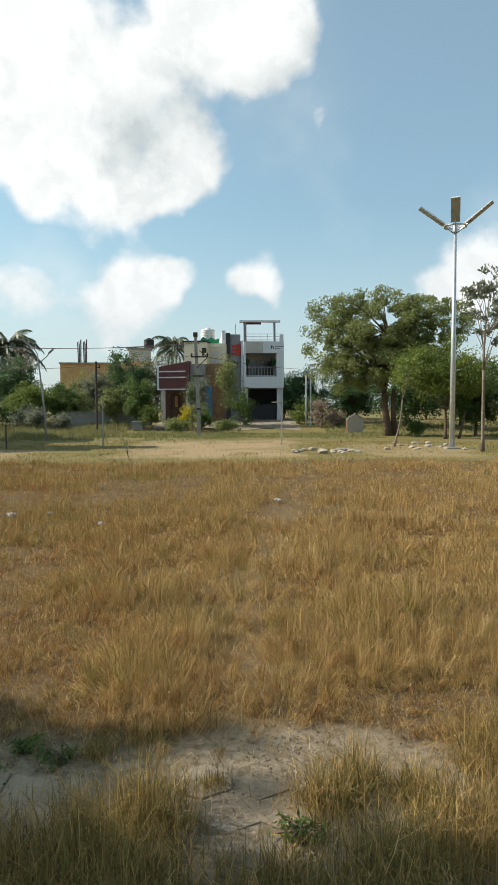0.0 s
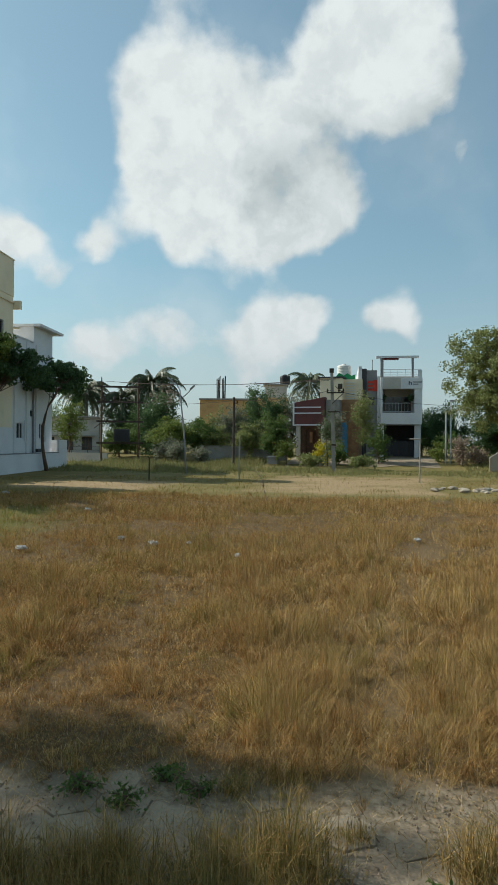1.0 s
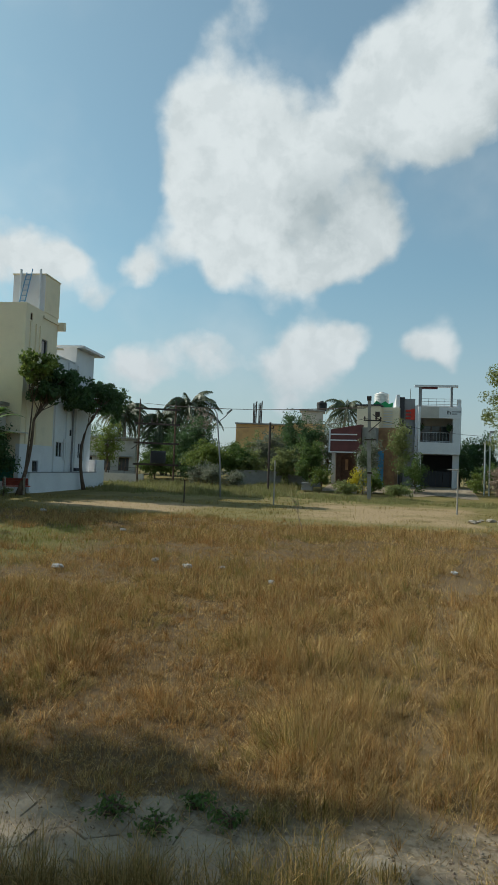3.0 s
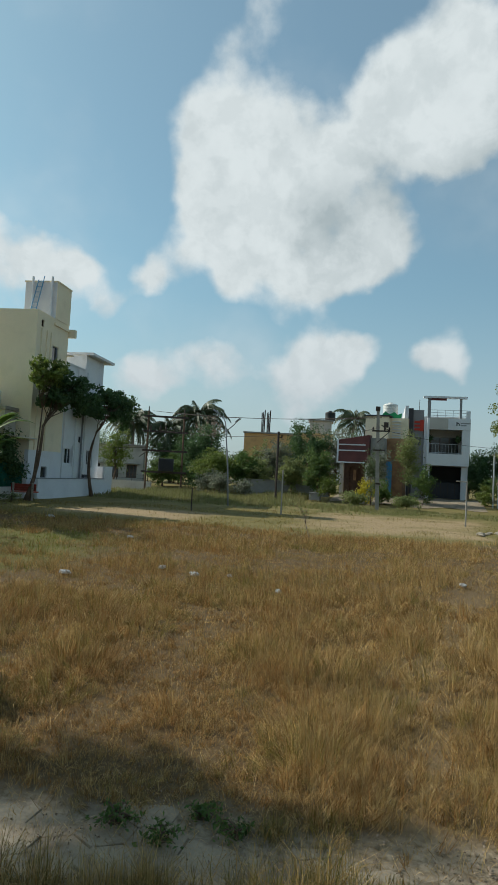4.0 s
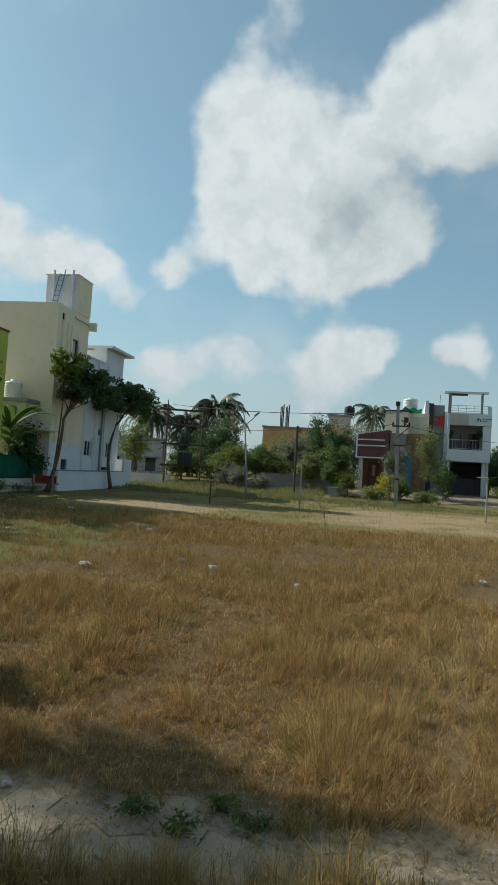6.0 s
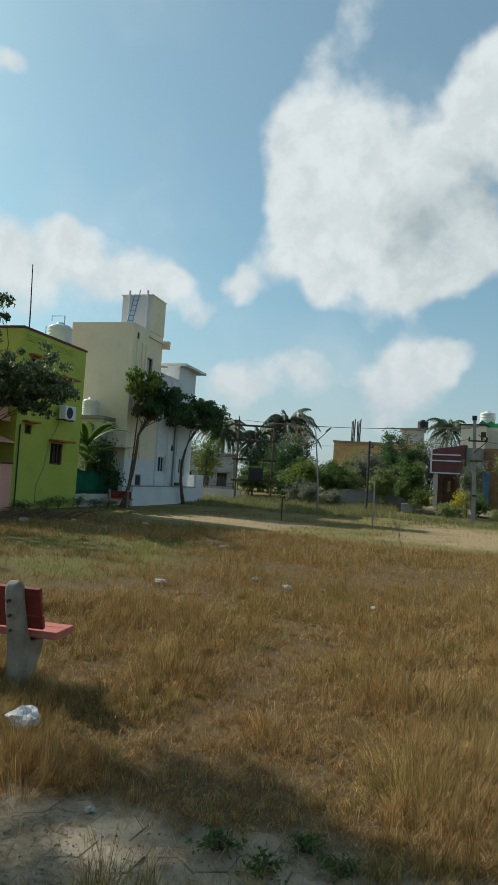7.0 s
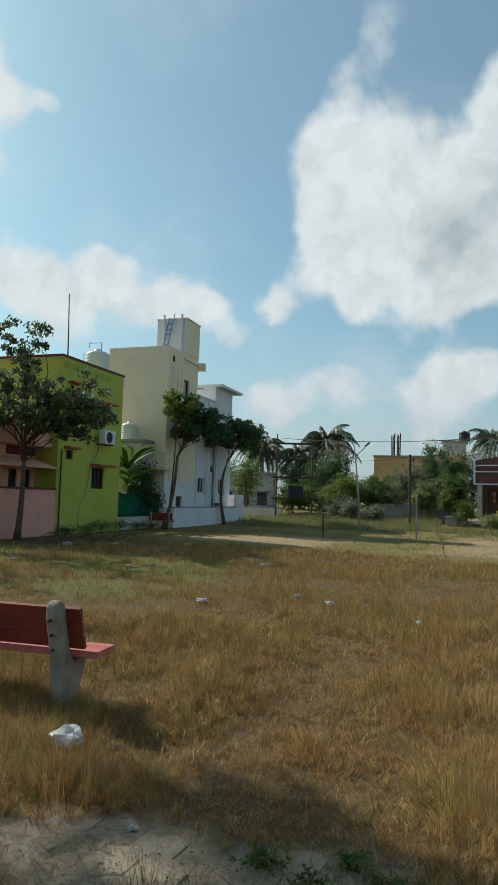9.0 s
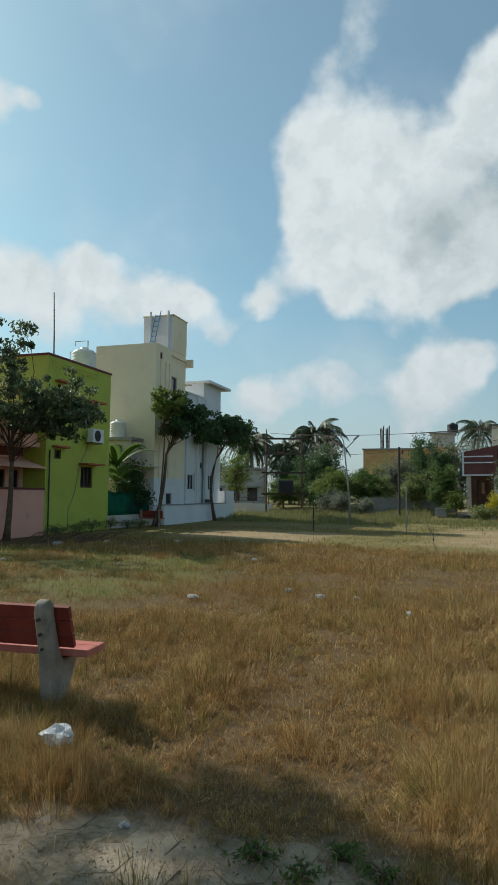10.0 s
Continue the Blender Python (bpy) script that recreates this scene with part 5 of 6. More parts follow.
def shade_tree():
    rng = np.random.default_rng(31)
    base = Vector((-7.5, 1.0, 0))
    t = thing("tree", "spreading shade tree with feathery dark green leaves", "tree", Matrix.Translation(base))
    wood, spikes = bmesh.new(), []
    fork = Vector((-6.6, 1.2, 2.5))
    tube(wood, [p - base for p in limb_points(base, fork, 0, rng, 6)], [0.2, 0.17, 0.16, 0.15, 0.14, 0.13], 10)

    def out_to(az, el, d):
        return Vector((0, 0, 1.6)) + heading(az, el) * d

    # low boughs that hang before the houses: each bears rosettes of leaves
    rosettes = []
    boughs = (((62.0, 15.2), (58.4, 14.2), (54.6, 15.0), (53.3, 16.5)), ((63, 11.0), (57.5, 11.4), (54.6, 9.8), (52.4, 8.8)), ((64, 17.0), (60, 17.5), (57.6, 18.4), (56.0, 17.6)), ((62, 9.5), (57, 9.0), (54, 7.4), (52.0, 6.2)))
    for n, bough in enumerate(boughs):
        d = 4.3 + 0.22 * n
        pts = [fork] + [out_to(az, el, d + 0.2 * (3 - i)) for i, (az, el) in enumerate(bough)]
        tube(wood, [p - base for p in pts], [0.05, 0.026, 0.02, 0.015, 0.007], 6)
        rosettes += [(pts[4], 12), (pts[3], 11), (pts[3].lerp(pts[4], 0.5) + Vector((0, 0, 0.04)), 7), (pts[2], 8)]
    for az, el, d, n in ((55.2, 12.8, 4.5, 9), (54.0, 11.2, 4.4, 9), (58.3, 16.4, 4.7, 9), (58.0, 13.6, 4.8, 7), (55.6, 8.6, 4.6, 8), (53.2, 7.6, 4.5, 8), (58.6, 18.8, 4.9, 6), (54.4, 6.6, 4.6, 7)):
        g = out_to(az, el, d)
        start = min((p for p, _ in rosettes[:16]), key=lambda p: (p - g).length)
        tube(wood, [p - base for p in limb_points(start, g, 0.02, rng)], [0.014, 0.012, 0.01, 0.008, 0.005], 5)
        rosettes.append((g, n))
    # wavy flower spikes over the highest rosettes
    for k, fan in ((0, 8), (8, 7), (4, 6), (22, 5)):
        g = rosettes[k][0]
        for i in range(fan):
            lean_by, reach, phase = rng.uniform(-0.9, 0.9), rng.uniform(0.14, 0.24), rng.uniform(0, 6)
            pts = [g - base + Vector((0.8 * lean_by * reach * q, 0.6 * lean_by * reach * q, reach * q * (1.1 - 0.45 * abs(lean_by) * q))) + Vector((0.012 * math.sin(9 * q + phase), 0.012 * math.cos(9 * q + phase), 0)) for q in np.linspace(0, 1, 9)]
            spikes.append(T(pts, [0.0032 - 0.0013 * (j % 2) for j in range(9)], 4))
    # crown clumps kept out of view, added to cast shade on the walk
    shade_clumps = [Vector((rng.uniform(-10.6, -6.9), rng.uniform(-0.6, 4.4), rng.uniform(5.0, 6.9))) for _ in range(26)]
    crown_ends = []
    # high unseen clumps, each set up the sun's ray from a spot to shade
    for sx, sy, high in [(-1.6 + 0.42 * i, 3.02 + 0.1 * math.sin(2.1 * i), 8.0) for i in range(4)] + [(-1.0 + 0.4 * i, 1.8 + 0.15 * math.sin(1.7 * i), 7.6) for i in range(7)] + [(-2.9, 1.7, 7.2), (-2.6, 1.45, 7.2)]:
        shade_clumps.append(Vector((sx, sy, 0)) + heading(SUN_AZ, SUN_EL) * (high / math.sin(radians(SUN_EL))))
    for c in shade_clumps:
        c.y = min(c.y, -0.5 * c.x, 9.0 if c.z > 6.95 else 3.0 if c.x < -8.6 else 9.0)
    for i in range(7 * len(shade_clumps)):
        g = shade_clumps[i % len(shade_clumps)] + Vector(rng.normal(0, 0.36 if i % len(shade_clumps) < 26 else 0.12, 3))
        g.y = min(g.y, -0.5 * g.x - 0.45)
        if i < 60:
            pts = limb_points(fork, g, 0.2, rng)
            tube(wood, [p - base for p in pts], [0.07, 0.055, 0.04, 0.025, 0.01], 6)
        crown_ends.append(g)
    part("trunk", wood, BARK, t, smooth=True)
    for bm in spikes:
        part("flower_spike", bm, BARK, t, "thin wavy dry flower spike")
    verts, tris = [], []
    for g, n in rosettes:
        n = int(n * 1.7)
        for i in range(n):
            a = math.tau * i / n + rng.uniform(-0.4, 0.4)
            along = Vector((math.cos(a), math.sin(a), rng.uniform(-0.25, 0.4))).normalized()
            side = along.cross(Vector((0.0, 0.0, 1.0)) + Vector(rng.normal(0, 0.25, 3))).normalized()
            pinnate(verts, tris, g + Vector(rng.normal(0, 0.02, 3)) - base, along, side, rng.uniform(0.17, 0.29), 12, rng.uniform(0.35, 1.0))
    for g in crown_ends:
        for _ in range(8):
            a = rng.uniform(0, math.tau)
            along = Vector((math.cos(a), math.sin(a), rng.uniform(-0.35, 0.45))).normalized()
            side = along.cross(Vector(rng.normal(size=3)) + Vector((0.0, 0.0, 0.8))).normalized()
            root = g + Vector(rng.normal(0, 0.24 if g.z < 6.95 else 0.1, 3))
            if root.y < -0.5 * root.x - 0.75:
                pinnate(verts, tris, root - base, along, side, (0.5 if g.z < 6.95 else 0.36) * rng.uniform(0.75, 1.15), 8)
    c = new("crown", tri_mesh("crown", [tuple(v) for v in verts], tris, LEAF_MID))
    c.parent = t


shade_tree()

# ---- bench ----


def bench():
    t = thing("park_bench", "cast concrete park bench with red painted boards in grass", "bench", pose(-3.89, 3.88, 0.012, 0, 0, 11.5))
    # each support is one cast L: a reclined back post and a foot under the seat
    L_shape = [(-0.04, -0.15), (0.17, -0.15), (0.21, 0.08), (0.3, 0.25), (0.31, 0.32), (0.12, 0.32), (0.06, 0.40), (-0.03, 0.66), (-0.045, 0.745), (-0.075, 0.785), (-0.12, 0.80), (-0.16, 0.785), (-0.182, 0.745), (-0.178, 0.68), (-0.1, 0.36)]
    for x in (-0.405, 0.405):
        s = part("support", prism(bmesh.new(), L_shape, 0, x - 0.046, x + 0.046), BENCH_STONE, t)
        bv = s.modifiers.new("worn edges", "BEVEL")
        bv.width, bv.segments = 0.02, 3
        for z in (0.44, 0.55, 0.66):
            y = -0.1 - 0.3 * (z - 0.36)
            part("bolt", T([(x, y - 0.012, z), (x, y + 0.03, z + 0.005)], 0.012, 8), RUSTED, s)
    for i in range(3):
        z = 0.475 + 0.106 * i
        y = 0.085 - 0.33 * (z - 0.40)
        bm = B(-0.5, 0.56, -0.018, 0.018, -0.0515, 0.0515, bevel=0.004)
        bm.transform(pose(0, y, z, 18, 0, 0))
        part("back_board", bm, BACK_RED, t, "deep red painted back board")
    for y0, y1 in ((0.075, 0.235), (0.241, 0.36)):
        part("seat_board", B(-0.5, 0.665, y0, y1, 0.352, 0.408, bevel=0.007), SEAT_RED, t, "pale red seat board")
    return t


near_bench = bench()
far_bench = copy_thing(near_bench, plot(0.75, 11.65, 0, 24))
tagged(far_bench, "red painted park bench standing before the whitewashed plinth")

# ---- far house with balcony ----


def balcony_house():
    m = pose(-0.25, 50.9, 0.68, 0, 0, TURN * 0.5)
    t = thing("balcony_house", "narrow two-storey white house with balcony and roof frame", "house", m)
    # porch posts and gate; the charcoal back wall stands in for porch shade
    for x in (0.02, 2.52):
        part("pillar", B(x, x + 0.26, -0.25, 0.05, -0.1, 2.42), WHITE, t)
    part("shaded_recess", wall_with_holes(bmesh.new(), 1, 2.4, 0.2, -0.2, 3.0, 0, 2.42, []), DARK_PAINT, t)
    part("gate", B(0.3, 2.5, 0.3, 0.36, 0.02, 1.15), DARK_PAINT, t, "black sheet gate")
    for i in range(9):
        part("gate_bar", T([(0.4 + i * 0.25, 0.27, 0.05), (0.4 + i * 0.25, 0.27, 1.25)], 0.015, 5), RUSTED, t)
    part("side_wall", B(-0.2, 0.0, 0.05, 9, 0, 5.9), WHITE, t)
    part("other_side_wall", B(2.82, 3.0, 0.06, 9, 0, 5.9), WHITE, t)
    # jutting first-floor frame round the balcony
    part("balcony_front", B(0.0, 3.0, -0.6, -0.45, 2.42, 3.28), WHITE, t)
    part("balcony_floor", B(0.0, 3.0, -0.448, 2.4, 2.42, 2.6), WHITE, t)
    part("frame_left", B(-0.02, 0.14, -0.6, 0.05, 3.282, 5.9), WHITE, t)
    part("frame_right", B(2.46, 3.02, -0.6, 0.05, 3.282, 5.9), WHITE, t)
    part("frame_top", B(0.142, 2.458, -0.6, 0.05, 5.05, 5.9), OFFWHITE, t)
    part("door_wall", wall_with_holes(bmesh.new(), 1, 1.3, 0.15, 0.0, 2.82, 2.6, 5.9, [(0.35, 2.4, 2.75, 4.6)]), OFFWHITE, t)
    part("glass_door", B(0.35, 2.4, 1.36, 1.38, 2.75, 4.6), GLASS, t, "dark glass balcony door")
    for x in (0.35, 1.03, 1.7, 2.35):
        part("door_frame", B(x, x + 0.06, 1.3, 1.355, 2.75, 4.6), WOOD, t)
    for z in (3.36, 4.0):
        part("balcony_rail", T([(0.14, -0.4, z), (2.46, -0.4, z)], 0.02, 5), STEEL, t)
    for k in range(9):
        part("baluster", T([(0.4 + 0.23 * k, -0.4, 3.28), (0.4 + 0.23 * k, -0.4, 4.0)], 0.016, 5), GREY_PAINT, t)
    for x in (0.18, 2.2):
        plant = part("balcony_plant", T([(x + 0.05, -0.3, 3.285), (x + 0.05, -0.3, 4.2)], 0.02, 5), BARK, t)
        r = np.random.default_rng(7)
        leafy = new("foliage", leaf_mesh("foliage", in_ball(r, 220) * (0.22, 0.2, 0.3) + (x + 0.05, -0.3, 4.4), 0.14, 0.08, LEAF_DARK, r))
        leafy.parent = plant
    part("sign_board", B(1.45, 3.02, -0.66, -0.605, 5.05, 5.85), WHITE, t, "white sign board with dark letters")
    part("sign_mark", B(2.02, 2.1, -0.668, -0.662, 5.35, 5.62), DARK_PAINT, t)
    part("sign_mark", B(2.1, 2.2, -0.668, -0.662, 5.5, 5.56), DARK_PAINT, t)
    part("sign_mark", B(2.2, 2.26, -0.668, -0.662, 5.35, 5.52), DARK_PAINT, t)
    for i, w in enumerate((0.68, 0.4)):
        part("sign_bar", B(2.32, 2.32 + w, -0.668, -0.662, 5.5 - i * 0.16, 5.58 - i * 0.16), GREY_PAINT, t)
    part("roof", B(-0.2, 3.0, 0.06, 9, 5.902, 6.05), WHITE, t)
    # roof frame and railing
    part("roof_post", B(-0.02, 0.2, -0.5, -0.25, 5.902, 7.35), GREY_PAINT, t)
    part("roof_post", B(2.25, 2.4, -0.5, -0.25, 5.902, 7.35), GREY_PAINT, t)
    part("roof_beam", B(-0.35, 2.75, -0.6, -0.2, 7.352, 7.5), WHITE, t)
    part("beam_soffit", B(0.2, 1.3, -0.55, -0.25, 7.22, 7.35), MAROON, t)
    for z in (6.1, 6.3, 6.5):
        part("roof_rail", T([(0.2, -0.4, z), (2.95, -0.4, z)], 0.016, 5), STEEL, t)
    for x in (0.7, 1.25, 1.8, 2.9):
        part("roof_rail_post", T([(x, -0.4, 5.9), (x, -0.4, 6.52)], 0.018, 5), STEEL, t)
    part("corner_stub", B(2.72, 3.0, -0.55, -0.3, 5.902, 6.45), WHITE, t)
    # grey flank with charcoal strips and red bands
    part("flank_wall", B(-1.2, -0.22, 0.4, 9, 0, 6.55), GREY_PAINT, t)
    part("charcoal_strip", B(-1.35, -1.0, 0.2, 0.39, 0, 6.65), DARK_PAINT, t)
    part("white_fin", B(-1.62, -1.37, 0.0, 9, 0, 6.8), WHITE, t)
    for i in range(3):
        part("red_band", B(-0.9, -0.25, 0.33, 0.39, 5.0 + i * 0.28, 5.16 + i * 0.28), RED_PAINT, t)
    part("red_band", B(-0.5, -0.23, 0.28, 0.325, 4.95, 5.8), RED_PAINT, t)
    part("flank_window", B(-0.85, -0.4, 0.37, 0.395, 3.9, 4.5), GLASS, t)
    part("roof_antenna", T([(-0.55, 1, 6.55), (-0.55, 1, 7.4)], 0.02, 5), RUSTED, t)
    return t


def brown_house():
    m = pose(-6.4, 49.6, 0.7, 0, 0, -8)
    t = thing("brown_house", "low house with brown clad porch and cream upper floor", "house", m)
    part("porch_fascia", B(0.0, 2.25, -0.6, 0.0, 2.3, 3.95), BROWN_TILE, t)
    part("fascia_edge", B(-0.12, -0.002, -0.64, 0.0, 2.25, 4.0), WHITE, t)
    for z in (2.25, 3.12, 3.55):
        part("white_band", B(0.0, 2.0, -0.64, -0.602, z, z + 0.09), WHITE, t)
    part("porch_roof", prism(bmesh.new(), [(-0.1, 3.952), (2.25, 3.952), (2.25, 4.35)], 1, -0.5, 0.3), BROWN_TILE, t)
    for x in (0.12, 2.0):
        part("pillar", B(x, x + 0.25, -0.5, -0.2, 0, 2.24), OFFWHITE, t)
    part("porch_wall", wall_with_holes(bmesh.new(), 1, 1.2, 0.2, 0, 2.3, 0, 2.3, [(0.4, 1.2, 0, 2.0)]), WOOD, t)
    part("door", B(0.4, 1.2, 1.28, 1.33, 0, 2.0), WOOD, t)
    part("window_grille", B(0.75, 0.95, 1.1, 1.19, 1.0, 1.8), OCHRE, t)
    part("middle_wall", B(2.3, 3.3, -0.3, 3, 0, 4.15), CONCRETE, t)
    part("blue_door", B(3.32, 3.75, 0.5, 0.56, 0, 2.5), BLUE_STEEL, t, "blue painted door")
    part("clad_wall", B(3.302, 4.55, 0.6, 3, 0, 4.2), OCHRE, t)
    part("upper_floor", wall_with_holes(bmesh.new(), 1, 0.8, 0.2, 1.6, 3.3, 4.2, 5.85, []), CREAM, t)
    part("upper_side", B(3.302, 4.6, 1.6, 8, 4.202, 5.8), CREAM, t)
    part("upper_body", B(1.6, 3.3, 1.02, 8, 4.15, 5.8), CREAM, t)
    part("upper_cap", B(1.5, 3.4, 0.7, 8.1, 5.852, 5.95), DARK_PAINT, t)
    part("body", B(0, 4.6, 3.02, 9, 0, 4.149), OFFWHITE, t)
    for i in range(7):
        part("stair_step", B(3.45, 4.1, 1.5, 1.598, 4.3 + i * 0.2, 4.36 + i * 0.2), WHITE, t)
    return t


balcony_house(), brown_house()
water_tank("white roof tank with green sheet round its foot", pose(-3.0, 51.6, 6.5), 0.55, 0.9, TANK, 0.3)
wrap = thing("green_sheet", "green plastic sheet tied round a roof tank", "sheet", pose(-2.9, 51.2, 6.5))
part("sheet", prism(bmesh.new(), [(-0.6, 0.0), (0.75, 0.0), (0.8, 0.42), (0.5, 0.3), (0.2, 0.5), (-0.1, 0.32), (-0.45, 0.55), (-0.65, 0.3)], 1, -0.2, -0.12), GREEN_PLASTIC, wrap)
apron = thing("driveway", "pale concrete apron before the far houses", "driveway", kind="structure")
bm = bmesh.new()
rows = []
for i in range(15):
    x = -6.5 + i * 0.72
    rows.append([bm.verts.new((x, y0 - 0.12 * x, float(ground_height(np.array([x]), np.array([y0 - 0.12 * x]))[0]) + 0.03)) for y0 in (44.0 + 0.6 * math.sin(i * 1.3), 45.5, 47, 48.5, 50, 51.5)])
for p, q in zip(rows, rows[1:]):
    for k in range(5):
        bm.faces.new((p[k], q[k], q[k + 1], p[k + 1]))
part("slab", bm, PAVER, apron)

# ---- poles, lamps and wires ----


def solar_mast():
    t = thing("solar_street_lamp", "tall steel mast with a ring of tilted solar panels", "street lamp", pose(7.81, 25.11, 0))
    part("pole", T([(0, 0, -0.1), (0.03, 0, 4), (0.06, 0, 8.15)], [0.11, 0.09, 0.05], 12), STEEL, t, smooth=True)
    part("base_plate", B(-0.25, 0.25, -0.25, 0.25, 0.0, 0.06, bevel=0.01), CONCRETE, t)
    part("ring", T([(0.06 + 0.4 * math.cos(k * math.tau / 24), 0.4 * math.sin(k * math.tau / 24), 8.3) for k in range(25)], 0.035, 6), STEEL, t)
    part("neck", T([(0.06, 0, 8.1), (0.06, 0, 8.35)], 0.09, 10), STEEL, t)
    for k in range(5):
        a = math.tau * k / 5 + radians(253)
        m = pose(0.06, 0, 8.32, 0, 0, math.degrees(a)) @ pose(0.4, 0, 0, 0, -34, 0)
        arm = part("arm", T([m @ Vector((-0.42, 0, -0.02)), m @ Vector((0.3, 0, -0.02))], 0.025, 6), STEEL, t)
        bm = B(0.05, 1.15, -0.15, 0.15, 0.0, 0.035, bevel=0.006)
        bm.transform(m)
        p = part("panel", bm, PANEL, t, "grey-backed solar panel")
        rim = bmesh.new()
        for q in ((0.04, 1.16, -0.165, -0.152), (0.04, 1.16, 0.152, 0.165), (1.152, 1.165, -0.152, 0.152)):
            box(rim, *q, -0.005, 0.045)
        rim.transform(m)
        part("rim", rim, PALE_STEEL, p)
    return t


solar_mast()

lamp = thing("street_lamp", "thin leaning street lamp with two curved arms", "street lamp", pose(-9.9, 32.8, 0))
part("pole", T([(0, 0, -0.1), (-0.12, 0, 2), (-0.3, 0, 3.7), (-0.38, 0, 4.35)], [0.05, 0.042, 0.036, 0.03]), GREY_PAINT, lamp, smooth=True)
arm = part("arm", T([(-0.3, 0, 3.75), (-0.36, 0, 4.3), (-0.5, 0, 4.55), (-0.85, 0, 4.82)], 0.025), GREY_PAINT, lamp)
head = B(-0.18, 0.18, -0.07, 0.07, -0.04, 0.04, bevel=0.02)
head.transform(pose(-0.9, 0, 4.86, 0, 33, 0))
part("lamp_head", head, GREY_PAINT, arm)
arm = part("arm", T([(-0.3, 0, 3.85), (0.1, 0, 4.2), (0.25, 0, 4.38)], 0.025), GREY_PAINT, lamp)
head = B(-0.16, 0.16, -0.07, 0.07, -0.04, 0.04, bevel=0.02)
head.transform(pose(0.3, 0, 4.44, 0, -40, 0))
part("lamp_head", head, GREY_PAINT, arm)


def electric_pole():
    t = thing("electric_pole", "square concrete electric pole with iron cross-arms", "utility pole", pose(-2.75, 38.45, 0))
    bm = bmesh.new()
    prism(bm, [(-0.12, -0.3), (0.1, -0.3), (-0.09, 5.7), (-0.25, 5.7)], 1, -0.08, 0.08)
    part("shaft", bm, CONCRETE, t)
    part("cap", B(-0.3, -0.06, -0.12, 0.12, 5.702, 5.95), RUSTED, t)
    for z, x0, x1 in ((4.55, -0.45, 0.55), (3.45, -0.35, 0.3)):
        part("cross_arm", B(x0, x1, -0.13, -0.092, z - 0.04, z + 0.04), RUSTED, t)
    part("brace", T([(-0.15, -0.11, 3.9), (0.5, -0.11, 4.5)], 0.025, 5), RUSTED, t)
    part("brace", T([(0.05, -0.11, 4.9), (0.5, -0.11, 4.55)], 0.025, 5), RUSTED, t)
    for x in (-0.4, 0.25, 0.5):
        part("insulator", T([(x, -0.11, 4.59), (x, -0.11, 4.66), (x, -0.11, 4.78)], [0.03, 0.06, 0.03]), RUSTED, t)
    part("switch_box", B(0.2, 0.45, -0.25, -0.13, 4.75, 5.05), RUSTED, t)
    part("band", B(-0.15, 0.1, -0.1, 0.1, 1.5, 1.6), RUSTED, t)
    return t


electric_pole()
p = thing("iron_pole", "rusty iron pole with a small insulator bracket", "pole", pose(-9.25, 40.9, 0))
part("shaft", T([(0, 0, -0.1), (0, 0, 4.5)], 0.07), RUSTED, p)
part("bracket", B(0.0, 0.25, -0.03, 0.03, 4.1, 4.16), RUSTED, p)
part("insulator", T([(0.22, 0, 4.16), (0.22, 0, 4.3)], 0.04), RUSTED, p)


def transformer_frame():
    t = thing("transformer_frame", "iron double-pole frame with cross-bars and a transformer", "transformer", pose(-19.9, 44.75, 0, 0, 0, 22))
    for x in (0.0, 2.6):
        part("pole", T([(x, 0, -0.1), (x, 0, 5.95)], 0.07), BARK, t)
    for z in (5.6, 4.5, 3.1, 1.55):
        part("cross_bar", B(-0.35, 2.95, -0.16, -0.112, z - 0.07, z + 0.07), RUSTED, t)
    tank = part("transformer_tank", B(0.9, 2.0, -0.45, 0.35, 1.63, 2.55, bevel=0.03), DARK_PAINT, t, "dark oil-filled tank")
    for i in range(6):
        part("fin", B(1.0 + i * 0.16, 1.04 + i * 0.16, -0.55, -0.452, 1.7, 2.45), DARK_PAINT, tank)
    for x in (0.2, 0.9, 1.3, 2.4):
        part("insulator", T([(x, -0.14, 4.58), (x, -0.14, 4.7), (x, -0.14, 4.95)], [0.04, 0.08, 0.03]), RUSTED, t)
    part("stay", T([(0.0, -0.1, 3.0), (-0.5, -0.3, 2.6)], 0.03, 5), RUSTED, t)
    for x in (0.0, 2.6):
        part("pole_top", T([(x, -0.05, 5.95), (x, -0.05, 6.3)], [0.05, 0.03]), RUSTED, t)
    return t


transformer_frame()


def post(label, x, y, h, r, mat, arm=0.0):
    t = thing("net_post", label, "post", pose(x, y, 0), group="court posts")
    part("shaft", T([(0, 0, -0.1), (0, 0, h)], r), mat, t)
    if arm:
        part("arm", T([(0.02, 0, h - 0.03), (-arm, 0, h - 0.02)], r * 0.8), mat, t)
    else:
        part("cap", T([(0, 0, h), (0, 0, h + 0.03)], r * 1.2), mat, t)
    return t


post("pale grey court post with a short arm", 1.52, 28.45, 1.85, 0.032, CONCRETE, 0.42)
post("pale grey court post", -6.0, 27.75, 1.9, 0.03, CONCRETE)
post("thin dark iron post at the court's edge", -9.6, 26.5, 0.95, 0.03, RUSTED)
for x, h in ((4.05, 3.6), (4.35, 4.3)):
    p = thing("lamp_pole", "thin grey lamp pole near the hedge", "pole", pose(x, 45.5, 0.15), group="lamp poles by the hedge")
    part("shaft", T([(0, 0, -0.2), (0, 0, h)], 0.05), STEEL, p)
    part("lamp_head", B(-0.05, 0.3, -0.08, 0.08, h, h + 0.12, bevel=0.02), GREY_PAINT, p)


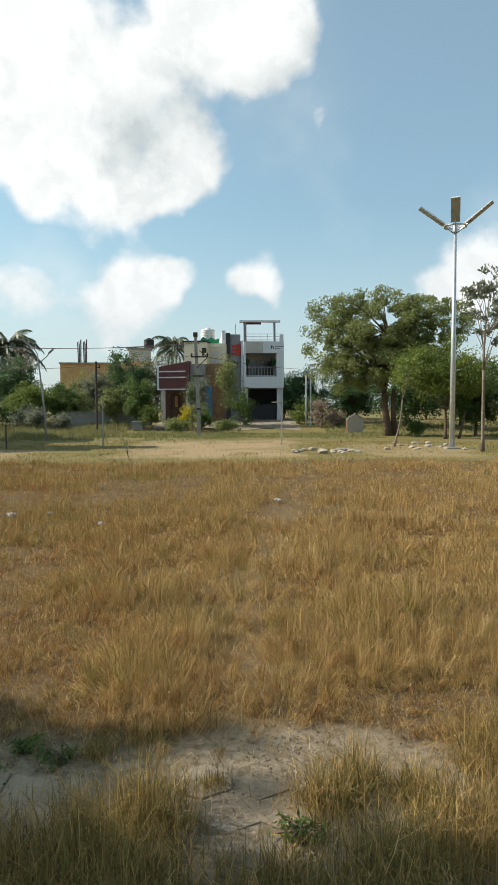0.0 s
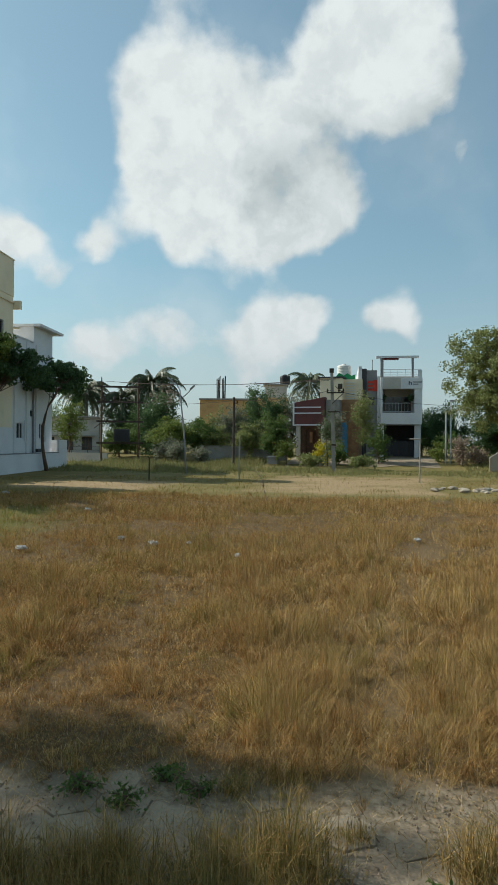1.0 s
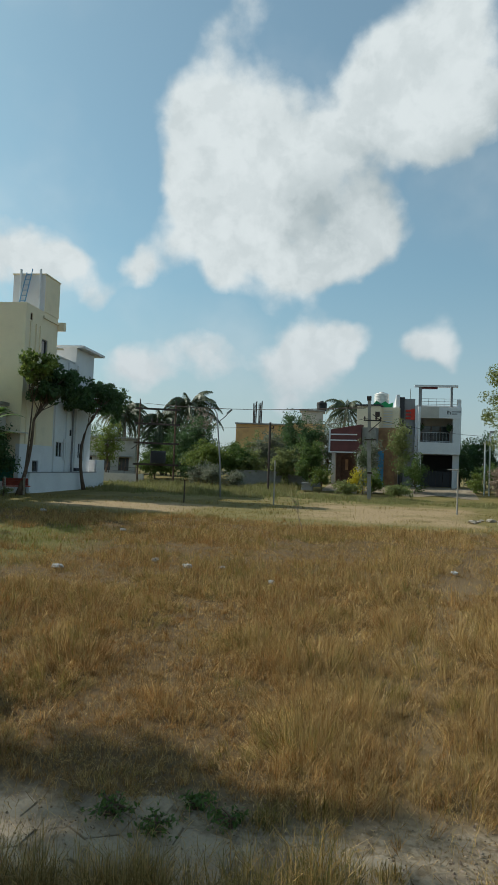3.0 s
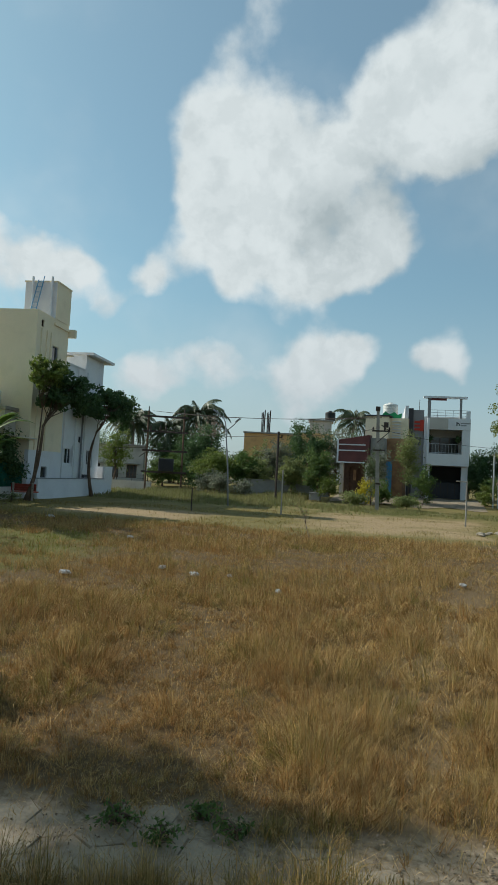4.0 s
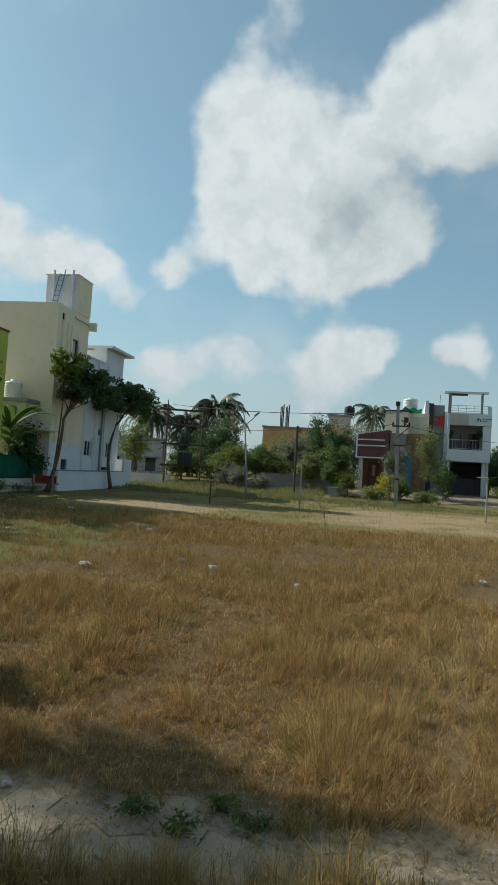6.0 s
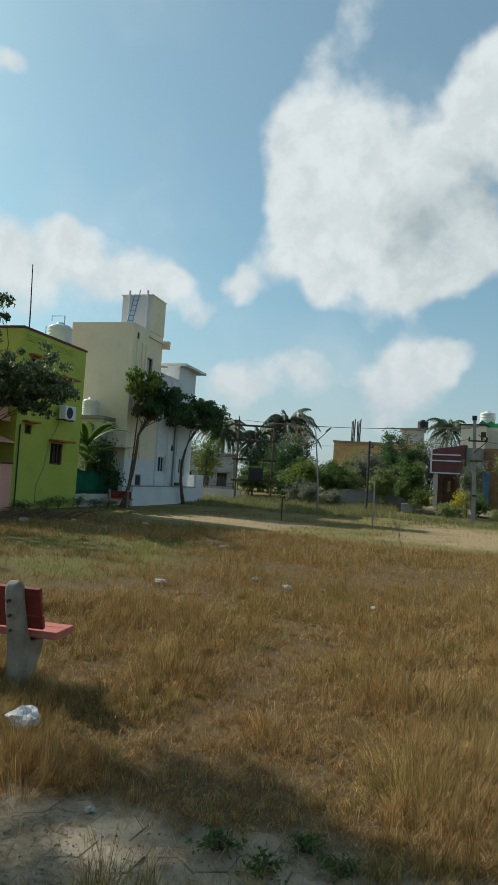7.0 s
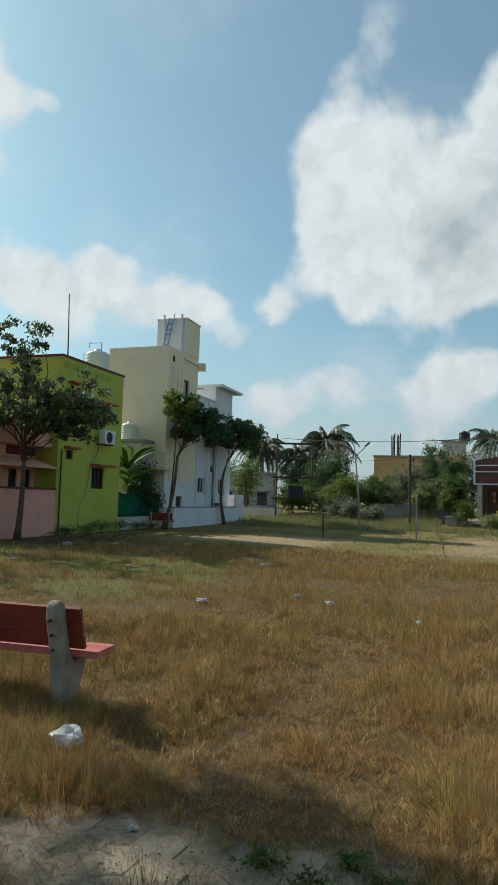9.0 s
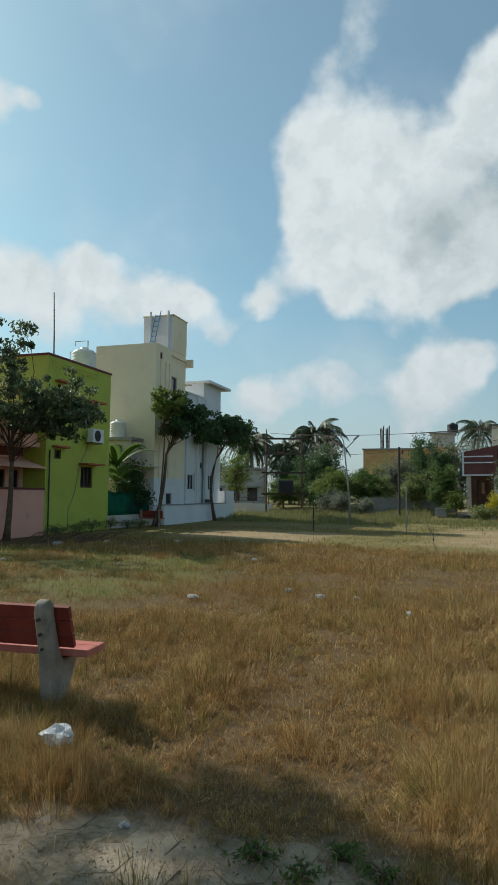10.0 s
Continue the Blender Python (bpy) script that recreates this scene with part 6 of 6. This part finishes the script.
def wire(a, b, sag, r=0.012):
    a, b = Vector(a), Vector(b)
    t = thing("overhead_wire", "sagging overhead electric wire between poles", "cable", Matrix.Translation(a), group="overhead wires")
    part("strand", T([a.lerp(b, i / 12) - a - Vector((0, 0, 4 * sag * (i / 12) * (1 - i / 12))) for i in range(13)], r, 4), RUSTED, t)


for k in range(3):
    wire((-19.6 + k * 0.8, 44.8 + 0.4 * k, 6.0 - 0.05 * k), (-3.1 + 0.4 * k, 38.4, 5.25 + 0.08 * k), 0.25)
wire((-9.2, 40.9, 4.3), (-2.9, 38.45, 4.7), 0.2)
wire((-19.8, 44.8, 3.3), (-31, 40.5, 3.6), 0.3)
wire((-9.2, 40.9, 4.3), (-19.0, 45.1, 4.6), 0.25)
wire((-2.5, 38.45, 4.6), (9, 56, 4.9), 0.4)

# ---- right-hand side: big tree, hedge, shed, rubble ----
tree("broad spreading tree with an airy olive-green crown", (8.0, 37.1, 0), (7.7, 37.1, 2.6), (7.6, 37.1, 6.3), (3.6, 3.0, 2.0), 260, 64000, 0.14, LEAF_OLIVE, girth=0.24, seed=41, spread=0.2, stems=2, hollow=0.55,
     lobes=[((4.5, 37.5, 4.9), (1.6, 1.8, 1.5)), ((4.9, 37.5, 6.6), (1.6, 1.6, 1.2)), ((10.6, 36.6, 5.9), (2.0, 2.2, 1.7)), ((5.6, 37.3, 3.4), (2.0, 1.6, 1.1)), ((6.6, 36.6, 3.9), (2.2, 1.8, 1.3)), ((8.6, 36.4, 4.3), (2.4, 1.8, 1.4))])
tree("young bright green tree before the hedge", (9.9, 33.0, 0), (9.9, 33.0, 1.4), (10.0, 33.2, 3.3), (2.6, 1.8, 1.7), 80, 22000, 0.13, LEAF_BRIGHT, girth=0.09, seed=42, spread=0.35, stems=3, lobes=[((8.4, 33.2, 3.6), (1.2, 1.2, 1.2))])
tree("slender young tree with a sparse drooping crown", (8.45, 23.6, 0), (8.45, 23.6, 2.9), (8.6, 23.5, 4.9), (1.0, 0.9, 1.6), 22, 1500, 0.16, LEAF_GREY, bark=PALE_BARK, girth=0.07, seed=43, spread=0.3, droop=1.0)
tree("thin bare-stemmed young tree beside the lamp mast", (5.95, 26.6, 0), (6.25, 26.5, 1.9), (6.4, 26.4, 3.0), (0.6, 0.6, 0.9), 14, 700, 0.12, LEAF_BRIGHT, bark=PALE_BARK, girth=0.045, seed=44, spread=0.4)
for i, (x, y, h, w, mt) in enumerate(((13.5, 42, 5.2, 2.6, LEAF_DARK), (17.5, 43, 5.6, 2.8, LEAF_MID), (21.5, 42, 5.4, 2.8, LEAF_DARK), (10.5, 44, 4.4, 2.4, LEAF_DARK), (25.5, 41, 5.6, 3.0, LEAF_MID), (7.5, 47, 4.2, 2.0, LEAF_DARK),
                                    (5.2, 58, 5.2, 2.6, LEAF_DARK), (9.5, 58, 5.4, 3.0, LEAF_DARK), (3.4, 62, 5.0, 2.5, LEAF_DARK), (14, 52, 5.0, 3.0, LEAF_DARK), (12.6, 36.5, 3.6, 1.7, LEAF_MID), (14.8, 35, 3.6, 1.8, LEAF_OLIVE))):
    tree("dense dark green hedge tree", (x, y, 0), (x, y, h * 0.2), (x, y, h * 0.55), (w, w * 0.8, h * 0.45), 70, 9500, 0.17, mt, girth=0.1, seed=60 + i, spread=0.36, hollow=0.3)
for i, (x, y, h, w, mt) in enumerate(((5.0, 44.5, 2.2, 0.9, LEAF_DRY), (4.6, 47, 2.6, 1.1, LEAF_MID), (6.2, 45.5, 1.6, 0.9, LEAF_DRY), (3.6, 46.5, 1.8, 0.7, LEAF_BRIGHT), (9.2, 36.0, 0.8, 0.5, LEAF_MID))):
    shrub("half-dry shrub at the roadside", x, y, h, w, 1800, 0.14, mt, 80 + i)

shed = thing("marker_slab", "pale plastered marker slab with a pitched top", "marker", pose(6.2, 41.1, 0, 0, 0, 6))
part("body", prism(bmesh.new(), [(0, -0.1), (1.04, -0.1), (1.04, 0.82), (0.52, 1.15), (0, 0.82)], 1, 0, 0.14), OFFWHITE, shed)
part("edge", prism(bmesh.new(), [(-0.02, 0.82), (0.52, 1.17), (1.06, 0.82), (1.06, 0.87), (0.52, 1.22), (-0.02, 0.87)], 1, -0.02, 0.16), CONCRETE, shed)
part("yellow_edge", B(-0.03, -0.002, 0.0, 0.14, 0, 0.82), OCHRE, shed)


def stone(bm, x, y, s, rng):
    made = bmesh.ops.create_icosphere(bm, subdivisions=1, radius=s)
    for v in made["verts"]:
        v.co = Vector((v.co.x * rng.uniform(0.7, 1.3), v.co.y * rng.uniform(0.7, 1.3), v.co.z * rng.uniform(0.25, 0.6)))
    bmesh.ops.translate(bm, vec=(x, y, s * 0.25), verts=made["verts"])


rng = np.random.default_rng(91)
for i in range(46):
    if i < 26:
        x, y, s = rng.uniform(1.7, 4.4), rng.uniform(22.8, 25.0), rng.uniform(0.06, 0.2)
    else:
        x, y, s = rng.uniform(4.6, 8.8), rng.uniform(24, 29), rng.uniform(0.05, 0.18)
    bm = bmesh.new()
    stone(bm, 0, 0, s, rng)
    me = bpy.data.meshes.new("rubble_stone")
    bm.to_mesh(me), bm.free()
    me.materials.append(RUBBLE)
    ob = new("rubble_stone", me)
    ob.matrix_world = pose(x, y, 0, 0, 0, rng.uniform(0, 360))
    tagged(ob, "pale broken rubble stone on bare ground", "stone", "rubble heap")

# ---- left-hand distance ----
palm("tall coconut palm behind the transformer frame", -21.3, 58, 6.3, 0.4, 44, 3.5, 1)
palm("coconut palm close behind its taller neighbour", -22.9, 57, 4.9, -0.3, 38, 3.0, 6)
palm("coconut palm with ragged hanging fronds", -26.4, 56.5, 5.5, -0.3, 38, 3.1, 2)
palm("coconut palm behind the brown house", -7.2, 61, 6.6, 0.5, 34, 2.7, 3)
palm("coconut palm beyond the white house", -28.8, 60, 6.0, 0.2, 30, 2.8, 4)


def far_house(label, m, w, d, h, mat, floors, cols):
    t = thing("far_house", label, "house", m)
    holes = []
    for f in range(floors):
        for c in range(cols):
            x = w * (c + 0.5) / cols
            z = h * f / floors + 0.9
            holes.append((x - 0.45, x + 0.45, z, z + 1.15))
    part("front_wall", wall_with_holes(bmesh.new(), 1, 0, 0.2, 0, w, -0.5, h, holes), mat, t)
    part("near_side", B(-0.2, -0.002, 0, d, -0.5, h), mat, t)
    part("far_side", B(w + 0.002, w + 0.2, 0, d, -0.5, h), mat, t)
    part("back_wall", B(0, w, d - 0.2, d, -0.5, h), mat, t)
    part("roof", B(-0.3, w + 0.3, -0.25, d + 0.1, h + 0.002, h + 0.16), CONCRETE, t)
    for q in holes:
        window(t, *q, 1, 0, 0.35, CONCRETE, out=-1)
    return t


far_house("pale weathered two-storey house behind the weeds", pose(-30.7, 52.2, 0, 0, 0, 22), 6.4, 6, 3.7, OFFWHITE, 1, 4)
far_house("orange two-storey house among trees", pose(-20.6, 74, 0, 0, 0, 8), 5.6, 8, 6.6, ORANGE, 1, 3)
tower = thing("orange_annex", "plastered roof room of the orange house", "house", pose(-14.9, 75, 0, 0, 0, 8))
part("body", B(0, 4.2, 0, 6, 0, 6.9), ORANGE, tower)
part("roof_room", B(1.5, 4.0, 1, 4, 6.9, 8.4), OFFWHITE, tower)
part("roof_slab", B(1.3, 4.2, 0.8, 4.2, 8.402, 8.55), CONCRETE, tower)
water_tank("black plastic roof tank", pose(-11.4, 77.4, 8.55), 0.6, 1.1, BLACK_TANK)
for x in (-19.0, -18.35):
    t = thing("roof_column", "dark bundled iron rods rising from a roof", "column", pose(x, 75.5, 6.76), group="roof columns")
    for i in range(6):
        part("rod", T([(0.16 * math.cos(i), 0.16 * math.sin(i), 0), (0.2 * math.cos(i), 0.2 * math.sin(i), 2.7 - 0.1 * i)], 0.05, 5), RUSTED, t)
    part("tie", T([(0.2 * math.cos(k * 0.6), 0.2 * math.sin(k * 0.6), 0.9) for k in range(12)], 0.03, 4), RUSTED, t)
wall = thing("boundary_wall", "long grey plastered boundary wall behind weeds", "wall", pose(-13.0, 46.8, 0, 0, 0, 5))
part("wall", B(0, 6.2, 0, 0.15, -0.3, 1.35), CONCRETE, wall)
part("coping", B(-0.03, 6.23, -0.03, 0.18, 1.352, 1.42), CONCRETE, wall)

fence = thing("boundary_wall", "low grey wall with wire before the pale house", "wall", pose(-27.5, 47.2, 0, 0, 0, -8))
part("wall", B(0, 7.5, 0, 0.15, -0.3, 0.8), OFFWHITE, fence)
for i in range(6):
    part("post", T([(0.2 + i * 1.4, 0.07, 0.8), (0.2 + i * 1.4, 0.07, 1.35)], 0.03, 5), RUSTED, fence)
for z in (1.0, 1.25):
    part("wire", T([(0.2, 0.04, z), (7.2, 0.04, z)], 0.012, 4), RUSTED, fence)

LEFT = [(-13.1, 52, 4.6, 1.3, LEAF_OLIVE, 2200), (-15.3, 47, 3.6, 1.9, LEAF_BRIGHT, 6500), (-13.4, 47.5, 3.4, 1.6, LEAF_MID, 4500), (-18.2, 52, 5.6, 2.4, LEAF_DARK, 7500), (-20.5, 53, 3.6, 1.6, LEAF_MID, 4000), (-23.4, 47, 5.4, 1.3, LEAF_BRIGHT, 2200),
        (-11.6, 51, 4.9, 1.6, LEAF_GREY, 3000), (-9.2, 52, 6.4, 2.1, LEAF_DARK, 6000), (-7.2, 53, 6.0, 1.7, LEAF_GREY, 3600), (-9.4, 46.5, 3.3, 1.3, LEAF_OLIVE, 3500), (-7.35, 45.3, 3.9, 1.25, LEAF_MID, 3400),
        (-25.0, 62, 6.4, 3.0, LEAF_DARK, 7000), (-16.5, 58, 3.6, 2.0, LEAF_OLIVE, 4000), (-31, 64, 5.5, 3.5, LEAF_DARK, 6000), (-13.8, 60, 3.4, 2.2, LEAF_DUSTY, 4000), (-36, 66, 6, 4, LEAF_DARK, 6000),
        (-25.2, 45.5, 4.6, 0.9, LEAF_MID, 1500), (-20.5, 49.5, 2.8, 1.6, LEAF_MID, 4000), (-17.0, 49, 2.8, 1.7, LEAF_DARK, 4500), (-12.3, 47.6, 3.0, 1.4, LEAF_OLIVE, 3500), (-22.5, 57, 6.0, 2.4, LEAF_DARK, 6500), (-19.6, 57, 4.4, 1.8, LEAF_DARK, 5000),
        (-5.6, 54, 5.4, 2.0, LEAF_DARK, 5000), (-10.6, 56, 6.0, 2.4, LEAF_MID, 6000)]
for i, (x, y, h, w, mt, n) in enumerate(LEFT):
    tree("leafy roadside tree in the distance", (x, y, 0), (x, y, h * 0.28), (x, y, h * 0.6), (w, w * 0.8, h * 0.42), 70, int(n * 1.5), 0.16, mt, girth=0.09, seed=120 + i, spread=0.34, hollow=0.3)
tree("bare dry tree with pinkish grey twigs", (-18.2, 54, 0), (-18.2, 54, 3.0), (-18.2, 54, 5.2), (1.3, 1.2, 1.3), 36, 2200, 0.14, LEAF_DRY, bark=PALE_BARK, girth=0.09, seed=150, spread=0.3)
for i, (x, y, h, w, mt, n) in enumerate(((-3.9, 43.5, 2.0, 0.8, LEAF_YELLOW, 1400), (-1.3, 46, 5.8, 0.75, LEAF_OLIVE, 3000), (-3.3, 40.6, 4.3, 0.45, LEAF_DUSTY, 900), (-0.3, 45.2, 2.8, 0.8, LEAF_MID, 2200), (-3.3, 46.5, 4.0, 0.8, LEAF_GREY, 1800), (-2.9, 44.6, 1.7, 0.8, LEAF_MID, 1600),
                                        (-11.8, 42.5, 1.6, 0.8, LEAF_GREY, 1500), (-13.6, 43, 1.8, 0.9, LEAF_GREY, 1800), (-6.4, 44.6, 2.0, 0.8, LEAF_BRIGHT, 1600), (-1.2, 41.2, 0.9, 1.0, LEAF_OLIVE, 1500), (-4.4, 41.2, 1.0, 0.9, LEAF_OLIVE, 1500),
                                        (-14.8, 44, 1.9, 0.9, LEAF_GREY, 1600))):
    shrub("leafy garden shrub by the roadside", x, y, h, w, n, 0.15, mt, 170 + i)
pot = thing("planter", "square dark planter under a small roadside tree", "planter", pose(-7.35, 44.6, 0.2))
part("pot", B(-0.35, 0.35, -0.3, 0.3, 0, 0.45, bevel=0.02), GREY_PAINT, pot)
part("rim", B(-0.4, 0.4, -0.35, 0.35, 0.452, 0.53, bevel=0.01), GREY_PAINT, pot)

# ---- litter ----


def crumpled(label, x, y, s, seed, z=0.02, name="plastic_bag", flat=0.6, mat=PAPER, rumple=0.6):
    r = np.random.default_rng(seed)
    bm = bmesh.new()
    made = bmesh.ops.create_icosphere(bm, subdivisions=3, radius=s)
    for v in made["verts"]:
        k = 1 + rumple * noise.noise(v.co * (1.7 / s) + Vector((seed, 0, 0))) + rumple * 0.5 * noise.noise(v.co * (4.5 / s) + Vector((0, seed, 0)))
        v.co = Vector((v.co.x * k * 1.2, v.co.y * k, v.co.z * k * flat))
    me = bpy.data.meshes.new(name)
    bm.to_mesh(me), bm.free()
    me.materials.append(mat)
    ob = new(name, me)
    ob.matrix_world = pose(x, y, z + s * flat * 0.6, 0, 0, r.uniform(0, 360))
    return tagged(ob, label, "litter", "litter in the grass")


crumpled("crumpled white plastic bag lying in dry grass", -2.88, 3.36, 0.085, 1, 0.06, flat=0.72, mat=BAG, rumple=0.5)
for i, (x, y, s) in enumerate(((-14.2, 10.2, 0.14), (-1.97, 2.79, 0.035), (-1.98, 2.02, 0.025), (-4.38, 3.15, 0.07), (-4.6, 2.95, 0.06), (-5.08, 8.77, 0.11), (-11.8, 11.6, 0.1), (-11.2, 9.3, 0.07), (-8.3, 6.2, 0.08), (-8.9, 12.1, 0.1),
                               (-7.25, 4.3, 0.09), (-11.3, 18.4, 0.16), (-13.8, 15.7, 0.2), (-6.6, 14.2, 0.1), (-3.4, 9.7, 0.1), (-4.1, 10.1, 0.09), (-1.9, 8.9, 0.08), (0.6, 11.1, 0.08), (-13.0, 17.0, 0.14), (-2.9, 9.9, 0.06))):
    crumpled("scrap of pale plastic litter on the ground", x, y, s * 0.62, 5 + i, 0.03 if y > 3.5 and x > -8 else 0.0, "litter_scrap", 0.5)
rng = np.random.default_rng(95)
for i in range(22):
    x, y = rng.uniform(-15.6, -13.2), rng.uniform(15.5, 18.4)
    a = rng.uniform(0, 3.1)
    t = thing("fallen_branch", "dry fallen branch below the lime wall", "branch", pose(x, y, 0), group="fallen branches")
    part("stick", T([(0, 0, 0.02), (0.5 * math.cos(a), 0.5 * math.sin(a), rng.uniform(0.1, 0.35)), (1.1 * math.cos(a + 0.2), 1.1 * math.sin(a + 0.2), rng.uniform(0.0, 0.4))], [0.022, 0.014, 0.006], 5), BARK, t)
for i, (x, y, h, w, n) in enumerate(((-1.3, 2.82, 0.05, 0.14, 130), (-1.05, 2.75, 0.05, 0.12, 110), (-2.55, 1.85, 0.1, 0.28, 250), (-2.2, 1.7, 0.09, 0.28, 250), (-2.95, 2.0, 0.13, 0.3, 280), (-0.75, 2.9, 0.04, 0.12, 90), (-2.8, 2.35, 0.08, 0.2, 200),
                                        (-1.9, 1.85, 0.08, 0.22, 400), (-2.35, 1.95, 0.1, 0.26, 240), (-2.65, 2.15, 0.1, 0.26, 240), (-2.05, 1.6, 0.1, 0.28, 260), (-2.5, 1.6, 0.12, 0.28, 260), (-2.75, 1.75, 0.12, 0.28, 260), (-3.1, 2.3, 0.13, 0.28, 260), (0.3, 2.35, 0.05, 0.12, 160), (-0.95, 3.0, 0.05, 0.12, 160))):
    shrub("low broad-leaved green weed on the paved walk", x, y, h, w, n, 0.034 if x < -1.8 else 0.026, LEAF_DARK if x < -2.4 else LEAF_MID, 210 + i, name="weed_plant")

for i, (a, b, h) in enumerate(((0.35, 4.9, 0.45), (0.45, 6.3, 0.5), (0.3, 7.4, 0.6), (0.4, 8.7, 0.7), (0.7, 9.6, 0.55), (0.9, 10.4, 0.5), (-1.5, -0.6, 0.35), (-4.5, -0.5, 0.3))):
    x, y, _ = at_plot(a, b)
    shrub("low ragged weed growing along the house wall", x, y, h * 0.8, 0.6, 520, 0.06, LEAF_OLIVE if i % 2 else LEAF_DUSTY, 250 + i, name="weed_plant")
tree("bare wiry sapling standing in the dry grass", (-2.95, 17.4, 0), (-3.1, 17.5, 0.4), (-3.3, 17.5, 0.85), (0.5, 0.35, 0.35), 14, 60, 0.05, LEAF_OLIVE, bark=PALE_BARK, girth=0.014, seed=230, spread=0.4, name="sapling", category="sapling")

# ---- paving of the old walk, last ----
walkway = thing("pavement", "old hexagonal paved walk half buried in dust", "pavement", kind="structure")
side = 0.14
hexes = []
for k in range(3):
    r = np.random.default_rng(300 + k)
    bm = bmesh.new()
    prism(bm, [((side - 0.0015) * math.cos(radians(60 * i + 30)) + r.normal(0, 0.003), (side - 0.0015) * math.sin(radians(60 * i + 30)) + r.normal(0, 0.003)) for i in range(6)], 2, -0.05, 0.0)
    bmesh.ops.bevel(bm, geom=[e for e in bm.edges if all(v.co.z > -0.01 for v in e.verts)], offset=0.0025, segments=1, affect="EDGES")
    me = bpy.data.meshes.new("paver")
    bm.to_mesh(me), bm.free()
    me.materials.append(PAVER)
    hexes.append(me)
rng = np.random.default_rng(99)
for j in range(9):
    for i in range(26):
        x = -3.0 + (i + 0.5 * (j % 2)) * side * math.sqrt(3)
        y = 1.9 + j * side * 1.5
        if float(paving(np.array([x]), np.array([y]))[0]) > 0.5:
            ob = new("paver", hexes[rng.integers(3)])
            ob.parent = walkway
            ob.matrix_world = pose(x, y, rng.normal(-0.006, 0.004), rng.normal(0, 0.6), rng.normal(0, 0.6), 60 * rng.integers(6))
